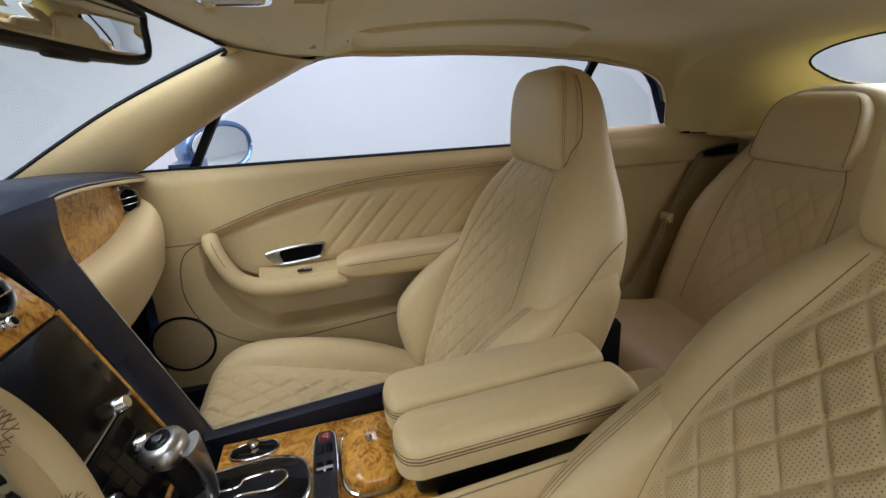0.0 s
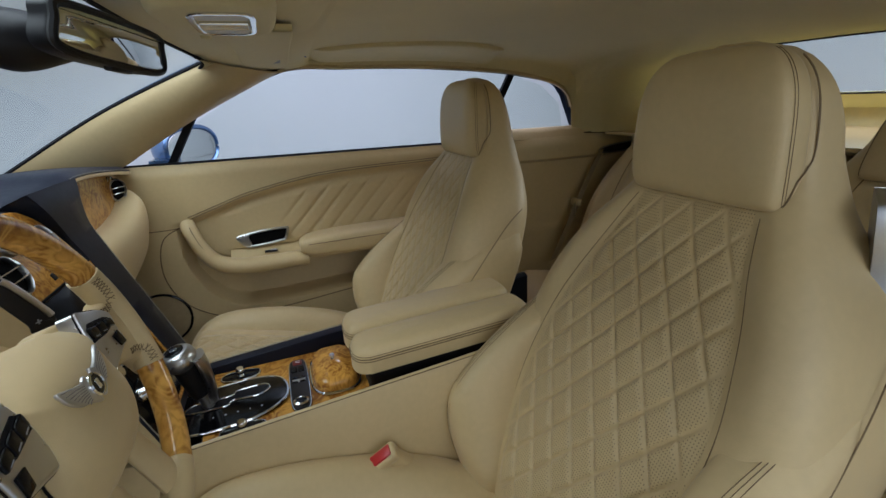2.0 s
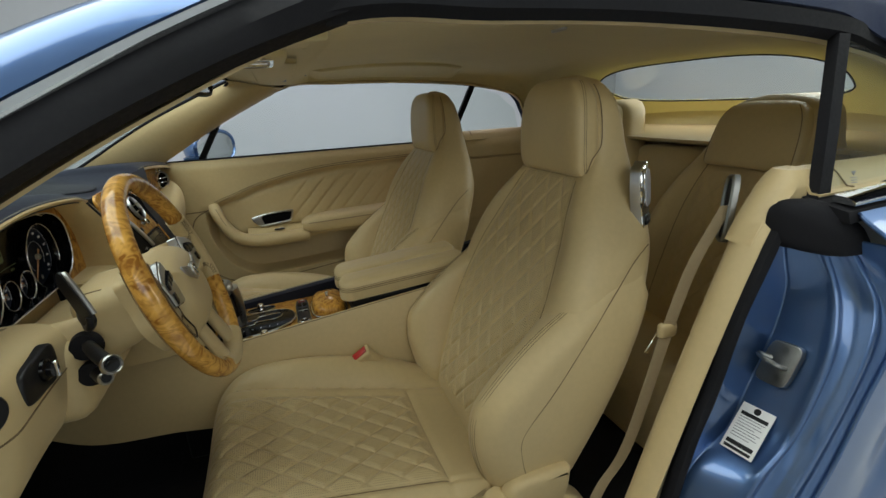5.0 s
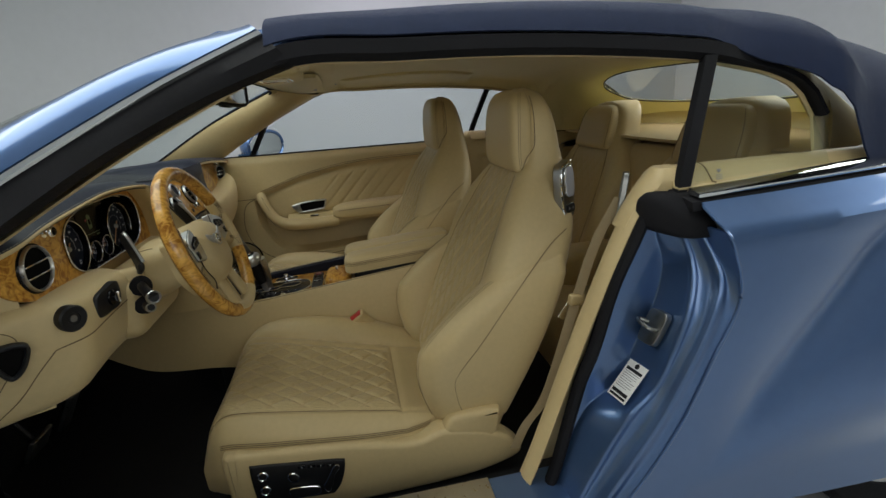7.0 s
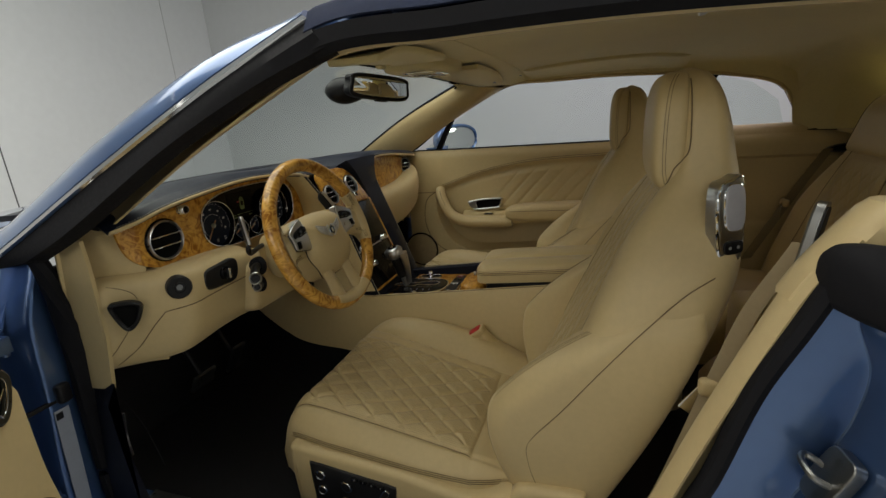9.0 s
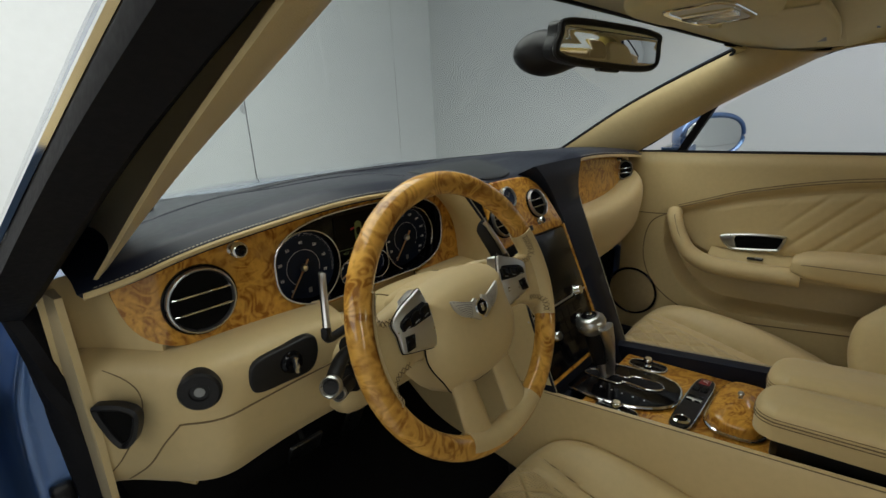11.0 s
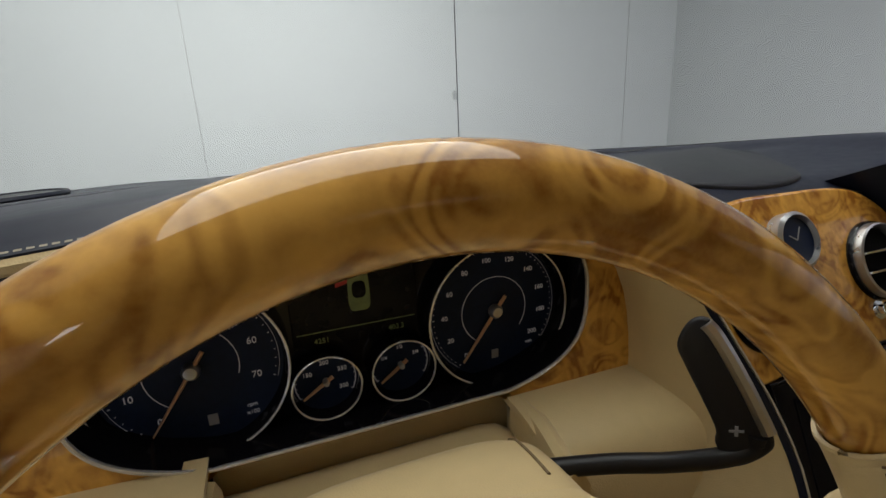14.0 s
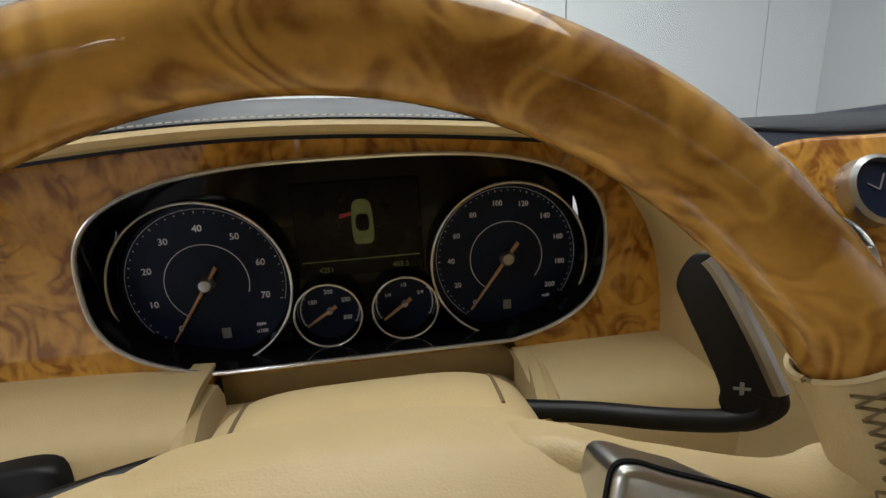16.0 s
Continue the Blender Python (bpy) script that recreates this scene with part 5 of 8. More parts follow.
# near-black for vent throats and for flat pieces standing in for shaded hollows
HOLLOW_BLACK = mat("matt_black_hollow", (0.004, 0.004, 0.004), 0.9, spec=0.1, var=0.2, scale=40)


def air_vent(name, m, r, parent, d=0.0):
    """A round vent with two bright bars; m looks out of the panel along its z."""
    v = part("air_vent", lathe([(r * 0.90, -0.02), (r * 0.90, 0.001), (r * 0.915, 0.0055), (r * 0.955, 0.0085), (r * 1.0, 0.0075), (r * 1.025, 0.003), (r * 1.03, -0.004), (r, -0.02)], 64, m), SATIN, parent, "round metal air vent")
    part("surround", lathe([(r * 1.02, -0.006), (r * 1.02, 0.0015), (r * 1.07, 0.002), (r * 1.10, 0.0), (r * 1.10, -0.006)], 64, m), GLOSS_BLACK, v)
    part("throat", lathe([(0, -0.022 + d), (r * 0.91, -0.022 + d), (r * 0.91, -0.014 + d), (0, -0.014 + d)], 40, m), HOLLOW_BLACK, v)
    for o in (-0.26, 0.26):
        ln = 0.90 * r * math.cos(math.asin(o / 0.90))
        part("bar", rbox((2 * ln, r * 0.075, 0.006), 0.002, (0, o * r, 0.003 + d * 0.25), 2, m), CHROME, v)
        part("blade", rbox((2 * ln, r * 0.05, 0.012), 0.001, (0, o * r - 0.001, -0.007 + d * 0.5), 1, m), BLACK, v)
    part("shut_wheel", rbox((0.003, r * 0.25, 0.008), 0.001, (0, 0, -0.005), 1, m), BLACK, v)
    return v


def stop_knob(m, r, parent):
    k = part("stop_knob", lathe([(0, 0), (r * 0.95, 0), (r * 0.95, r * 0.18), (r * 0.5, r * 0.25), (r * 0.45, r * 0.7), (r * 0.85, r * 0.95), (r, r * 1.3), (r * 0.9, r * 1.6), (r * 0.72, r * 1.72), (0, r * 1.72)], 32, m), CHROME, parent, "polished chrome organ stop")
    part("knob_face", lathe([(0, r * 1.70), (r * 0.70, r * 1.70), (r * 0.60, r * 1.82), (r * 0.3, r * 1.9), (0, r * 1.92)], 28, m), GLOSS_BLACK, k)


air_vent("vent", facing(-0.662, YW - 0.001, 0.922), 0.043, dash, 0.0165)
stop_knob(facing(-0.608, YW, 0.978), 0.0115, dash)

# cream lower panels
low_y = curve((0.0, 0.252), (0.12, 0.215), (0.22, 0.188), (0.34, 0.180), (0.55, 0.186), (0.75, 0.205), (0.88, 0.25), (1.0, 0.42))
low_z = curve((0.0, 0.0), (0.12, -0.002), (0.22, -0.014), (0.34, -0.045), (0.55, -0.095), (0.75, -0.150), (0.88, -0.178), (1.0, -0.19))


def low_panel(x0, x1, top):
    def f(u, v):
        x = lerp(x0, x1, u)
        wrap = 0.13 * smooth((abs(x) - 0.66) / 0.14) ** 1.3
        return (x, low_y(v) + wrap, top(x) + low_z(v) * (1 + 0.14 * smooth((abs(x) - 0.5) / 0.3)))
    return f


part("driver_lower_panel", sheet(low_panel(-0.80, -0.135, lambda x: 0.862 if x < -0.66 else lerp(0.862, 0.844, smooth((x + 0.66) / 0.4))), 90, 60, 0.006, lambda u, v: not (-0.488 < lerp(-0.80, -0.135, u) < -0.272 and v < 0.5)), LEATHER, dash, "cream leather lower dash")
part("column_recess", sheet(lambda u, v: (lerp(-0.492, -0.266, u), 0.268 - 0.004 * v, lerp(0.846, 0.760, v)), 10, 8, 0.004), LEATHER, dash, "cream recess under the instruments")
for sx, xa, xb in ((-1, -0.489, -0.474), (1, -0.269, -0.283)):
    part("recess_cheek", loft([[(x + sx * w, y, z + h) for w, h in ((-0.004, -0.09), (-0.005, -0.010), (-0.002, -0.002), (0.004, 0.0), (0.010, -0.003), (0.015, -0.012), (0.016, -0.09))] for x, y, z in spline([(xa, 0.243, 0.850), (xa, 0.215, 0.851), (lerp(xa, xb, 0.5), 0.18, 0.853), (xb, 0.150, 0.855)], 14)]), LEATHER, dash)
ptop = curve((0.24, 0.862), (0.40, 0.858), (0.55, 0.868), (0.66, 0.90), (0.72, 0.93), (0.80, 0.95))
part("passenger_lower_panel", sheet(low_panel(0.20, 0.80, ptop), 60, 44, 0.006), LEATHER, dash, "cream leather glovebox panel")
for side in (-1, 1):
    def end_cap(u, v):
        x = lerp(0.715, 0.812, u)
        wrap = 0.13 * smooth((x - 0.66) / 0.14) ** 1.3
        return (side * x, 0.222 + wrap + 0.05 * (1 - v) * u, lerp(0.66, z_lip(-x) - 0.012, v))
    part("end_cap", sheet((lambda u, v: end_cap(1 - u, v)) if side < 0 else end_cap, 16, 24, 0.005), LEATHER, dash, "cream leather dash end")
lo_f = low_panel(-0.80, -0.135, lambda q: 0.862 if q < -0.66 else lerp(0.862, 0.844, smooth((q + 0.66) / 0.4)))
seam_on = lambda pts, n: [Vector(lo_f((p.x + 0.80) / 0.665, p.y)) + Vector((-0.0030, -0.0064, 0)) for p in spline([(x, v, 0) for x, v in pts], n)]
part("seam", tube(seam_on(((-0.50, 0.42), (-0.60, 0.44), (-0.70, 0.45), (-0.722, 0.46)), 40), 0.0013, 5), STITCH, dash)
part("seam", tube(seam_on(((-0.722, 0.46), (-0.738, 0.58), (-0.756, 0.72), (-0.785, 0.90)), 40), 0.0013, 5), STITCH, dash)
part("seam", tube(seam_on(((-0.794, 0.16), (-0.770, 0.20), (-0.748, 0.30), (-0.757, 0.50), (-0.776, 0.66), (-0.790, 0.74)), 40), 0.0010, 5), STITCH, dash)
# side air outlet
horn = [(p.x, p.y) for p in spline([(-0.029, 0.024, 0), (-0.010, 0.030, 0), (0.016, 0.028, 0), (0.030, 0.016, 0), (0.020, -0.014, 0), (0.004, -0.033, 0), (-0.010, -0.033, 0), (-0.022, -0.010, 0)], 48, True)]
hm = Matrix.Translation((-0.775, 0.257, 0.795)) @ Matrix.Rotation(radians(-52), 4, "Z") @ Matrix.Rotation(radians(4), 4, "X")
outlet = part("side_outlet", frame_ring(horn, 0.008, 0.013, 0.003, lambda a, b, c: hm @ Vector((a, -c + 0.003, b))), BLACK, dash, "dark side air outlet")
# flat black plate put in for the shade of the outlet's hole
part("throat", plate(inset(horn, 0.006), 0.004, 0.001, lambda a, b, c: hm @ Vector((a, -c + 0.001, b))), HOLLOW_BLACK, outlet)
# light switch and key
swp = [(p.x, p.y) for p in spline([(-0.048, -0.020, 0), (-0.046, 0.018, 0), (0.0, 0.026, 0), (0.044, 0.026, 0), (0.050, 0.0, 0), (0.036, -0.024, 0), (0.0, -0.026, 0)], 44, True)]
lsw = part("light_switch", plate(swp, 0.010, 0.003, lambda a, b, c: (-0.596 + a, 0.190 - c * 1.9, 0.822 + b)), BLACK, dash, "black headlamp switch panel")
part("knob", lathe([(0, 0), (0.016, 0), (0.015, 0.005), (0.0115, 0.007), (0.011, 0.013), (0, 0.0135)], 28, facing(-0.590, 0.172, 0.824)), GLOSS_BLACK, lsw)
part("knob_grip", rbox((0.007, 0.024, 0.008), 0.003, (0, 0, 0.015), 2, facing(-0.590, 0.172, 0.824)), CHROME, lsw)
ky = part("key_lock", lathe([(0, -0.035), (0.025, -0.035), (0.025, 0.004), (0.022, 0.007), (0.012, 0.006), (0.011, 0.004), (0, 0.004)], 36, facing(-0.702, 0.188, 0.830) @ pose(0, 0, 0, 0, -30, 0)), BLACK, dash, "round black lock")
part("barrel", lathe([(0, 0.003), (0.0062, 0.003), (0.0062, 0.0055), (0, 0.0055)], 20, facing(-0.702, 0.188, 0.830) @ pose(0, 0, 0, 0, -30, 0)), STEEL, ky)

# passenger's wood fascia
pw = [(p.x, p.y) for p in spline([(0.262, 0.995, 0), (0.255, 0.955, 0), (0.300, 0.888, 0), (0.345, 0.862, 0), (0.50, 0.866, 0), (0.61, 0.884, 0), (0.672, 0.925, 0), (0.688, 0.955, 0), (0.60, 0.982, 0), (0.42, 0.998, 0), (0.30, 1.004, 0)], 80, True)]
part("passenger_fascia", plate(pw, 0.008, 0.004, lambda a, b, c: (a, 0.246 - c - 0.0 * a, b)), WOOD, dash, "glossy burr wood fascia")
part("fascia_border", tube([(a, 0.236, b - 0.012 * smooth((0.36 - a) / 0.08) * smooth((b - 0.97) / 0.03)) for a, b in inset(pw, -0.003)], 0.004, 6, True), LEATHER, dash)
part("fascia_back", rbox((0.50, 0.01, 0.15), 0.003, (0.50, 0.262, 0.905)), LEATHER, dash)
air_vent("vent", facing(0.655, 0.232, 0.930) @ pose(0, 0, 0, 0, -28, 0), 0.030, dash, 0.016)
stop_knob(facing(0.612, 0.236, 0.968), 0.007, dash)

# ---- centre stack ----
y_st = lambda z: 0.10 + (z - 0.72) * 0.4348
on_st = lambda a, b, c: Vector((a, y_st(b) - 0.917 * c, b + 0.399 * c))
st_m = lambda a, b, c=0.0: Matrix.Translation(on_st(a, b, c)) @ pose(0, 0, 0, 90 - 23.5, 0, 0)
stack = thing("centre_stack", (0, 0.12, 0.58), "centre stack with a screen, round vents and burr wood", "centre stack")
part("core", plate([(-0.104, 0.56), (0.128, 0.56), (0.135, 0.985), (-0.118, 0.985)], 0.06, 0.003, lambda a, b, c: on_st(a, b, c - 0.062)), NAVY, stack)
strip = []
for i in range(40):
    z = lerp(0.485, 1.0, i / 39)
    xl = curve((0.485, 0.112), (0.65, 0.126), (0.86, 0.132), (0.93, 0.118), (1.0, 0.06))(z)
    xr = curve((0.485, 0.205), (0.63, 0.222), (0.75, 0.232), (0.88, 0.242), (0.96, 0.256), (1.0, 0.285))(z)
    k = 0.022 * smooth((z - 0.90) / 0.10)
    strip.append([on_st(xl, z, -0.04), on_st(xl, z, 0.004 + k), on_st(xl + 0.004, z, 0.008 + k), on_st(lerp(xl, xr, 0.5), z, 0.012 + k), on_st(xr - 0.004, z, 0.008 + k), on_st(xr, z, 0.004 + k), on_st(xr + 0.002, z, -0.10)])
part("side_band", loft(strip), NAVY, stack, "navy leather band running down to the console")
part("stitching", tube([on_st(curve((0.485, 0.205), (0.63, 0.222), (0.75, 0.232), (0.88, 0.242), (0.96, 0.256), (1.0, 0.285))(z) - 0.003, z, 0.0085) for z in np.linspace(0.49, 0.98, 40)], 0.0012, 4), PALE_STITCH, stack)
x_ch = curve((0.50, -0.128), (0.70, -0.118), (0.80, -0.108), (0.85, -0.118), (0.90, -0.140), (0.95, -0.162), (1.0, -0.185))
part("driver_band", loft([[on_st(x_ch(z) + w, z, c) for w, c in ((-0.002, -0.04), (-0.001, 0.010), (0.002, 0.013), (0.007, 0.012), (0.011, 0.008), (0.013, -0.04))] for z in np.linspace(0.56, 0.985, 40)]), NAVY, stack, "navy stitched edge beside the screen")
part("stitching", tube([on_st(x_ch(z) + 0.004, z, 0.0135) for z in np.linspace(0.57, 0.98, 30)], 0.0010, 4), PALE_STITCH, stack)


def cheek(u, v):
    z = lerp(0.60, 1.0, v)
    a, b = Vector((right_edge(max(z, 0.85)) - 0.004, 0.25, z)), on_st(x_ch(z) - 0.0015, z, 0.010)
    return a.lerp(b, u) + Vector((-0.012 * math.sin(math.pi * u), 0, 0))


part("cheek", sheet(cheek, 10, 20, 0.004), LEATHER, stack, "cream leather cheek beside the instruments")
cw = [(p.x, p.y) for p in spline([(-0.124, 0.868, 0), (-0.124, 0.93, 0), (-0.112, 0.985, 0), (-0.03, 0.992, 0), (0.05, 0.986, 0), (0.095, 0.955, 0), (0.118, 0.905, 0), (0.126, 0.868, 0), (0.06, 0.867, 0), (-0.06, 0.867, 0)], 80, True)]
part("wood_panel", plate(cw, 0.006, 0.003, lambda a, b, c: on_st(a, b, c)), WOOD, stack, "glossy burr wood panel")
for a, b in ((-0.092, 0.914), (0.050, 0.928)):
    air_vent("vent", st_m(a, b, 0.008), 0.0315, stack, 0.014)
clock = part("clock", lathe([(0, 0), (0.023, 0), (0.023, 0.012), (0.020, 0.014), (0.019, 0.009), (0, 0.009)], 40, st_m(-0.048, 0.955, 0.004)), SATIN, stack, "small round clock")
part("clock_face", lathe([(0, 0.0092), (0.0187, 0.0092), (0.0187, 0.010), (0, 0.010)], 36, st_m(-0.048, 0.955, 0.004)), DIAL, clock)
for q, ln in ((60, 0.012), (150, 0.009)):
    part("clock_hand", rbox((ln, 0.0012, 0.0006), 0.0002, (ln / 2, 0, 0.0105), 1, st_m(-0.048, 0.955, 0.004) @ pose(0, 0, 0, 0, 0, q)), GREY_PRINT, clock)
stop_knob(st_m(0.038, 0.891, 0.005), 0.0085, stack)
part("sensor", rbox((0.012, 0.012, 0.003), 0.001, (0, 0, 0.001), 2, st_m(0.0, 0.883, 0.006)), BLACK, stack)
bez = [(-0.100, 0.725), (0.122, 0.725), (0.122, 0.864), (-0.106, 0.864)]
sc = part("screen_bezel", plate(bez, 0.008, 0.003, lambda a, b, c: on_st(a, b, c)), GLOSS_BLACK, stack, "gloss black screen surround")
part("screen", plate([(-0.088, 0.742), (0.098, 0.742), (0.098, 0.85), (-0.088, 0.85)], 0.0015, 0.0005, lambda a, b, c: on_st(a, b, 0.0075 + c)), SCREEN, sc, "dark blank screen")
part("bright_line", tube([on_st(a, 0.722, 0.006) for a in np.linspace(-0.12, 0.12, 8)], 0.002, 6), SATIN, stack)
lp = part("button_panel", plate([(-0.104, 0.60), (0.118, 0.60), (0.122, 0.718), (-0.104, 0.718)], 0.006, 0.003, lambda a, b, c: on_st(a, b, c)), GLOSS_BLACK, stack, "gloss black climate panel")
for a in (-0.084, 0.074):
    for b in (0.728, 0.672):
        kn = part("rotary_knob", lathe([(0, 0), (0.013, 0), (0.013, 0.006), (0.011, 0.009), (0.0105, 0.017), (0.009, 0.019), (0, 0.019)], 28, st_m(a if b > 0.7 else a * 0.72, b, 0.006)), CHROME, lp if b < 0.7 else sc, "knurled chrome knob")
for r in range(3):
    for c in range(6):
        part("key", rbox((0.0242, 0.021, 0.0016), 0.0005, (0, 0, 0.0005), 1, st_m(-0.064 + c * 0.0256, 0.70 - r * 0.024, 0.006)), GLOSS_BLACK, lp)
part("wood_edge", tube([on_st(curve((0.60, 0.120), (0.80, 0.127), (0.868, 0.129))(z), z, 0.004) for z in np.linspace(0.60, 0.868, 20)], 0.005, 6), WOOD, stack)
part("wood_edge", tube([on_st(a, 0.596, 0.004) for a in np.linspace(-0.118, 0.118, 10)], 0.004, 6), WOOD, stack)

# ---- steering column and wheel ----
column = thing("steering_column", (-0.387, 0.14, 0.78), "cream steering column shroud with stalks", "steering column")
tilt = radians(18)
ax_f, ax_u = Vector((0, math.cos(tilt), -math.sin(tilt))), Vector((0, math.sin(tilt), math.cos(tilt)))
HUB = Vector((-0.388, 0.022, 0.868))
rings = []
for i in range(18):
    s = i / 17
    c = HUB + Vector((0.011, 0, 0)) + ax_f * lerp(0.040, 0.152, s)
    w, h, lowv = lerp(0.086, 0.0935, s), lerp(0.040, 0.057, smooth(s * 1.15)), lerp(0.060, 0.075, s)
    k = 1 - 0.10 * max(0, 1 - i / 2) - 0.12 * max(0, (i - 15) / 2) ** 2
    ring = []
    for j in range(56):
        q = 2 * math.pi * j / 56
        cc, ss = math.cos(q), math.sin(q)
        ring.append(c + Vector((w * k * math.copysign(abs(cc) ** 0.5, cc), 0, 0)) + ax_u * ((h if ss > 0 else lowv) * k * math.copysign(abs(ss) ** 0.62, ss)))
    rings.append(ring)
part("shroud", loft(rings), LEATHER, column)
for sx in (-1, 1):
    seamp = [rings[i][min(range(56), key=lambda j: abs(rings[i][j].x - (HUB.x + 0.011 + sx * 0.066)) + (1 if (rings[i][j] - HUB).dot(ax_u) < 0 else 0))] + ax_u * 0.0004 for i in range(9, 17)]
    part("seam", tube(seamp, 0.0011, 5), STITCH, column)


part("base_collar", rbox((0.27, 0.12, 0.14), 0.035, (-0.395, 0.215, 0.758), 4), LEATHER, column, "cream lower column cover")
# stalks on the outer side
part("boot", lathe([(0, 0), (0.024, 0), (0.020, 0.014), (0, 0.016)], 24, Matrix.Translation((-0.500, 0.150, 0.812)) @ pose(0, 0, 0, 0, -80, 0)), RUBBER, column)
arm = spline([(-0.495, 0.150, 0.812), (-0.530, 0.135, 0.818), (-0.558, 0.115, 0.812), (-0.578, 0.096, 0.806)], 20)
part("stalk", tube(arm, lambda s: lerp(0.009, 0.0115, s), 12), BLACK, column, "black control stalk")
tipm = Matrix.Translation((-0.574, 0.101, 0.806)) @ pose(0, 0, 0, 70, 0, -48)
tip = part("stalk_tip", lathe([(0.0095, 0), (0.0145, 0), (0.0145, 0.009), (0.0125, 0.011), (0.0105, 0.009), (0.0095, 0.006)], 32, tipm), SATIN, column, "bright ring on the stalk end")
part("tip_face", lathe([(0, 0), (0.0105, 0), (0.0100, 0.0075), (0, 0.0085)], 28, tipm), BLACK, tip)
part("boot", lathe([(0, 0), (0.021, 0), (0.018, 0.012), (0, 0.014)], 24, Matrix.Translation((-0.508, 0.150, 0.768)) @ pose(0, 0, 0, 0, -80, 0)), RUBBER, column)
part("stalk", tube(spline([(-0.500, 0.150, 0.768), (-0.530, 0.135, 0.772), (-0.556, 0.118, 0.776)], 12), 0.010, 10), BLACK, column, "short black control stalk")
tipm = Matrix.Translation((-0.553, 0.120, 0.776)) @ pose(0, 0, 0, 70, 0, -48)
tip = part("stalk_tip", lathe([(0.0065, 0), (0.0105, 0), (0.0105, 0.006), (0.009, 0.0075), (0.0075, 0.006), (0.0065, 0.004)], 28, tipm), SATIN, column, "bright ring on the stalk end")
part("tip_face", lathe([(0, 0), (0.0072, 0), (0.0070, 0.0055), (0, 0.006)], 24, tipm), BLACK, tip)
# shift paddles
for sx in (1, -1):
    pad_o = [(p.x, p.y) for p in spline([(0.1693, 0.1097, 0), (0.1652, 0.0968, 0), (0.1681, 0.0831, 0), (0.1738, 0.0635, 0), (0.1794, 0.0427, 0), (0.1797, 0.0328, 0), (0.1858, 0.0193, 0), (0.1962, 0.0281, 0), (0.1979, 0.040, 0), (0.1895, 0.0702, 0), (0.1803, 0.0985, 0), (0.1755, 0.1105, 0)], 60, True)]
    toP = lambda a, b, c: HUB + Vector((0.012 + sx * (a - 0.77 * c), 0, 0)) + ax_u * b - ax_f * (-0.090 + 1.2 * (a - 0.171 + 0.2 * (b - 0.111)) + 0.64 * c)
    pdl = part("shift_paddle", plate(pad_o, 0.006, 0.002, toP), BLACK, column, "black gear shift paddle")
    part("bright_edge", tube([toP(p.x - 0.0012, p.y, 0.0055) for p in spline([(0.1760, 0.108, 0), (0.1803, 0.0985, 0), (0.1895, 0.0702, 0), (0.1975, 0.042, 0)], 20)], 0.0042, 8), LEVER_METAL, pdl, "satin metal paddle edge")
    part("arm", tube(spline([toP(0.193, 0.040, 0.002), toP(0.1915, 0.030, 0.001)] + [HUB + Vector((0.012 + sx * x, 0, 0)) + ax_u * b + ax_f * f for x, b, f in ((0.178, 0.024, 0.096), (0.150, 0.025, 0.108), (0.12, 0.028, 0.122), (0.085, 0.030, 0.136))], 30), 0.0062, 10), BLACK, pdl)
    sgn = lambda w, h: [toP(0.1862 + a, 0.0427 + b, 0.0064 + c) for c in (0, 0.0006) for a, b in ((-w, -h), (w, -h), (w, h), (-w, h))]
    for w, h in (((0.0024, 0.0007), (0.0006, 0.0032)) if sx > 0 else ((0.0024, 0.0007),)):
        v8 = sgn(w, h)
        part("plus_mark" if sx > 0 else "minus_mark", loft([v8[:4], v8[4:]]), GREY_PRINT, pdl)

WM = Matrix.Translation(HUB) @ Matrix(((1, 0, 0, 0), (0, ax_u.y, -ax_f.y, 0), (0, ax_u.z, -ax_f.z, 0), (0, 0, 0, 1)))
wheel = thing("steering_wheel", WM, "three-spoke steering wheel with a burr wood rim and cream leather hub", "steering wheel")
RR = 0.185
part("rim", tube([(RR * math.cos(q), RR * math.sin(q), 0) for q in np.linspace(0, 2 * math.pi, 120, endpoint=False)], 0.0168, 18, True), RIM_WOOD, wheel, "glossy burr wood rim", local=True)
for a0, a1 in ((-21, 25), (155, 201), (-114, -66)):
    qs = [radians(lerp(a0, a1, i / 24)) for i in range(25)]
    rows = []
    for k, q in enumerate(qs):
        c = Vector((RR * math.cos(q), RR * math.sin(q), 0))
        out = Vector((math.cos(q), math.sin(q), 0))
        rows.append([c + (out * math.cos(w) + Vector((0, 0, 1)) * math.sin(w)) * 0.0186 - out * 0.0012 for w in np.linspace(radians(112 if a0 == 155 else 72), radians(288), 20)])
    part("grip_cover", loft(rows, closed=False), LEATHER, wheel, "cream leather inner grip", local=True)
    for q in (qs[0], qs[-1]):
        part("grip_edge", tube([Vector((RR * math.cos(q), RR * math.sin(q), 0)) + (Vector((math.cos(q), math.sin(q), 0)) * math.cos(w) + Vector((0, 0, 1)) * math.sin(w)) * 0.0176 - Vector((math.cos(q), math.sin(q), 0)) * 0.0012 for w in np.linspace(radians(112 if a0 == 155 else 72), radians(288), 20)], 0.0014, 5), LEATHER, wheel, local=True)
half_hub = [(0.0, 0.060), (0.050, 0.057), (0.082, 0.048), (0.087, 0.025), (0.090, -0.008), (0.095, -0.042), (0.078, -0.076), (0.052, -0.103)]
hub_pts = [(-a, b, 0) for a, b in half_hub[1:]] + [(0, -0.107, 0)] + [(a, b, 0) for a, b in half_hub[:0:-1]] + [(0, 0.060, 0)]
hubo = [(p.x, p.y) for p in spline(hub_pts, 120, True)]
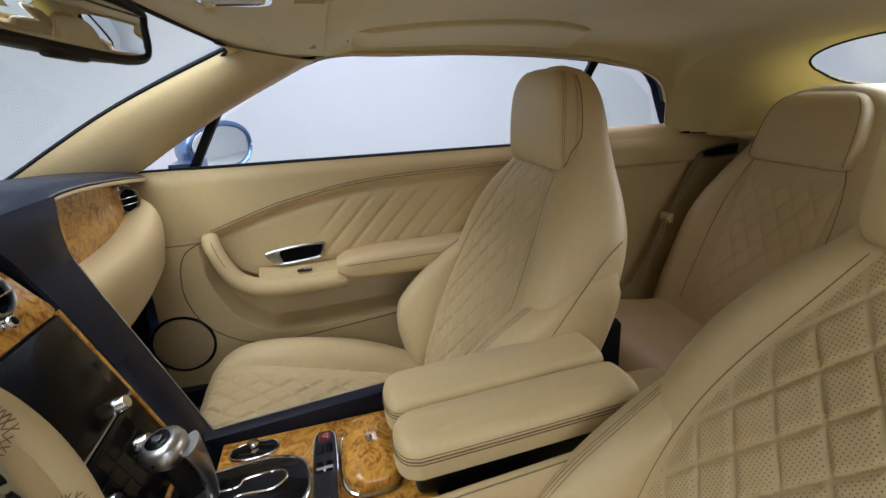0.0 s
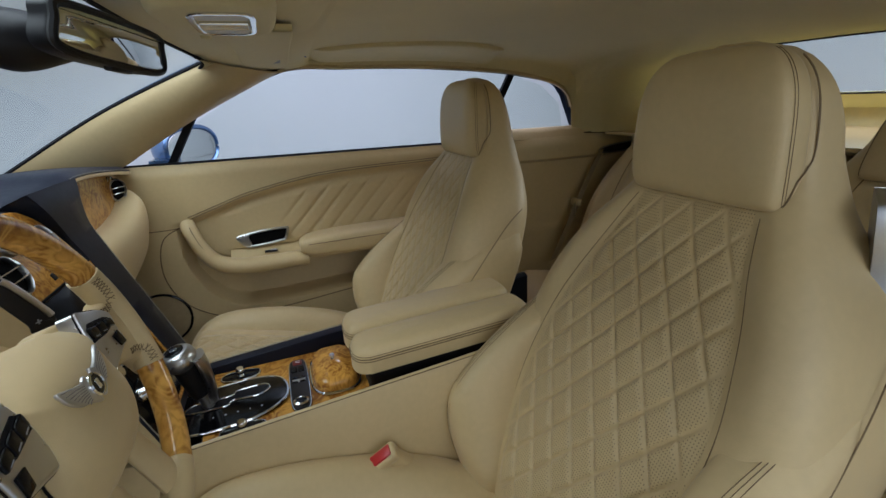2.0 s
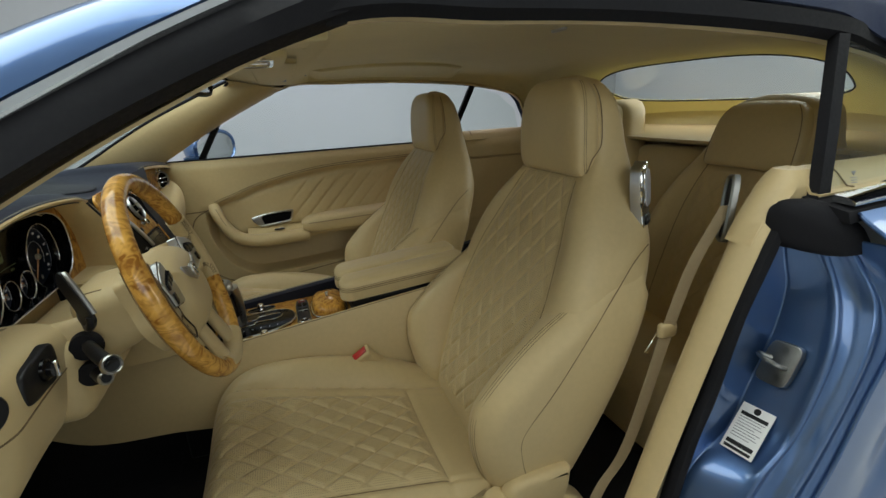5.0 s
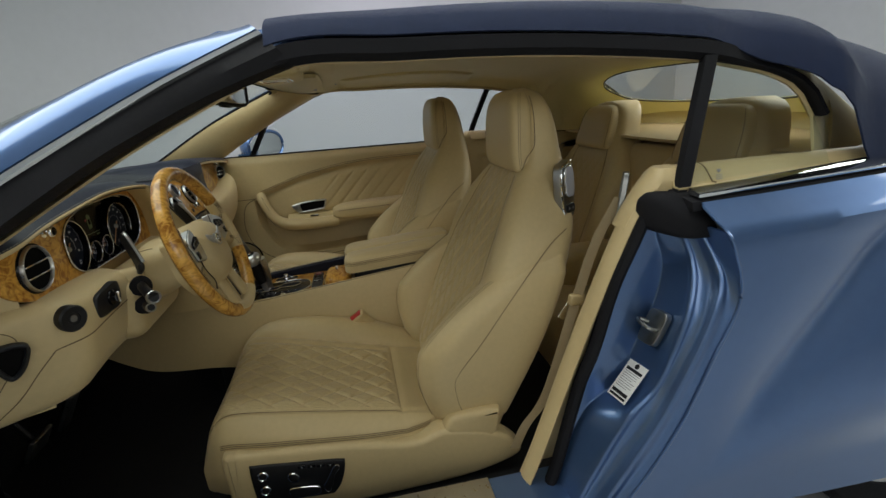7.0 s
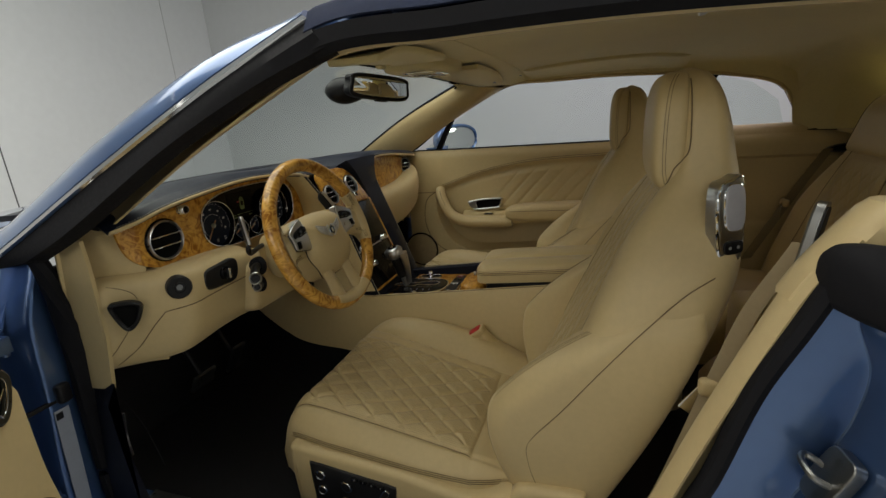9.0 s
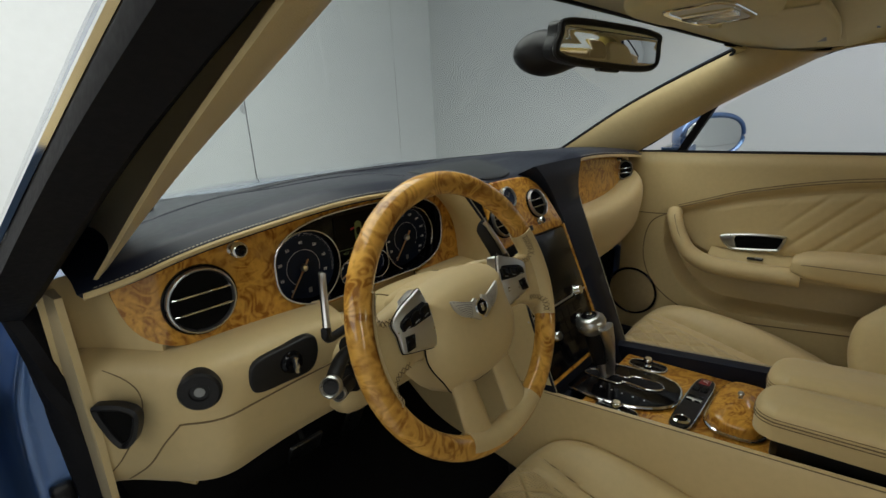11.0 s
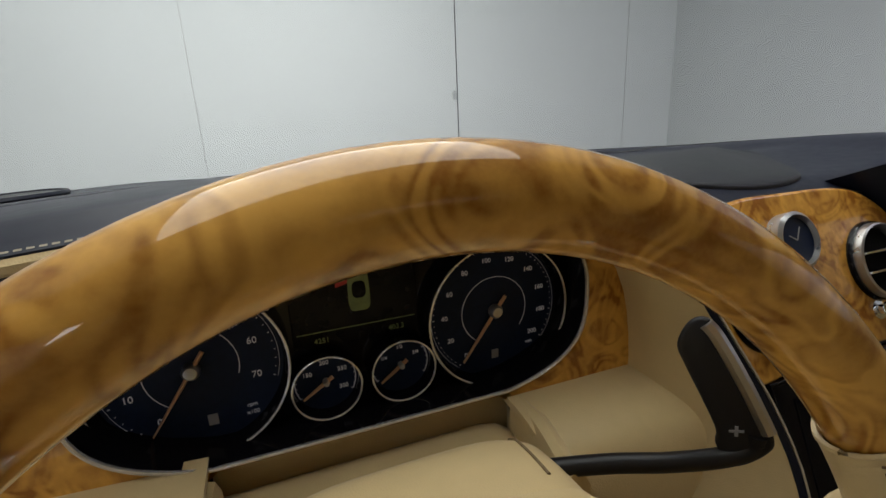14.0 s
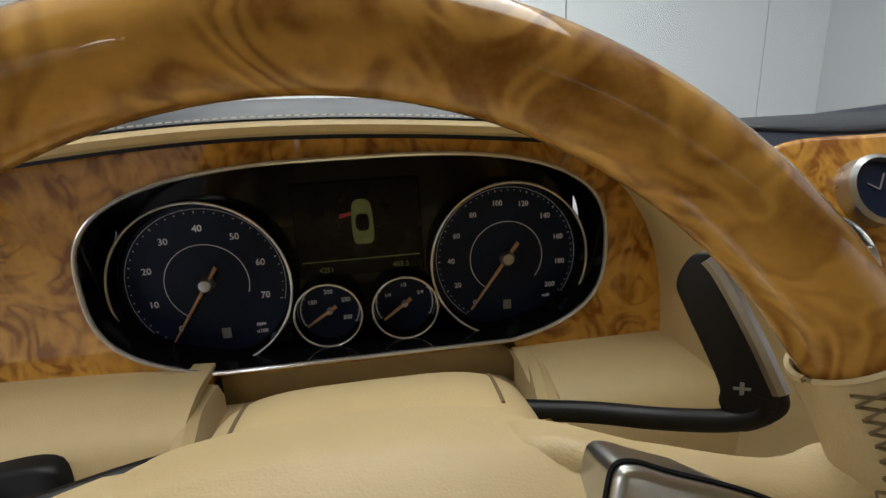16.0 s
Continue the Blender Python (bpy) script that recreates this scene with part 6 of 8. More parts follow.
k0 = min(range(120), key=lambda k: abs(hubo[k][0]) - hubo[k][1])
hubo = hubo[k0:] + hubo[:k0]
rows = [[(a, b, -0.060) for a, b in hubo]]
for i in range(15):
    s = 1 - (i / 15) ** 1.5
    edge = lambda a, b: -0.022 + 0.020 * smooth((abs(a) - 0.045) / 0.04) * smooth((0.055 - b) / 0.02)
    rows.append([(a * s, -0.018 + (b + 0.018) * s, lerp(0.022, edge(a, b), s ** 4.0)) for a, b in hubo])
part("hub_pad", loft(rows), LEATHER, wheel, "cream leather hub pad", local=True)
part("hub_seam", tube([Vector((a * 1.004, -0.018 + (b + 0.018) * 1.004, edge(a, b) - 0.002)) for a, b in hubo if b < 0.036], 0.0013, 6), RUBBER, wheel, "dark gap round the hub pad", local=True)
back_o = [(a * 0.99, b * 0.97) for a, b in hubo]
part("hub_back", plate(back_o, 0.04, 0.012, lambda a, b, c: Vector((a, b, c - 0.074)), 3), LEATHER, wheel, local=True)
sp_h = lambda a, b: min(0.008, -0.008 + 0.43 * (a - 0.09))
pod_h = lambda a: 0.0070 + 0.05 * (a - 0.09)
EMBLEM = mat("emblem_metal", (0.58, 0.57, 0.54), 0.34, 1.0, var=0.15, scale=60)
for sx in (-1, 1):
    so = [(p.x, p.y) for p in spline([(0.060, 0.050, 0), (0.110, 0.048, 0), (0.150, 0.0400, 0), (0.168, 0.0425, 0), (0.182, 0.038, 0), (0.184, 0.0, 0), (0.180, -0.050, 0), (0.170, -0.072, 0), (0.154, -0.044, 0), (0.115, -0.032, 0), (0.060, -0.040, 0)], 60, True)]
    part("spoke", plate(so, 0.026, 0.010, lambda a, b, c: Vector((sx * a, b, sp_h(a, b) + c - 0.027)), 4), LEATHER, wheel, "cream leather spoke", local=True)
    pod = [(p.x, p.y) for p in spline([(0.0835, 0.0555, 0), (0.0805, 0.048, 0), (0.0765, 0.033, 0), (0.0718, 0.0165, 0), (0.0722, 0.004, 0), (0.080, -0.018, 0), (0.0865, -0.022, 0), (0.106, -0.018, 0), (0.1330, -0.0120, 0), (0.1380, -0.0070, 0), (0.1385, 0.012, 0), (0.1422, 0.025, 0), (0.1385, 0.0335, 0), (0.1215, 0.0435, 0), (0.099, 0.0520, 0), (0.089, 0.0560, 0)], 96, True)]
    pd = part("switch_pod", plate(pod, 0.022, 0.003, lambda a, b, c: Vector((sx * a, b, pod_h(a) + c - 0.020))), SATIN, wheel, "satin silver switch pod", local=True)
    part("pod_gap", tube([Vector((sx * a, b, pod_h(a) - 0.0022)) for a, b in inset(pod, -0.0004)], 0.0009, 5, True), RUBBER, pd, local=True)
    keys = [(0.0866, 0.0399), (0.0808, 0.0353), (0.0772, 0.0186), (0.0852, 0.0176), (0.1103, 0.0146), (0.1309, 0.0163), (0.1332, 0.0221), (0.1304, 0.0275), (0.1213, 0.032), (0.1059, 0.036)]
    part("switch_well", plate(keys, 0.0008, 0.0003, lambda a, b, c: Vector((sx * a, b, pod_h(a) + 0.0018 + c)), 1), RUBBER, pd, local=True)
    for lo, hi in (((0.0788, 0.0198), (0.0965, 0.0360)), ((0.0980, 0.0180), (0.1135, 0.0325)), ((0.1150, 0.0175), (0.1315, 0.0275))):
        mx_, my_ = (lo[0] + hi[0]) / 2, (lo[1] + hi[1]) / 2 - 0.0005
        tl = -0.28
        kq = [(mx_ + a + 0.0, my_ + b + tl * a) for a, b in ellipse((hi[0] - lo[0]) / 2, 0.0073 - 0.0014 * (mx_ > 0.12), 28, 5)]
        part("switch", plate(kq, 0.003, 0.0012, lambda a, b, c: Vector((sx * a, b, pod_h(a) + 0.0020 + c))), GLOSS_BLACK, pd, local=True)
        part("switch_print", plate([(mx_ - 0.004, my_ - 0.0045), (mx_ + 0.004, my_ - 0.0067), (mx_ + 0.004, my_ - 0.0055), (mx_ - 0.004, my_ - 0.0033)], 0.0003, 0.0001, lambda a, b, c: Vector((sx * a, b, pod_h(a) + 0.0050 + c)), 1), GREY_PRINT, pd, local=True)
    part("switch", plate([(0.1295, 0.0080), (0.1140, 0.0070), (0.1185, -0.0095), (0.1325, -0.0105)], 0.003, 0.001, lambda a, b, c: Vector((sx * a, b, pod_h(a) + 0.0010 + c)), 2), GLOSS_BLACK, pd, local=True)
    lg = [[Vector((sx * lerp(0.042, 0.046, s) + w * lerp(0.020, 0.026, s), lerp(-0.075, -RR + 0.010, s), lerp(-0.012, 0.0, s) + h * 0.010)) for w, h in ((math.cos(q), math.sin(q)) for q in np.linspace(0, 2 * math.pi, 20, endpoint=False))] for s in np.linspace(0, 1, 10)]
    part("lower_spoke", loft(lg), LEATHER, wheel, "cream leather lower spoke", local=True)
    # baseball stitching on the grips
    zig = []
    for ctl, count in ((((0.124, 0.0420, 0.006), (0.138, 0.0375, 0.0075), (0.150, 0.0360, 0.0075), (0.1595, 0.0420, 0.0095), (0.1592, 0.0517, 0.0098), (0.1563, 0.0600, 0.0098), (0.1529, 0.0681, 0.0098)), 13), (((0.132, -0.030, 0.0075), (0.150, -0.034, 0.0075), (0.1605, -0.044, 0.0095), (0.1573, -0.0573, 0.0098)), 9)):
        line = spline(ctl, count + 1)
        for i in range(count):
            a, b = line[i], line[i + 1]
            t = (b - a).normalized()
            nrm = Vector((t.y, -t.x, 0.25)) * (0.0075 if ctl[0][1] > 0 else -0.0075)
            nrm.z = abs(nrm.z) + 0.0055 * smooth((math.hypot(a.x, a.y) - 0.157) / 0.006)
            up3 = lambda p: Vector((sx * p.x, p.y, p.z + 0.0006))
            zig.append(tube([up3(a), up3(b + nrm)], 0.00055, 4))
            zig.append(tube([up3(b), up3(a + nrm)], 0.00055, 4))
    tagged(part("cross_stitching", join(*zig), STITCH, wheel, "dark cross stitching", local=True), kind="stuff")
# plain winged emblem
em_z = lambda a, b: 0.0222 - 1.3 * a * a
for sx in (-1, 1):
    wg = [(p.x, p.y) for p in spline([(0.006, 0.016, 0), (0.016, 0.0150, 0), (0.030, 0.0190, 0), (0.049, 0.0262, 0), (0.0485, 0.018, 0), (0.044, 0.008, 0), (0.034, -0.001, 0), (0.022, -0.006, 0), (0.013, -0.011, 0), (0.004, -0.013, 0)], 64, True)]
    wing_mark = part("wing_mark", plate([(sx * a, b) for a, b in wg], 0.0032, 0.0014, lambda a, b, c: Vector((a, b, em_z(a, b) + c))), EMBLEM, wheel, local=True)
    for k in range(9):
        f = k / 8
        st, en = Vector((lerp(0.016, 0.020, f), lerp(0.013, -0.004, f), 0)), Vector((lerp(0.0475, 0.026, f), lerp(0.0235, -0.0055, f ** 0.8), 0))
        part("feather_line", tube([Vector((sx * p.x, p.y, em_z(p.x, p.y) + 0.0033)) for p in (st, st.lerp(en, 0.5) + Vector((0, 0.0007, 0)), en)], 0.00045, 4), GREY_PRINT, wing_mark, local=True)
part("round_mark", lathe([(0, 0), (0.0128, 0), (0.0128, 0.004), (0.0112, 0.0056), (0.0100, 0.0042), (0, 0.0042)], 36, Matrix.Translation((0, 0.002, 0.0222))), CHROME, wheel, local=True)
part("round_mark_centre", lathe([(0, 0), (0.0099, 0), (0.0099, 0.0048), (0, 0.0048)], 32, Matrix.Translation((0, 0.002, 0.0222))), GLOSS_BLACK, wheel, local=True)
part("mark_bar", rbox((0.0065, 0.0110, 0.0010), 0.0018, (0.0, 0.002, 0.0273), 2), CHROME, wheel, local=True)


# ---- centre console ----
console = thing("centre_console", (0.02, -0.25, 0.3), "centre console in burr wood and cream leather with a padded armrest", "console")
z_wood = lambda y: 0.566 - 0.03 * y
z_rail = lambda y: 0.594 - 0.11 * y if y < 0.06 else 0.5874 + 0.10 * (y - 0.06)
z_foot = curve((-0.8, 0.27), (-0.30, 0.30), (-0.014, 0.362), (0.15, 0.392), (0.30, 0.405), (0.37, 0.427), (0.48, 0.50), (0.56, 0.58))
part("driver_side_wall", loft([[(-0.150, y, z_foot(y)), (-0.136, y, z_rail(y) - 0.012), (-0.131, y, z_rail(y) - 0.002), (-0.124, y, z_rail(y)), (-0.116, y, z_rail(y) - 0.004), (-0.112, y, z_rail(y) - 0.03), (-0.112, y, z_foot(y))] for y in np.linspace(0.52, -0.80, 60)]), LEATHER, console, "cream leather console side")
part("passenger_side_wall", loft([[(0.205, y, 0.25), (0.190, y, z_rail(y) - 0.02), (0.186, y, z_rail(y) - 0.011), (0.178, y, z_rail(y) - 0.009), (0.163, y, z_rail(y) - 0.014), (0.160, y, 0.55), (0.160, y, 0.25)] for y in np.linspace(0.30, -0.80, 46)]), NAVY, console, "navy leather console side")
part("stitching", tube([(0.184, y, z_rail(y) - 0.008) for y in np.linspace(0.0, -0.5, 40)], 0.0012, 4), PALE_STITCH, console)
part("stitching", tube([(-0.131, y, z_rail(y) - 0.001) for y in np.linspace(0.05, -0.6, 40)], 0.0012, 4), STITCH, console)
part("core", rbox((0.28, 0.95, 0.25), 0.01, (0.02, -0.32, 0.405)), BLACK, console)
part("front_well", rbox((0.27, 0.20, 0.06), 0.01, (0.02, 0.12, 0.535)), NAVY, console)
wo = [(-0.111, -0.345), (-0.111, -0.005), (0.158, -0.005), (0.158, -0.345)]
part("wood_deck", plate(wo, 0.035, 0.002, lambda a, b, c: (a, b, z_wood(b) - 0.035 + c)), WOOD, console, "glossy burr wood deck")
on_c = lambda a, b, c: (a, b, z_wood(b) + c)


def oval(cx, cy, rx, ry, e=3.0, n=48):
    return ellipse(rx, ry, n, e, cx, cy)


gate = [(p.x, p.y) for p in spline([(-0.045, 0.050, 0), (-0.062, 0.010, 0), (-0.055, -0.090, 0), (-0.010, -0.152, 0), (0.060, -0.148, 0), (0.088, -0.095, 0), (0.080, 0.0, 0), (0.060, 0.050, 0)], 60, True)]
gp = part("gear_plate", plate(gate, 0.008, 0.003, on_c), GLOSS_BLACK, console, "gloss black gear selector plate")
part("gear_plate_rim", tube([on_c(a, b, 0.006) for a, b in inset(gate, -0.001)], 0.0028, 6, True), CHROME, console, "chrome rim")
slot = [(p.x, p.y) for p in spline([(0.006, 0.030, 0), (0.004, -0.040, 0), (0.018, -0.052, 0), (0.016, -0.100, 0), (0.032, -0.122, 0), (0.052, -0.112, 0), (0.050, -0.060, 0), (0.036, -0.046, 0), (0.032, 0.020, 0)], 60, True)]
part("gear_slot", plate(slot, 0.0016, 0.0005, lambda a, b, c: on_c(a, b, 0.0078 + c)), RUBBER, gp)
part("slot_rim", tube([on_c(a, b, 0.0095) for a, b in slot], 0.0016, 6, True), CHROME, gp)
for k in range(5):
    part("position_dot", rbox((0.003, 0.003, 0.001), 0.0003, on_c(-0.024, -0.02 - 0.022 * k, 0.0085), 1), PRINT, gp)
# selector
sel = thing("gear_selector", (0.015, 0.0, 0.57), "gear lever with a silver knob and black leather grip", "gear lever")
stem = spline([(0.020, -0.010, 0.575), (0.016, 0.0, 0.61), (0.008, 0.010, 0.66), (0.003, 0.016, 0.695)], 20)
part("stem", tube(stem[:8], 0.011, 12), SATIN, sel)
part("grip", tube(stem[6:], lambda s: lerp(0.017, 0.025, s), 16, flat=0.85), BLACK, sel, "black leather grip")
km = Matrix.Translation((0.002, 0.017, 0.690)) @ pose(0, 0, 0, -14, -8, 0)
part("knob", lathe([(0, -0.012), (0.020, -0.012), (0.029, -0.002), (0.0315, 0.010), (0.029, 0.020), (0.022, 0.026), (0.019, 0.0265), (0, 0.0265)], 40, km), SATIN, sel, "satin silver knob")
part("front_plate", loft([[(x + w * math.cos(q), y - 0.006 + 0.010 * math.sin(q), z) for q in np.linspace(0, 2 * math.pi, 20, endpoint=False)] for x, y, z, w in ((0.003, -0.006, 0.698, 0.027), (0.006, -0.011, 0.675, 0.021), (0.011, -0.014, 0.645, 0.014), (0.017, -0.014, 0.612, 0.010), (0.020, -0.012, 0.585, 0.009))]), SATIN, sel, "bright front of the lever")
part("knob_badge", lathe([(0, 0.026), (0.0165, 0.026), (0.0165, 0.0285), (0.0145, 0.0295), (0, 0.0295)], 32, km), GLOSS_BLACK, sel)
part("badge_mark", rbox((0.010, 0.012, 0.001), 0.0004, (0, 0, 0.0298), 1, km), CHROME, sel)
# small switch ovals
for cx, cy, rot in ((0.122, -0.062, 0), (-0.078, -0.075, 0)):
    ov = part("switch_oval", plate(oval(cx, cy, 0.020, 0.040, 2.6), 0.004, 0.0015, on_c), GLOSS_BLACK, console, "oval black switch recess")
    part("oval_rim", tube([on_c(a, b, 0.003) for a, b in oval(cx, cy, 0.020, 0.040, 2.6)], 0.0018, 6, True), CHROME, ov)
    part("toggle", lathe([(0, 0), (0.009, 0), (0.007, 0.006), (0.0095, 0.010), (0.0095, 0.016), (0.007, 0.019), (0, 0.019)], 24, Matrix.Translation(on_c(cx, cy, 0.003))), CHROME, ov)
# cross strip of buttons
sp = part("button_strip", plate(oval(0.027, -0.182, 0.096, 0.0185, 5), 0.010, 0.003, on_c), BLACK, console, "black strip of switches with a red hazard button")
part("strip_rim", tube([on_c(a, b, 0.006) for a, b in oval(0.027, -0.182, 0.0965, 0.019, 5)], 0.0016, 6, True), CHROME, sp)
part("hazard_button", rbox((0.020, 0.020, 0.005), 0.003, on_c(0.106, -0.182, 0.010), 2), DARK_RED, sp, "dark red hazard button")
tri_h = ((0.101, -0.187), (0.111, -0.187), (0.106, -0.178))
part("hazard_mark", tube([on_c(a, b, 0.0128) for a, b in tri_h], 0.0006, 4, True), PRINT, sp)
for k in range(4):
    part("button", rbox((0.022, 0.012, 0.005), 0.0015, on_c(0.076 - 0.026 * (k // 2) * 1.6, -0.174 - 0.015 * (k % 2), 0.010), 1), GLOSS_BLACK, sp)
part("roller", tube([on_c(0.030, -0.195, 0.007), on_c(0.030, -0.169, 0.007)], 0.0065, 16), SATIN, sp)
part("start_button", lathe([(0, 0), (0.015, 0), (0.015, 0.004), (0.011, 0.006), (0.010, 0.004), (0, 0.004)], 28, Matrix.Translation(on_c(-0.048, -0.182, 0.009))), CHROME, sp, "chrome-ringed starter button")
part("start_face", lathe([(0, 0.0035), (0.0098, 0.0035), (0.0098, 0.005), (0, 0.005)], 24, Matrix.Translation(on_c(-0.048, -0.182, 0.009))), GLOSS_BLACK, sp)
# wooden ashtray lid
box = part("cover_lid", plate(oval(0.044, -0.258, 0.080, 0.047, 3.2, 64), 0.028, 0.016, lambda a, b, c: on_c(a, b, c + 0.002), 6, 0.010), WOOD, console, "domed burr wood lid")
part("lid_rim", tube([on_c(a, b, 0.004) for a, b in oval(0.044, -0.258, 0.083, 0.050, 3.2, 64)], 0.0035, 8, True), CHROME, console, "chrome lid rim")
part("lid_knob", lathe([(0, 0), (0.004, 0), (0.003, 0.006), (0.0055, 0.010), (0.004, 0.014), (0, 0.0145)], 18, Matrix.Translation(on_c(0.036, -0.255, 0.038))), SATIN, box)
# split armrest
for cx, hw in ((-0.041, 0.050), (0.065, 0.055)):
    lid_o = [(p.x, p.y) for p in spline([(cx - hw, -0.60, 0), (cx - hw, -0.36, 0), (cx - hw + 0.004, -0.310, 0), (cx - hw + 0.028, -0.290, 0), (cx + hw - 0.028, -0.290, 0), (cx + hw - 0.004, -0.310, 0), (cx + hw, -0.36, 0), (cx + hw, -0.60, 0), (cx + hw - 0.004, -0.655, 0), (cx + hw - 0.025, -0.672, 0), (cx - hw + 0.025, -0.672, 0), (cx - hw + 0.004, -0.655, 0)], 110, True)]
    to_a = lambda a, b, c: (a, b, 0.631 + c + 0.07 * (-0.29 - b))
    ar = part("armrest_lid", plate(lid_o, 0.054, 0.022, to_a, 7, 0.004), LEATHER, console, "padded cream leather armrest lid")
    for hz, ins in ((0.026, -0.0008), (0.036, 0.0005)):
        part("stitching", tube([to_a(a, b, hz) for a, b in inset(lid_o, ins)], 0.0008, 5, True), STITCH, ar)
    part("seam", tube([to_a(a, b, 0.031) for a, b in inset(lid_o, -0.0003)], 0.0011, 5, True), STITCH, ar)
# block coloured black to read as the shaded gap under the lids
part("armrest_bin", rbox((0.16, 0.34, 0.06), 0.012, (0.015, -0.485, 0.605)), BLACK, console, "armrest base, black to read as the shaded gap")
part("rear_console", rbox((0.28, 0.36, 0.30), 0.03, (0.0, -0.70, 0.43)), LEATHER, console)

# ---- driver's seat belt buckle ----
bk = thing("belt_buckle", (-0.16, -0.33, 0.36), "cream seat belt buckle with a red button", "belt buckle")
bm_ = Matrix.Translation((-0.170, -0.345, 0.468)) @ pose(0, 0, 0, -38, -14, 0)
part("sleeve", rbox((0.034, 0.056, 0.15), 0.012, (0, 0, -0.02), 3, bm_), LEATHER, bk)
part("cap", rbox((0.036, 0.058, 0.02), 0.007, (0, 0, 0.056), 3, bm_), LEATHER, bk)
part("button", rbox((0.022, 0.044, 0.008), 0.002, (0, 0, 0.065), 2, bm_), RED, bk, "red release button")


# ---- doors ----
e_front = curve((0.33, -0.648), (0.41, -0.68), (0.60, -0.748), (0.737, -0.799), (0.90, -0.866), (0.94, -0.888), (1.0, -0.93))


def car_door(side, m, label, glass_up):
    """A door in the place where it shuts, then moved by m. side: 1 passenger's, -1 driver's."""
    door = thing("car_door", m @ Matrix.Translation((side * 0.80, 0.40, 0.40)), label, "car door", "doors")
    P = lambda x, y, z: m @ Vector((side * x, y, z))
    back = lambda z: e_front(z) - 0.005
    zp_lo = curve((-0.62, 0.508), (-0.436, 0.500), (-0.12, 0.484), (-0.02, 0.492), (0.06, 0.545), (0.105, 0.62), (0.128, 0.70))
    arm_z = curve((-0.7, 0.665), (-0.3, 0.655), (-0.05, 0.650), (0.03, 0.675), (0.07, 0.72), (0.10, 0.76))

    def face(u, v):
        z = lerp(0.345, 0.978, v)
        y = lerp(0.27 if side > 0 else 0.288 + 0.018 * smooth((0.79 - z) / 0.05), back(z), u)
        x = 0.757 - 0.020 * smooth((0.62 - z) / 0.22) + 0.012 * smooth((z - 0.93) / 0.05) ** 2
        up = curve((-0.85, 0.915), (-0.727, 0.911), (-0.348, 0.896), (-0.108, 0.853), (0.02, 0.812), (0.096, 0.786))(y)
        x -= 0.016 * smooth((z - up + 0.006) / 0.02) * smooth((0.16 - y) / 0.1)
        if y < 0.125:
            lo = zp_lo(y)
            d = min((z - lo) / 0.022, (arm_z(y) + 0.012 - z) / 0.025, (0.128 - y) / 0.030)
            x += 0.080 * smooth(d)
        return P(x, y, z)

    skin = (lambda u, v: face(u, v)) if side > 0 else (lambda u, v: face(1 - u, v))
    part("door_panel", sheet(skin, 220, 150, 0.004), LEATHER, door, "cream leather door panel")
    # fluted insert under the waist roll
    ups = curve((-0.85, 0.905), (-0.727, 0.901), (-0.348, 0.886), (-0.108, 0.842), (0.02, 0.800))

    def insert(u, v):
        y = lerp(-0.005, back(0.82) + 0.005, u)
        z = lerp(0.690, ups(y) - 0.004, v)
        edge = min(1, u * 20, (1 - u) * 20, v * 10, (1 - v) * 10)
        a = y + 0.95 * (z - 0.7)
        d = abs(a / 0.066 - round(a / 0.066)) * 0.066
        h = 0.0055 * (1 - math.exp(-(d / 0.007) ** 1.5)) * smooth((-0.16 - y) / 0.12)
        return P(0.7515 - edge * (0.002 + h), y, z)
    part("fluted_insert", sheet(insert if side > 0 else (lambda u, v: insert(1 - u, v)), 180, 40, 0.004), LEATHER, door, "leather insert with slanted flutes")
    for o in (0.0, 0.0075):
        part("stitching", tube([P(0.7405 - 0.0005, y, curve((-0.85, 0.915), (-0.727, 0.911), (-0.348, 0.896), (-0.108, 0.853), (0.02, 0.812), (0.096, 0.786))(y) + 0.016 + o) for y in np.linspace(0.085, -0.80, 60)], 0.0011, 4), STITCH, door)
    # grab handle
    gr = spline([(0.728, 0.088, 0.797), (0.700, 0.078, 0.775), (0.690, 0.056, 0.722), (0.688, 0.022, 0.674), (0.690, -0.04, 0.648), (0.698, -0.14, 0.642), (0.704, -0.26, 0.644)], 44)
    part("grab_handle", tube([P(*p) for p in gr], lambda s: lerp(0.019, 0.027, smooth(s * 1.4)), 14, flat=1.15), LEATHER, door, "cream leather pull handle")
    part("stitching", tube([P(p.x - 0.022, p.y - 0.006, p.z + 0.006) for p in gr[4:]], 0.0011, 4), STITCH, door)
    shelf = [[P(0.758, y, lerp(0.690, 0.680, 0)), P(0.72, y, 0.672), P(0.700, y, 0.655), P(0.705, y, 0.635), P(0.758, y, 0.632)] for y in np.linspace(-0.02, -0.76, 24)]
    part("shelf", loft(shelf), LEATHER, door)
    # armrest
    rings = []
    for i in range(22):
        s = i / 21
        y = lerp(-0.238, -0.76, s)
        k = (1 - (1 - s) ** 8) ** 0.5 if s < 0.5 else 1
        ww, hh = 0.062 * lerp(0.6, 1, k), 0.040 * lerp(0.45, 1, k)
        rings.append([P(0.700 + ww * math.copysign(abs(math.cos(q)) ** 0.5, math.cos(q)), y, lerp(0.687, 0.698, s) + hh * math.copysign(abs(math.sin(q)) ** 0.6, math.sin(q))) for q in (2 * math.pi * j / 36 for j in range(36))])
    arm = part("armrest", loft(rings), LEATHER, door, "padded cream leather armrest")
    part("stitching", tube([P(0.6385, y, lerp(0.687, 0.698, (y + 0.238) / -0.522) + 0.014) for y in np.linspace(-0.262, -0.74, 30)], 0.0011, 4), STITCH, arm)
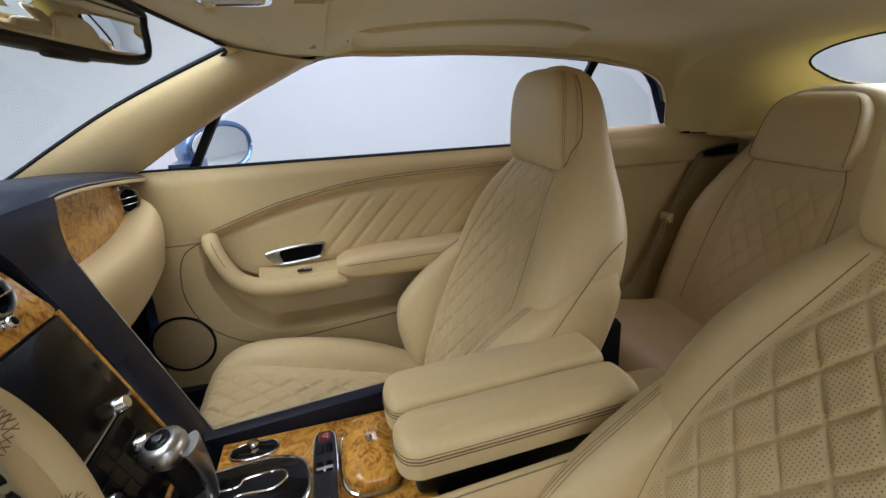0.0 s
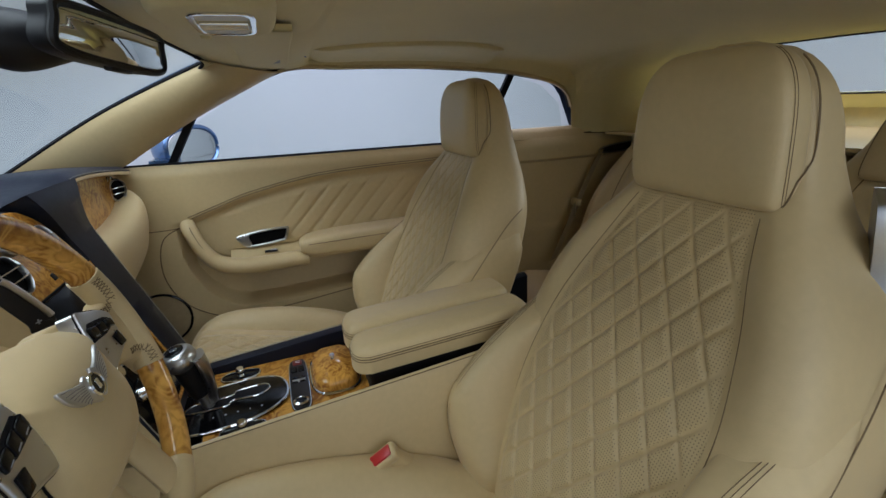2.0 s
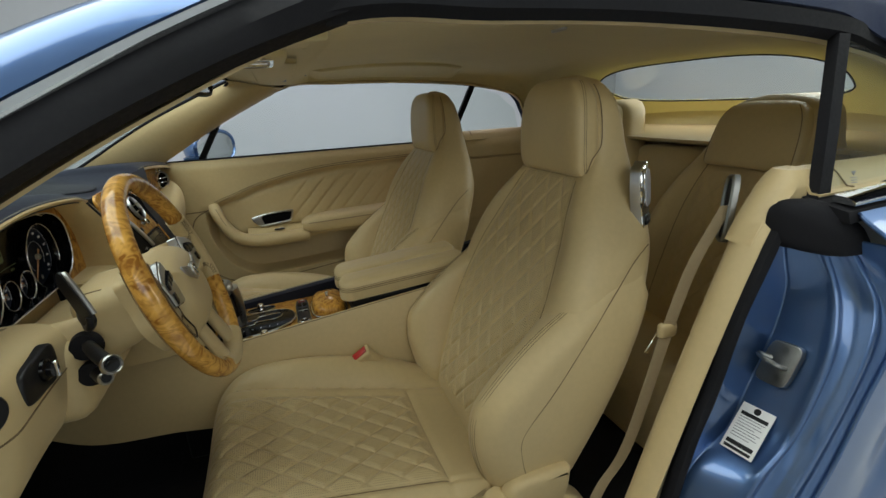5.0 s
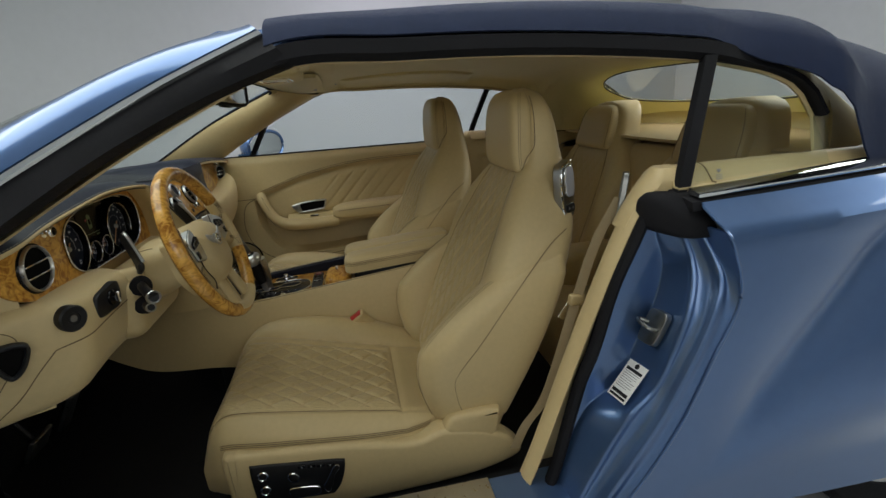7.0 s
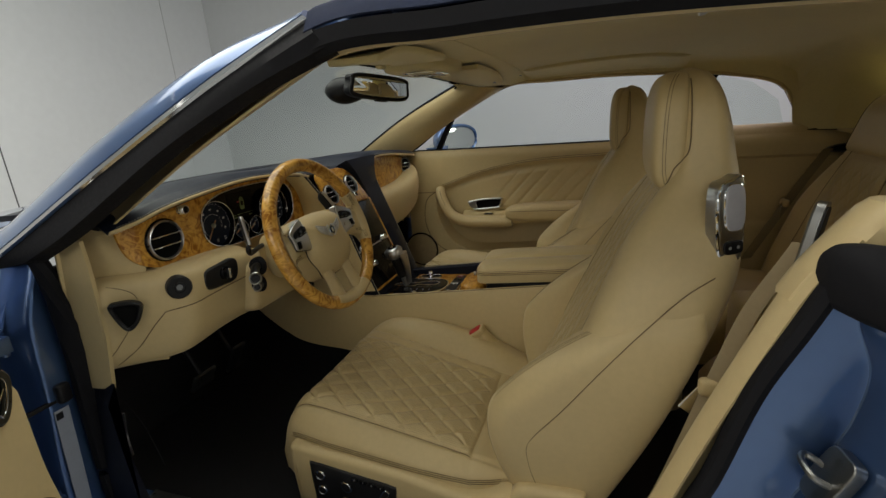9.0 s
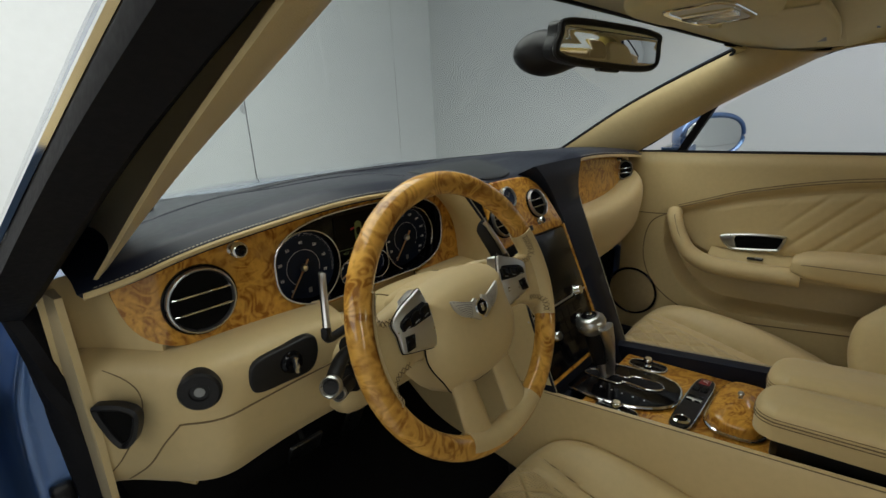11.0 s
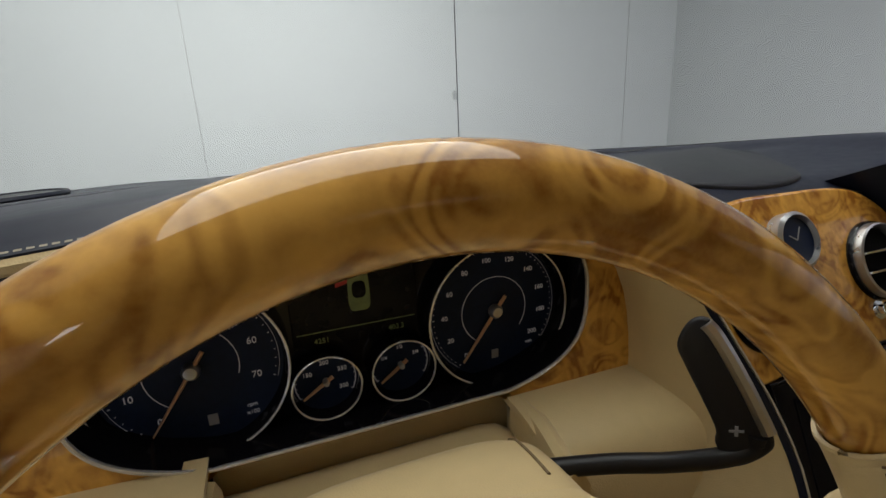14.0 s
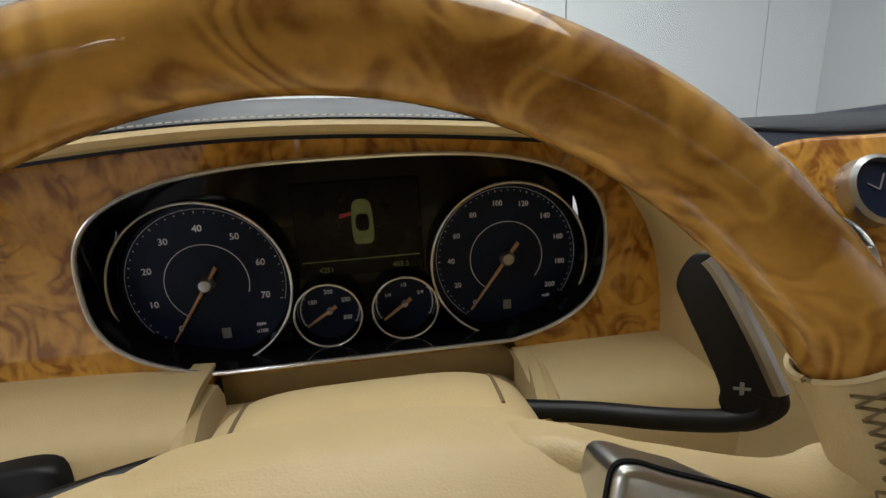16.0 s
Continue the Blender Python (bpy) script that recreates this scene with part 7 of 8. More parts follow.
    # inner latch
    ho = [(p.x, p.y) for p in spline([(-0.044, 0.722, 0), (-0.052, 0.734, 0), (-0.12, 0.745, 0), (-0.200, 0.748, 0), (-0.210, 0.738, 0), (-0.200, 0.708, 0), (-0.185, 0.699, 0), (-0.09, 0.690, 0), (-0.066, 0.696, 0)], 60, True)]
    hd = part("door_handle", frame_ring(ho, 0.0075, 0.011, 0.003, lambda a, b, c: P(0.7495 - c, a, b)), SATIN, door, "bright door release handle")
    # nearly flush black plate put in for the shade inside the cup
    part("handle_cup", plate(inset(ho, 0.006), 0.0045, 0.001, lambda a, b, c: P(0.7495 - c, a, b)), HOLLOW_BLACK, hd, "flat black plate standing in for the shaded cup")
    lev = [(p.x, p.y) for p in spline([(-0.048, 0.721, 0), (-0.060, 0.733, 0), (-0.085, 0.737, 0), (-0.082, 0.722, 0), (-0.088, 0.700, 0), (-0.070, 0.700, 0)], 30, True)]
    part("lever", plate(lev, 0.009, 0.003, lambda a, b, c: P(0.7475 - c, a, b)), SATIN, hd, "satin release lever")
    wsw = part("window_switch", rbox((0.016, 0.040, 0.004), 0.001, (0, 0, 0), 2, Matrix.Translation(P(0.722, -0.145, 0.676)) @ m.to_3x3().to_4x4()), BLACK, door)
    part("switch_cap", rbox((0.009, 0.018, 0.005), 0.001, (0, 0, 0.003), 2, Matrix.Translation(P(0.722, -0.153, 0.676)) @ m.to_3x3().to_4x4()), SATIN, wsw)
    # seams
    sm = spline([(0.24, 0.776, 0), (0.150, 0.777, 0), (0.115, 0.780, 0)], 14)
    part("seam", tube([P(0.7565 - 0.012 * smooth((0.16 - p.x) / 0.1) * 0, p.x, p.y) for p in sm], 0.0016, 5), STITCH, door)
    sm = spline([(0.110, 0.783, 0), (0.165, 0.752, 0), (0.188, 0.69, 0), (0.186, 0.609, 0), (0.150, 0.535, 0), (0.08, 0.482, 0), (-0.002, 0.458, 0), (-0.15, 0.462, 0), (-0.436, 0.492, 0), (-0.66, 0.510, 0)], 60)
    part("seam", tube([P(0.757 - 0.020 * smooth((0.62 - p.y) / 0.22) - 0.001, p.x, p.y) for p in sm], 0.0018, 5), STITCH, door)
    if not glass_up:
        tri = [(p.x, p.y) for p in spline([(0.218, 0.778, 0), (0.226, 0.796, 0), (0.256, 0.806, 0), (0.281, 0.799, 0), (0.293, 0.779, 0), (0.286, 0.750, 0), (0.272, 0.724, 0), (0.255, 0.715, 0), (0.240, 0.726, 0), (0.226, 0.750, 0)], 60, True)]
        tv = part("door_vent", frame_ring(tri, 0.0135, 0.010, 0.003, lambda a, b, c: P(0.7565 - c, a, b)), VENT_BEZEL, door, "triangular air vent in the door")
        part("vent_rim", tube([P(0.7515, a, b) for a, b in tri], 0.0020, 8, True), CHROME, tv)
        part("hole_rim", tube([P(0.7470, a, b) for a, b in inset(tri, 0.0135)], 0.0012, 6, True), CHROME, tv)
        # flat black plate in place of the vent's shaded depth
        part("throat", plate(inset(tri, 0.012), 0.004, 0.001, lambda a, b, c: P(0.7575 - c, a, b)), HOLLOW_BLACK, tv)
        for ya, za, yb, zb in ((0.236, 0.760, 0.262, 0.786), (0.250, 0.740, 0.276, 0.768)):
            part("vent_bar", tube([P(0.7500, ya, za), P(0.7500, yb, zb)], 0.0016, 6), CHROME, tv)
    # loudspeaker
    zc, yc, r = 0.490, 0.215, 0.083
    fx = lambda z: 0.757 - 0.020 * smooth((0.62 - z) / 0.22)
    part("speaker_ring", tube([P(fx(zc) - 0.006, yc + r * math.cos(q), zc + r * math.sin(q)) for q in np.linspace(0, 2 * math.pi, 60, endpoint=False)], 0.0042, 8, True), GLOSS_BLACK, door, "dark loudspeaker ring")
    part("speaker_mesh", plate(ellipse(r - 0.003, r - 0.003, 56, 2, yc, zc), 0.006, 0.002, lambda a, b, c: P(fx(zc) - 0.001 - c, a, b), 2, 0.002), GRILLE, door, "tan loudspeaker mesh")
    part("lower_edge", loft([[P(0.735, y, 0.352), P(0.725, y, 0.34), P(0.735, y, 0.28), P(0.80, y, 0.27), P(0.80, y, 0.352)] for y in np.linspace(0.27, -0.65, 12)]), NAVY, door)
    # belt seal, outer skin and edges
    part("belt_seal", tube([P(0.782, y, 0.976) for y in np.linspace(0.25, -0.92, 30)], 0.008, 6), RUBBER, door)
    xo = lambda z: 0.93 - 0.06 * smooth((z - 0.70) / 0.27) - 0.03 * smooth((0.5 - z) / 0.3)
    part("outer_skin", sheet((lambda u, v: P(xo(lerp(0.26, 0.965, v)), lerp(0.44, e_front(lerp(0.26, 0.965, v)) - 0.12, u), lerp(0.26, 0.965, v))) if side < 0 else (lambda u, v: P(xo(lerp(0.26, 0.965, v)), lerp(e_front(lerp(0.26, 0.965, v)) - 0.12, 0.44, u), lerp(0.26, 0.965, v))), 30, 24, 0.004), PAINT, door, "blue painted door skin")
    for y0, nm in ((0.275, "front_edge"), (None, "rear_edge")):
        part(nm, loft([[P(0.770, yy, z), P(0.80, yy + 0.02 * (1 if y0 else -1), z), P(xo(z) - 0.004, yy + (0.16 if y0 else -0.11), z), P(xo(z) - 0.004, yy + (0.10 if y0 else -0.06), z), P(0.80, yy - 0.02 * (1 if y0 else -1), z)] for z in np.linspace(0.28, 0.955, 12) for yy in ((y0 if y0 else e_front(z)),)]), PAINT, door)
    if glass_up:
        g = [(0.790, 0.19, 0.965), (0.770, 0.05, 1.075), (0.735, -0.22, 1.238), (0.728, -0.5, 1.246), (0.735, -0.8, 1.238), (0.750, -1.045, 1.215), (0.80, -0.97, 1.02), (0.812, -0.93, 0.965)]
        pn = part("window_pane", loft([[P(*q) for q in g], [P(x + 0.004, y, z) for x, y, z in g]]), GLASS, door, "clear raised window")
        pn.visible_shadow = False
        part("mirror_post", loft([[P(x - 0.006, y - 0.010, z), P(x + 0.012, y - 0.012, z), P(x + 0.012, y + 0.016, z), P(x - 0.006, y + 0.014, z)] for x, y, z in ((0.800, 0.118, 0.955), (0.782, 0.066, 1.04), (0.760, 0.012, 1.125))]), RUBBER, door, "black mirror post")
    return door


VENT_BEZEL = mat("dark_bronze_bezel", (0.035, 0.032, 0.022), 0.3, 0.3, var=0.06)
GRILLE = mat("tan_speaker_mesh", (0.44, 0.34, 0.18), 0.8, var=0.1, scale=60, grain=0.9, gscale=600)
car_door(1, Matrix.Identity(4), "shut door trimmed in cream leather with slanted flutes", True)
HINGE = Matrix.Translation((-0.90, 0.46, 0)) @ Matrix.Rotation(radians(-66), 4, "Z") @ Matrix.Translation((0.90, -0.46, 0))
car_door(-1, HINGE, "wide open door trimmed in cream leather", False)

# ---- rear side trim, belt posts and door jambs ----
e_seal = curve((0.30, -0.700), (0.363, -0.722), (0.576, -0.778), (0.645, -0.805), (0.787, -0.846), (0.876, -0.885), (0.959, -0.920), (0.98, -0.93))
e_wing = curve((0.25, -0.72), (0.30, -0.76), (0.40, -0.845), (0.532, -0.927), (0.668, -0.983), (0.754, -1.019), (0.809, -1.023), (0.872, -1.003), (0.932, -0.977), (0.965, -0.964))
x_wing = lambda z: 0.94 - 0.055 * smooth((z - 0.90) / 0.065)
y_a = curve((0.30, -0.712), (0.40, -0.742), (0.51, -0.793), (0.557, -0.860), (0.627, -0.893), (0.711, -0.928), (0.757, -0.944), (0.821, -0.952), (0.879, -0.934), (0.92, -0.925))  # the fold beside the seal
x_b = curve((0.30, 0.885), (0.53, 0.896), (0.665, 0.901), (0.744, 0.897), (0.803, 0.882), (0.844, 0.868), (0.887, 0.854), (0.92, 0.846))
y_b = curve((0.30, -0.722), (0.40, -0.765), (0.529, -0.833), (0.586, -0.888), (0.665, -0.921), (0.744, -0.949), (0.803, -0.966), (0.844, -0.968), (0.887, -0.958), (0.92, -0.948))
x_c = curve((0.30, 0.922), (0.60, 0.928), (0.75, 0.926), (0.82, 0.912), (0.87, 0.890), (0.92, 0.868))
y_c = curve((0.30, -0.738), (0.40, -0.800), (0.538, -0.886), (0.635, -0.934), (0.713, -0.967), (0.773, -0.988), (0.814, -0.998), (0.86, -0.990), (0.92, -0.965))
for side in (1, -1):
    trim = thing("rear_side_trim", (side * 0.74, -1.2, 0.4), "cream leather trim beside the rear seat", "side trim")

    def rear_trim(u, v):
        z = lerp(0.33, 0.975, v)
        e = e_front(z)
        if u < 0.25:
            q = u / 0.25
            a = math.pi / 2 * q
            x, y = lerp(0.812, 0.745, math.sin(a)), e - 0.012 + 0.018 * math.sin(math.pi * q) - 0.05 * (1 - math.cos(a))
        else:
            q = (u - 0.25) / 0.75
            x, y = lerp(0.745, 0.715, smooth(q * 4)), lerp(e - 0.062, -1.75, q)
        x += 0.012 * smooth((0.90 - z) / 0.01) * smooth((u - 0.3) / 0.05) * smooth((z - 0.62) / 0.02)
        if z > 0.94 and u > 0.25:
            x += 0.018 * ((z - 0.94) / 0.035) ** 2
        return (side * x, y, z)
    part("panel", sheet(rear_trim if side < 0 else (lambda u, v: rear_trim(1 - u, v)), 80, 60, 0.004), LEATHER, trim)

    def shelf_top(u, v):
        y = lerp(-0.958, -1.80, v)
        x = lerp(0.735, 0.832, u)
        return (side * (x - 0.005 * (u == 0)), y, 0.978 + 0.032 * math.sin(math.pi * min(1, u * 1.15 + 0.05)) ** 0.7 + 0.004 * math.sin(math.pi * u) - 0.012 * (u == 0))
    part("ledge", sheet(shelf_top if side < 0 else (lambda u, v: shelf_top(1 - u, v)), 14, 40, 0.004), LEATHER, trim, "padded cream ledge under the side glass")
    cap_rows = []
    for k in range(12):
        z = lerp(0.900, 1.013, k / 11)
        e, r = e_front(min(z, 0.99)), 1 - 0.35 * max(0, (k - 8) / 3) ** 2
        cap_rows.append([(side * (0.777 + (x - 0.777) * r), e - 0.055 + (y + 0.055) * r, z) for x, y in ((0.742, -0.070), (0.742, -0.018), (0.752, -0.002), (0.772, 0.004), (0.800, 0.000), (0.811, -0.014), (0.812, -0.070))])
    part("belt_tower", loft(cap_rows), LEATHER, trim, "padded cream leather cap over the belt outlet")
    part("ledge_seam", tube([(side * x, -1.04, 0.982 + 0.032 * math.sin(math.pi * min(1, (x - 0.735) / 0.097 * 1.15 + 0.05)) ** 0.7) for x in np.linspace(0.738, 0.83, 10)], 0.0014, 5), STITCH, trim)
    # rear grab recess
    ro = [(p.x, p.y) for p in spline([(-1.43, 0.905, 0), (-1.45, 0.925, 0), (-1.53, 0.938, 0), (-1.60, 0.940, 0), (-1.62, 0.925, 0), (-1.60, 0.908, 0), (-1.50, 0.898, 0)], 44, True)]
    rp = part("recess_rim", frame_ring(ro, 0.006, 0.007, 0.002, lambda a, b, c: (side * (0.713 - c), a, b)), STEEL, trim)
    part("recess", plate(inset(ro, 0.006), 0.003, 0.001, lambda a, b, c: (side * (0.7135 - c), a, b)), BLACK, trim, "dark recessed outlet")
    # solid black strip put in for the shade of a gap
    part("gap", loft([[(side * (0.728 - w), y, 0.984 - 0.006 * k), (side * 0.745, y, 0.984), (side * 0.745, y, 0.986 + 0.014 * k), (side * (0.728 - w), y, 0.986 + 0.014 * k)] for y, k, w in ((-1.375, 0.0, 0.0), (-1.42, 0.5, 0.010), (-1.50, 0.9, 0.018), (-1.74, 1.0, 0.018))]), HOLLOW_BLACK, trim, "black strip standing in for the shaded gap under the headlining")

    # belt guide and belt, beside the driver only
    if side < 0:
        guide = thing("belt_guide", (side * 0.752, -0.90, 0.96), "dark metal seat belt guide", "belt guide")
        gn = Vector((-side * 0.50, 0.83, 0.12)).normalized()
        gu = Vector((0.0, -0.34, 0.94))
        gu = (gu - gn * gu.dot(gn)).normalized()
        ga = gn.cross(gu)
        gm = Matrix(((ga.x, gn.x, gu.x, side * 0.720), (ga.y, gn.y, gu.y, -0.914), (ga.z, gn.z, gu.z, 0.940), (0, 0, 0, 1)))
        go = ellipse(0.020, 0.060, 44, 4)
        part("frame", frame_ring(go, 0.007, 0.012, 0.003, lambda a, b, c: gm @ Vector((a, c, b))), STEEL, guide, "dull metal frame")
        part("cover", plate(inset(go, 0.006), 0.010, 0.004, lambda a, b, c: gm @ Vector((a, c - 0.002, b))), BLACK, guide, "black guide centre")
        belt = thing("seat_belt", (side * 0.72, -0.8, 0.7), "cream seat belt hanging beside the front seat", "seat belt")
        bp = spline([(0.722, -0.902, 0.948), (0.717, -0.890, 0.92), (0.706, -0.858, 0.845), (0.698, -0.826, 0.735), (0.696, -0.750, 0.482), (0.694, -0.692, 0.392), (0.692, -0.665, 0.33)], 40)
        part("webbing", loft([[(side * (p.x + a), p.y + b, p.z) for a, b in ((-0.005, 0.010), (-0.004, 0.011), (0.005, -0.010), (0.004, -0.011))] for p in bp]), WEBBING, belt, "cream woven webbing, its colour darkened for shade")
        part("tongue_grip", rbox((0.018, 0.040, 0.030), 0.008, (side * 0.694, -0.822, 0.712), 3), LEATHER, belt)
        part("tongue", rbox((0.004, 0.022, 0.050), 0.0015, (0, 0, 0), 2, Matrix.Translation((side * 0.690, -0.800, 0.686)) @ pose(0, 0, 0, 35, 0, 0)), CHROME, belt)

    # jamb and quarter panel
    jamb = thing("rear_quarter", (side * 0.9, -1.3, 0.3), "blue painted rear quarter panel with its door jamb", "body panel")

    def jamb_face(u, v):
        z = lerp(0.30, 0.912, v)
        ew, es, ya, xb, yb, xc, yc = e_wing(z), e_seal(z), y_a(z), x_b(z), y_b(z), x_c(z), y_c(z)
        ya, xw = min(ya, es - 0.006), x_wing(z)
        pts = [(0.806, es), (0.8085, lerp(es, ya, 0.45)), (0.8095, ya + 0.008), (0.8110, ya + 0.0015), (0.8160, ya - 0.0005), (lerp(0.816, xb, 0.35), lerp(ya, yb, 0.30) - 0.003), (lerp(0.816, xb, 0.75), lerp(ya, yb, 0.72) - 0.003), (xb - 0.006, yb + 0.0005), (xb - 0.001, yb - 0.001), (xb + 0.0015, yb - 0.006), (xb + 0.002, lerp(yb, yc, 0.45)), (lerp(xb, xc, 0.40), lerp(yb, yc, 0.82)), (xc - 0.006, yc + 0.001), (xc - 0.001, yc - 0.001), (xc + 0.0015, yc - 0.007), (xc + 0.0015, lerp(yc, ew, 0.55)), (lerp(xc, xw, 0.5), lerp(yc, ew, 0.82)), (xw - 0.004, ew + 0.002), (xw - 0.001, ew + 0.001), (xw, ew)]
        f = u * 19
        k = min(int(f), 18)
        t = f - k
        a, b, c, d = (pts[min(max(k + o, 0), 19)] for o in (-1, 0, 1, 2))
        x, y = (0.5 * (2 * b[i] + (c[i] - a[i]) * t + (2 * a[i] - 5 * b[i] + 4 * c[i] - d[i]) * t * t + (3 * b[i] - 3 * c[i] + d[i] - a[i]) * t ** 3) for i in (0, 1))
        return (side * x, y, z)
    part("jamb", sheet(jamb_face if side < 0 else (lambda u, v: jamb_face(1 - u, v)), 152, 70, 0.004), PAINT, jamb, "blue painted door jamb")

    def quarter_face(u, v):
        z = lerp(0.26, 0.960, v)
        y = lerp(e_wing(z), -2.35, u)
        z += 0.045 * max(0, -0.965 - y) * smooth((z - 0.7) / 0.26)
        h = math.exp(-((y + 1.75) / 0.55) ** 2)
        d = -0.807 * (y + 1.173) - 0.59 * (z - 0.622)
        swell = -0.028 * math.exp(d / 0.08) if d < 0 else -0.028 + 0.098 * (1 - math.exp(-d / 0.22))
        x = 0.94 + (swell * smooth((z - 0.36) / 0.22) * smooth((0.95 - z) / 0.10) + 0.006) * smooth(u * 9) - 0.055 * smooth((z - 0.90 - 0.045 * max(0, -0.965 - y)) / 0.065) - 0.02 * smooth((0.50 - z) / 0.3) * (1 - h)
        return (side * x, y, z)
    part("skin", sheet(quarter_face if side < 0 else (lambda u, v: quarter_face(1 - u, v)), 70, 40, 0.004), PAINT, jamb, "blue painted rear wing")
    part("panel_edge", tube([(side * (x_wing(z) - 0.001), e_wing(z) + 0.001, z) for z in np.linspace(0.30, 0.955, 70)], 0.0032, 8), PAINT, jamb, "rolled panel edge")
    part("belt_moulding", loft([[(side * 0.846, y, 0.970 + k), (side * 0.878, y, 0.967 + k), (side * 0.879, y, 0.973 + k), (side * 0.864, y, 0.979 + k), (side * 0.846, y, 0.980 + k)] for y in np.linspace(-0.965, -1.85, 24) for k in ((-0.965 - y) * 0.045,)]), CHROME, jamb, "polished belt moulding")
    part("belt_base", loft([[(side * 0.80, y, 0.945 + k), (side * 0.885, y, 0.945 + k), (side * 0.880, y, 0.961 + k), (side * 0.80, y, 0.976 + k)] for y in np.linspace(-0.95, -1.85, 24) for k in ((-0.965 - y) * 0.045,)]), RUBBER, jamb)
    part("door_seal", tube([(side * 0.812, e_seal(z) + 0.004, z) for z in np.linspace(0.31, 0.965, 40)], 0.013, 8, flat=1.2), RUBBER, jamb, "black door seal")
    blk = [(0.803, -0.906, 0.934, 0.018, 0.030), (0.812, -0.916, 0.936, 0.028, 0.037), (0.830, -0.928, 0.936, 0.034, 0.039), (0.850, -0.944, 0.930, 0.036, 0.037), (0.868, -0.960, 0.920, 0.034, 0.030), (0.880, -0.972, 0.912, 0.028, 0.022), (0.888, -0.982, 0.904, 0.020, 0.012)]
    part("rubber_block", loft([[(side * x, cy + hy * math.copysign(abs(math.cos(q)) ** 0.6, math.cos(q)), cz + hz * math.copysign(abs(math.sin(q)) ** 0.6, math.sin(q))) for q in (2 * math.pi * j / 40 for j in range(40))] for x, cy, cz, hy, hz in blk]), RUBBER, jamb, "moulded black rubber block")
    # striker
    c0 = Vector((side * 0.845, -0.918, 0.697))
    du, nn = Vector((side, -0.10, 0.03)).normalized(), Vector((-side * 0.10, 0.92, 0.36)).normalized()
    nn = (nn - du * du.dot(nn)).normalized()
    dv = nn.cross(du)
    dv = dv if dv.z > 0 else -dv
    strk = thing("door_striker", c0, "metal door striker on the jamb", "striker")
    to_j = lambda a, b, c: c0 + du * a + dv * b + nn * c
    part("plate", plate(ellipse(0.028, 0.038, 40, 5), 0.014, 0.002, lambda a, b, c: to_j(a * 0.9 + b * 0.12, b, c - 0.006)), STEEL, strk)
    part("loop", tube(spline([to_j(-0.012, 0.006, 0.004), to_j(-0.026, 0.006, 0.020), to_j(-0.014, 0.003, 0.030), to_j(0.008, -0.002, 0.024), to_j(0.012, -0.004, 0.004)], 24), 0.0042, 8), STEEL, strk)
    for b in (0.024, -0.024):
        part("screw", lathe([(0, 0), (0.007, 0), (0.006, 0.003), (0, 0.003)], 18, Matrix.Translation(to_j(0.004, b, 0.005)) @ nn.to_track_quat("Z", "Y").to_matrix().to_4x4()), STEEL, strk)
    if side < 0:
        c1 = Vector((-0.846, -0.868, 0.577))
        du = Vector((-0.99, -0.12, 0.03)).normalized()
        dv = Vector((0.02, -0.66, 0.75))
        dv = (dv - du * dv.dot(du)).normalized()
        nn = dv.cross(du)
        nn = nn if nn.y > 0 else -nn
        lab = thing("tyre_label", c1, "white printed label with black bars on the jamb", "label")
        to_l = lambda a, b, c: c1 + du * a * 0.82 + dv * b * 0.84 + nn * (c + 0.006)
        part("sheet", plate([(-0.033, -0.052), (0.033, -0.052), (0.033, 0.052), (-0.033, 0.052)], 0.0012, 0.0003, to_l, 1), LABEL, lab, "white paper label")
        part("round_mark", plate(ellipse(0.007, 0.007, 20, 2, 0, 0.043), 0.0006, 0.0002, lambda a, b, c: to_l(a, b, c + 0.0012), 1), BLACK, lab)
        for k, (w, h, b) in enumerate(((0.054, 0.008, 0.030), (0.054, 0.009, -0.034), (0.054, 0.006, -0.045))):
            part("print_bar", plate([(-w / 2, b - h / 2), (w / 2, b - h / 2), (w / 2, b + h / 2), (-w / 2, b + h / 2)], 0.0005, 0.0001, lambda a, bb, c: to_l(a, bb, c + 0.0012), 1), BLACK, lab)
        for k in range(8):
            b = 0.021 - 0.006 * k
            w = (0.052, 0.046, 0.050, 0.038)[k % 4]
            part("print_line", plate([(-0.026, b), (-0.026 + w, b), (-0.026 + w, b + 0.0016), (-0.026, b + 0.0016)], 0.0004, 0.0001, lambda a, bb, c: to_l(a, bb, c + 0.0012), 1), GREY_PRINT, lab)

part("deck_rear", sheet(lambda u, v: (lerp(0.84, -0.84, u), lerp(-1.86, -2.35, v), 1.0 + 0.03 * math.sin(math.pi * u) * (1 - v)), 20, 10, 0.01), PAINT, thing("boot_lid", (0, -2.0, 1.0), "blue boot lid behind the soft top", "boot lid"))
shelf_t = thing("parcel_shelf", (0, -1.55, 1.0), "cream leather shelf behind the rear seats", "shelf")
part("pad", sheet(lambda u, v: (lerp(0.72, -0.72, u), lerp(-1.46, -1.92, v), 0.985 + 0.03 * smooth(v)), 20, 12, 0.01), LEATHER, shelf_t)
part("rear_wall", rbox((1.44, 0.02, 0.70), 0.005, (0, -1.60, 0.64)), LEATHER, shelf_t)
mid = thing("rear_divider", (0, -1.2, 0.4), "cream leather divider between the rear seats", "divider")
part("block", rbox((0.16, 0.46, 0.34), 0.03, (0, -1.24, 0.42), 4), LEATHER, mid)
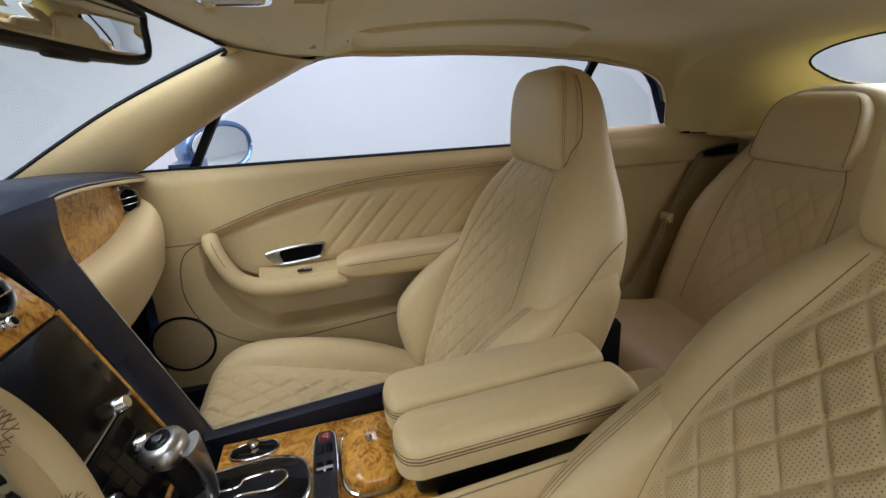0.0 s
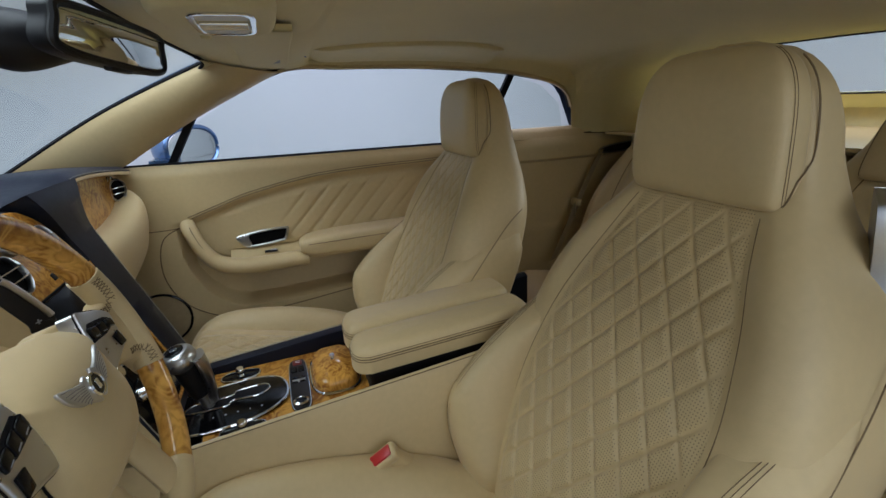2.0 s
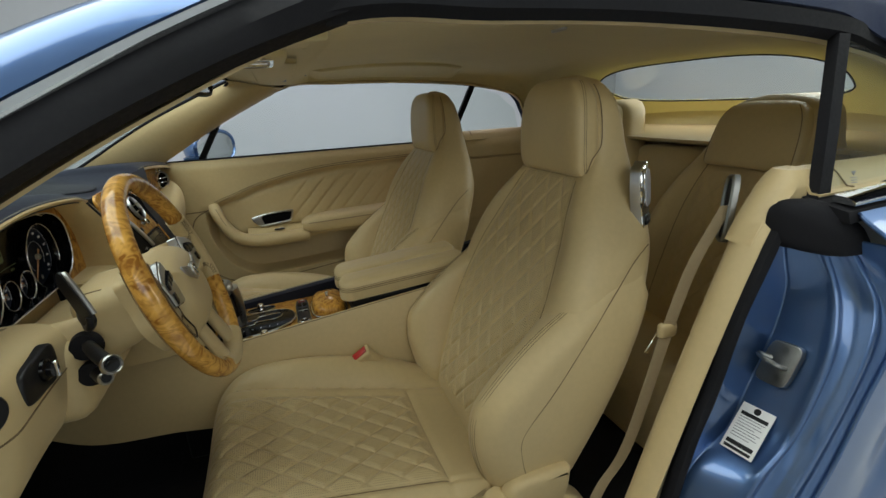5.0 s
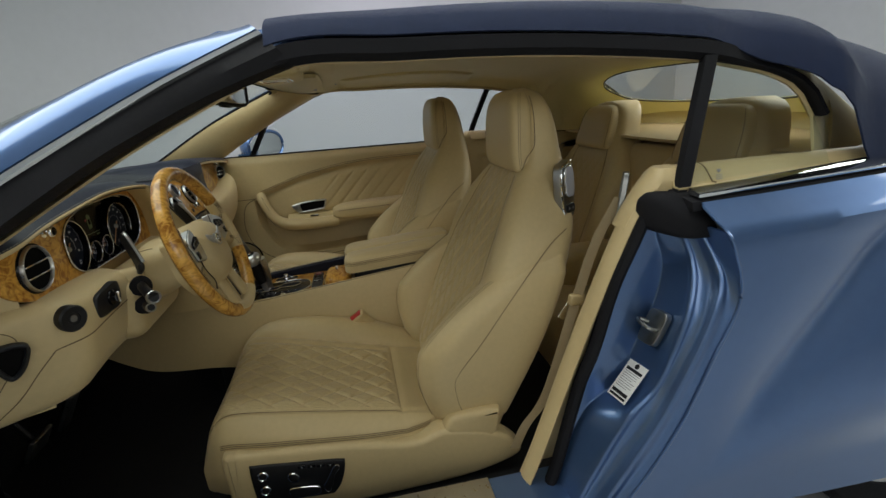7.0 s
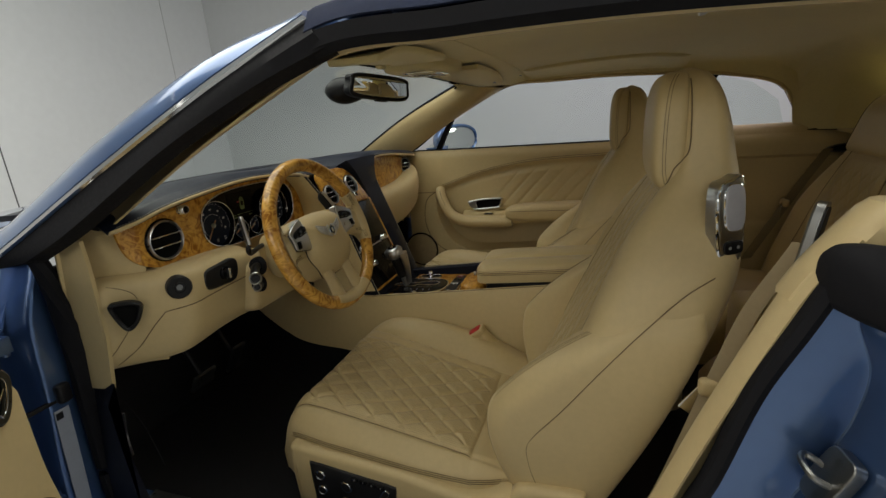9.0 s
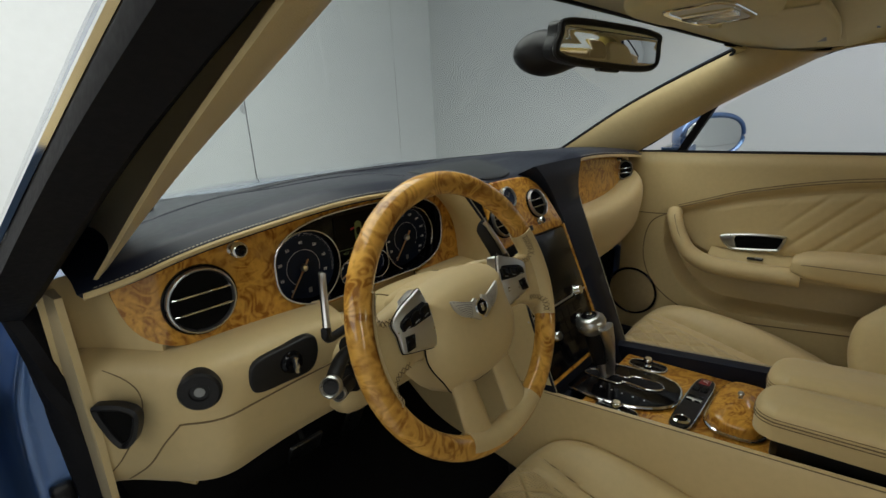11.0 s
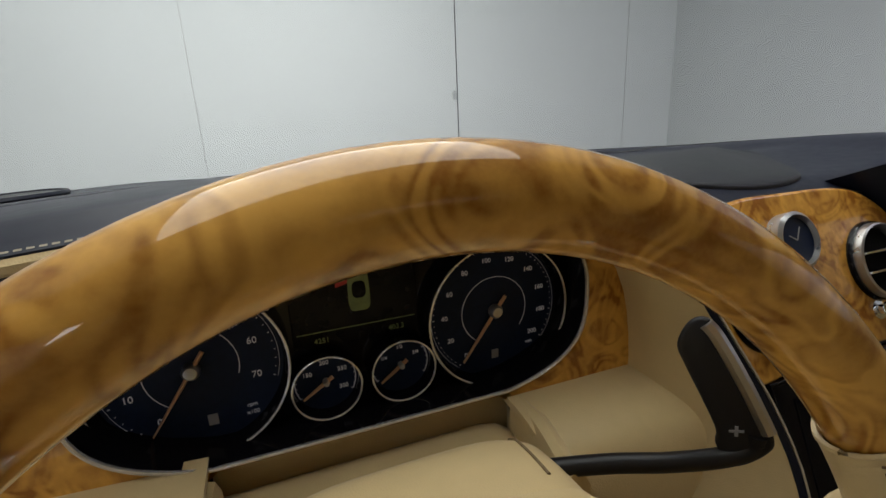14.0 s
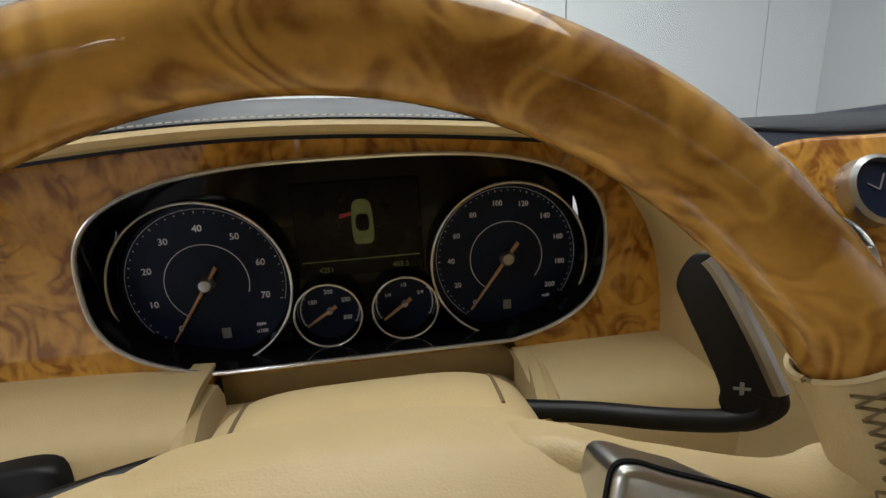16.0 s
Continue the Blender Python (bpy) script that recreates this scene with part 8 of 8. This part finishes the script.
part("back", loft([[(x * k, -1.49 + 0.045 * yy * k - 0.10 * (z - 0.7), z) for x, yy in ((-0.17, -1), (-0.17, 0.6), (-0.14, 1), (0.14, 1), (0.17, 0.6), (0.17, -1))] for z, k in ((0.36, 1), (0.60, 1), (0.80, 1), (0.90, 0.98), (0.935, 0.92), (0.952, 0.80), (0.957, 0.6))]), LEATHER, mid, "padded cream back between the rear seats")

# ---- front door opening, driver's side and its twin ----
j_fold = curve((0.30, 0.888), (0.42, 0.884), (0.64, 0.872), (0.74, 0.867), (0.80, 0.860), (0.86, 0.842), (0.90, 0.826), (0.95, 0.818))
for side in (1, -1):
    fj = thing("front_jamb", (side * 0.87, 0.45, 0.5), "blue painted front door jamb with hinges", "body panel")

    def fjamb(u, v):
        """A flat face beside the seal, folding forward into the hinge recess."""
        z = lerp(0.30, 0.95, v)
        y0 = 0.418 + 0.02 * smooth((0.7 - z) / 0.3)
        xf = j_fold(z)
        pts = spline([(0.812, y0, 0), (lerp(0.812, xf, 0.6), y0 + 0.002, 0), (xf - 0.006, y0 + 0.003, 0), (xf, y0 + 0.010, 0), (xf + 0.008, y0 + 0.045, 0), (xf + 0.022, y0 + 0.078, 0), (max(xf + 0.04, 0.915), y0 + 0.084, 0), (max(xf + 0.05, 0.935), y0 + 0.070, 0)], 40)
        p = pts[min(int(u * 39 + 0.5), 39)]
        return (side * p.x, p.y, z)
    part("face", sheet(fjamb if side > 0 else (lambda u, v: fjamb(1 - u, v)), 39, 40, 0.003), PAINT, fj)
    part("door_seal", tube(spline([(side * 0.838, 0.40, 0.965), (side * 0.825, 0.385, 0.90), (side * 0.815, 0.385, 0.75), (side * 0.808, 0.405, 0.60), (side * 0.805, 0.42, 0.45), (side * 0.805, 0.42, 0.34)], 40), 0.017, 8, flat=1.2), RUBBER, fj, "black door seal")
    part("trim", loft([[(side * 0.812, y, z) for y, z in ()] or [(side * 0.806, a - 0.005, z), (side * 0.800, a - 0.075, z), (side * 0.792, a - 0.075, z), (side * 0.792, a, z)] for z, a in ((0.955, 0.375), (0.90, 0.372), (0.75, 0.378), (0.625, 0.405))]), LEATHER, fj, "cream leather door opening trim")
    for z in (0.40, 0.775):
        part("hinge", rbox((0.050, 0.060, 0.034), 0.003, (side * 0.920, 0.450, z), 2), PAINT, fj)
        part("hinge_knuckle", tube([(side * 0.900, 0.448, z - 0.028), (side * 0.900, 0.448, z + 0.024)], 0.010, 12), PAINT, fj)
    part("check_strap", rbox((0.028, 0.020, 0.044), 0.007, (side * 0.843, 0.418, 0.634), 3), BLACK, fj)
    part("check_arm", rbox((0.09, 0.010, 0.010), 0.003, (side * 0.890, 0.428, 0.620), 2), BLACK, fj)
    strip = lambda a, b, c: (side * (0.856 + a + 0.03 * (0.48 - b)), 0.4185 - c + 0.02 * smooth((0.7 - b) / 0.3), b)
    part("warning_strip", plate([(-0.015, 0.350), (0.015, 0.350), (0.015, 0.600), (-0.015, 0.600)], 0.0015, 0.0004, strip, 1), GREY_LABEL, fj, "grey strip with dark printed panels")
    for z in (0.368, 0.448, 0.528):
        part("printed_panel", plate([(-0.001, z), (0.013, z), (0.013, z + 0.066), (-0.001, z + 0.066)], 0.001, 0.0002, lambda a, b, c: strip(a, b, c + 0.0013), 1), BLACK, fj)
    for k in range(22):
        part("print_line", plate([(-0.012, 0.365 + 0.0102 * k), (-0.004, 0.365 + 0.0102 * k), (-0.004, 0.3685 + 0.0102 * k), (-0.012, 0.3685 + 0.0102 * k)], 0.0006, 0.0001, lambda a, b, c: strip(a, b, c + 0.0013), 1), STEEL, fj)

# ---- mirrors ----
mm = Matrix.Translation((-0.006, -0.006, 1.232)) @ pose(0, 0, 0, 90 + 4, 0, 0) @ pose(0, 0, 0, 0, -19, 0) @ pose(0, 0, 0, 0, 0, -3)
mir = thing("rear_view_mirror", mm, "black framed rear view mirror on the windscreen", "mirror")
mo = [(p.x, p.y) for p in spline([(-0.118, -0.026, 0), (-0.122, 0.012, 0), (-0.108, 0.034, 0), (0.0, 0.038, 0), (0.108, 0.034, 0), (0.122, 0.014, 0), (0.112, -0.028, 0), (0.0, -0.034, 0)], 60, True)]
part("shell", plate(mo, 0.030, 0.010, lambda a, b, c: Vector((a, b, c - 0.034)), 4), BLACK, mir, local=True)
part("rim", tube([(a, b, -0.005) for a, b in inset(mo, 0.004)], 0.006, 8, True), BLACK, mir, local=True)
part("glass", plate(inset(mo, 0.009), 0.002, 0.0008, lambda a, b, c: Vector((a, b, c - 0.0035)), 2), MIRROR, mir, "mirror glass", local=True)
part("dimmer", rbox((0.05, 0.008, 0.014), 0.003, (0.0, -0.036, -0.008), 2), BLACK, mir, local=True)
pod = [[Vector((lerp(0.0, -0.048, s) + w * math.cos(q), lerp(0.03, 0.165, s), lerp(1.236, 1.235, s) + h * math.sin(q))) for q in np.linspace(0, 2 * math.pi, 24, endpoint=False)] for s in np.linspace(0, 1, 14) for w, h in ((lerp(0.028, 0.062, smooth(s * 1.4)) * (1 - 0.75 * s ** 6), lerp(0.022, 0.044, smooth(s * 1.4)) * (1 - 0.75 * s ** 6)),)]
part("mount_pod", loft(pod), BLACK, mir, "black sensor pod")

dm = thing("door_mirror", (0.98, 0.10, 1.0), "blue door mirror with a grey glass", "mirror")
om = Matrix.Translation((1.008, 0.066, 1.011)) @ Matrix.Rotation(radians(-30), 4, "Z")
sh = []
for i in range(20):
    s = i / 19
    k = math.sqrt(max(0.02, 1 - (s * 0.96) ** 2.2))
    sh.append([om @ Vector((0.138 * k * math.copysign(abs(math.cos(q)) ** 0.85, math.cos(q)), 0.005 + 0.11 * s, 0.076 * k * math.copysign(abs(math.sin(q)) ** 0.85, math.sin(q)))) for q in (2 * math.pi * j / 40 for j in range(40))])
part("housing", loft(sh), PAINT, dm, "blue painted mirror housing")
part("rim", tube([om @ Vector((0.134 * math.copysign(abs(math.cos(q)) ** 0.85, math.cos(q)), 0.003, 0.072 * math.copysign(abs(math.sin(q)) ** 0.85, math.sin(q)))) for q in np.linspace(0, 2 * math.pi, 60, endpoint=False)], 0.008, 8, True), PAINT, dm)
part("glass", plate(ellipse(0.122, 0.062, 50, 2.4), 0.002, 0.0006, lambda a, b, c: om @ Vector((a, 0.002 - c, b))), MIRROR, dm, "grey mirror glass")
part("foot", loft([[(x, 0.13 + w, z) for w in (-0.03, 0.04) for z in ((0.955, 0.99) if w < 0 else (0.99, 0.955))] for x in (0.80, 0.93)]), PAINT, dm)

# ---- header fittings ----
ohc = thing("roof_console", (0.0, -0.14, 1.27), "cream roof console with bright switches", "roof console")
oo = [(p.x, p.y) for p in spline([(-0.13, -0.225, 0), (-0.15, -0.16, 0), (-0.12, -0.07, 0), (0, -0.055, 0), (0.12, -0.07, 0), (0.15, -0.16, 0), (0.13, -0.225, 0), (0, -0.235, 0)], 60, True)]
part("body", plate(oo, 0.040, 0.014, lambda a, b, c: (a, b, 1.302 - c)), LINING, ohc)
part("switch_frame", frame_ring(ellipse(0.105, 0.048, 48, 5, 0, -0.155), 0.010, 0.004, 0.0015, lambda a, b, c: (a, b, 1.2625 - c)), CHROME, ohc, "bright switch frame")
part("lamp_lens", rbox((0.075, 0.075, 0.003), 0.001, (0.055, -0.155, 1.2615), 1), LABEL, ohc, "white lamp lens")
part("lamp_lens", rbox((0.05, 0.075, 0.003), 0.001, (-0.065, -0.155, 1.2615), 1), LABEL, ohc, "white lamp lens")
for x in (-0.02, -0.005, 0.01):
    part("rocker", tube([(x, -0.19, 1.260), (x, -0.12, 1.260)], 0.006, 10), CHROME, ohc)
for side in (1, -1):
    vis = thing("sun_visor", (side * 0.40, -0.16, 1.27), "folded cream sun visor", "sun visor")
    vo = [(p.x, p.y) for p in spline([(0.168, -0.12, 0), (0.168, -0.25, 0), (0.185, -0.270, 0), (0.36, -0.273, 0), (0.54, -0.272, 0), (0.572, -0.258, 0), (0.576, -0.21, 0), (0.566, -0.168, 0), (0.535, -0.150, 0), (0.36, -0.138, 0), (0.20, -0.125, 0)], 80, True)]
    vz = curve((0.15, 1.284), (0.36, 1.281), (0.45, 1.275), (0.51, 1.265), (0.58, 1.246))
    part("blade", plate(vo, 0.014, 0.006, lambda a, b, c: (side * a, b, vz(a) - c + 0.004)), LINING, vis)
    part("caution_label", rbox((0.042, 0.028, 0.001), 0.0003, (0, 0, 0), 1, Matrix.Translation((side * 0.515, -0.235, vz(0.515) - 0.0112)) @ pose(0, 0, 0, 0, side * 20, 0)), GREY_LABEL, vis, "small grey label")
    part("hinge_clip", rbox((0.03, 0.02, 0.014), 0.005, (side * 0.215, -0.106, 1.272), 3), LINING, vis)
lampc = thing("roof_lamp", (-0.28, -0.84, 1.29), "small dark oval fitting in the headlining", "lamp")
part("cover", plate(ellipse(0.030, 0.008, 28, 2.5, -0.28, -0.84), 0.006, 0.003, lambda a, b, c: (a, b, 1.296 - c)), SATIN, lampc)

# ---- pedals and footwell ----
for x, w, nm in ((-0.42, 0.085, "brake_pedal"), (-0.28, 0.055, "accelerator_pedal")):
    pdl = thing(nm, (x, 0.5, 0.36), "dark metal foot pedal in the footwell", "pedal")
    part("pad", rbox((w, 0.012, 0.06 if w > 0.06 else 0.11), 0.005, (0, 0, 0), 2, Matrix.Translation((x, 0.52, 0.40)) @ pose(0, 0, 0, 28, 0, 0)), SATIN, pdl)
    part("arm", tube([(x, 0.525, 0.40), (x, 0.60, 0.55), (x, 0.66, 0.62)], 0.008, 8), BLACK, pdl)
kick = thing("kick_guard", (-0.76, 0.38, 0.4), "bright edged guard in the footwell", "trim")
part("edge", tube(spline([(-0.765, 0.375, 0.535), (-0.765, 0.387, 0.48), (-0.764, 0.388, 0.418)], 16), 0.0026, 6), SATIN, kick)
part("guard", tube(spline([(-0.74, 0.409, 0.559), (-0.74, 0.356, 0.481), (-0.74, 0.326, 0.382)], 16), 0.0015, 6), RUBBER, kick)
rb = thing("rear_seat_belt", (0.68, -1.3, 0.7), "cream rear seat belt with its buckle tongue", "seat belt")
part("webbing", loft([[(p.x + a, p.y + b, p.z) for a, b in ((-0.010, 0.022), (0.012, -0.020), (0.015, -0.020), (-0.007, 0.022))] for p in spline([(0.700, -1.44, 0.915), (0.688, -1.37, 0.80), (0.672, -1.30, 0.68), (0.655, -1.20, 0.50)], 24)]), WEBBING, rb, "cream woven webbing, its colour darkened for shade")
part("tongue_grip", rbox((0.056, 0.022, 0.030), 0.009, (0.680, -1.315, 0.72), 3), LEATHER, rb)
part("tongue", rbox((0.024, 0.004, 0.05), 0.0015, (0.674, -1.298, 0.685), 2), CHROME, rb)

# ---- wall joints ----
FAINT = mat("faint_wall_joint", (0.36, 0.37, 0.36), 0.9, var=0.3, scale=5)
for x, w, m in ((1.64, 0.012, SEAM), (3.90, 0.008, FAINT), (-0.93, 0.005, FAINT)):
    part("joint", rbox((w, 0.004, 3.2), 0.001, (x, 4.898, 1.7), 1), m, wall_n, "vertical wall joint")

part("joint", rbox((0.03, 0.004, 3.2), 0.001, (-2.575, 4.798, 1.7), 1), SEAM, wall_nw, "dark panel edge")
part("stain", plate([(p.x, p.y) for p in spline([(-0.03, -0.04, 0), (-0.045, 0.02, 0), (-0.01, 0.05, 0), (0.015, 0.01, 0), (0.01, -0.05, 0)], 24, True)], 0.002, 0.0005, lambda a, b, c: (1.625 + a, 4.899 - c, 1.29 + b), 1), mat("grey_wall_smudge", (0.42, 0.43, 0.43), 0.9, var=0.3, scale=20), wall_n, "small grey smudge beside the joint")

# etched marks on the glass
mark = thing("glass_mark", (-0.80, -1.10, 1.0), "small etched mark on the rear side glass", "mark")
gxm = lambda z: -0.8185 + 0.235 * (z - 0.975) - 0.0045
tri_m = ((-1.060, 1.004), (-1.048, 1.004), (-1.054, 0.997))
part("triangle", loft([[(gxm(z), y, z) for y, z in tri_m], [(gxm(z) - 0.001, y, z) for y, z in tri_m]]), GREY_PRINT, mark)
for k in range(3):
    z = 0.993 - 0.004 * k
    bar_m = ((-1.061, z), (-1.047, z), (-1.047, z + 0.0014), (-1.061, z + 0.0014))
    part("print_bar", loft([[(gxm(b), a, b) for a, b in bar_m], [(gxm(b) - 0.001, a, b) for a, b in bar_m]]), GREY_PRINT, mark)
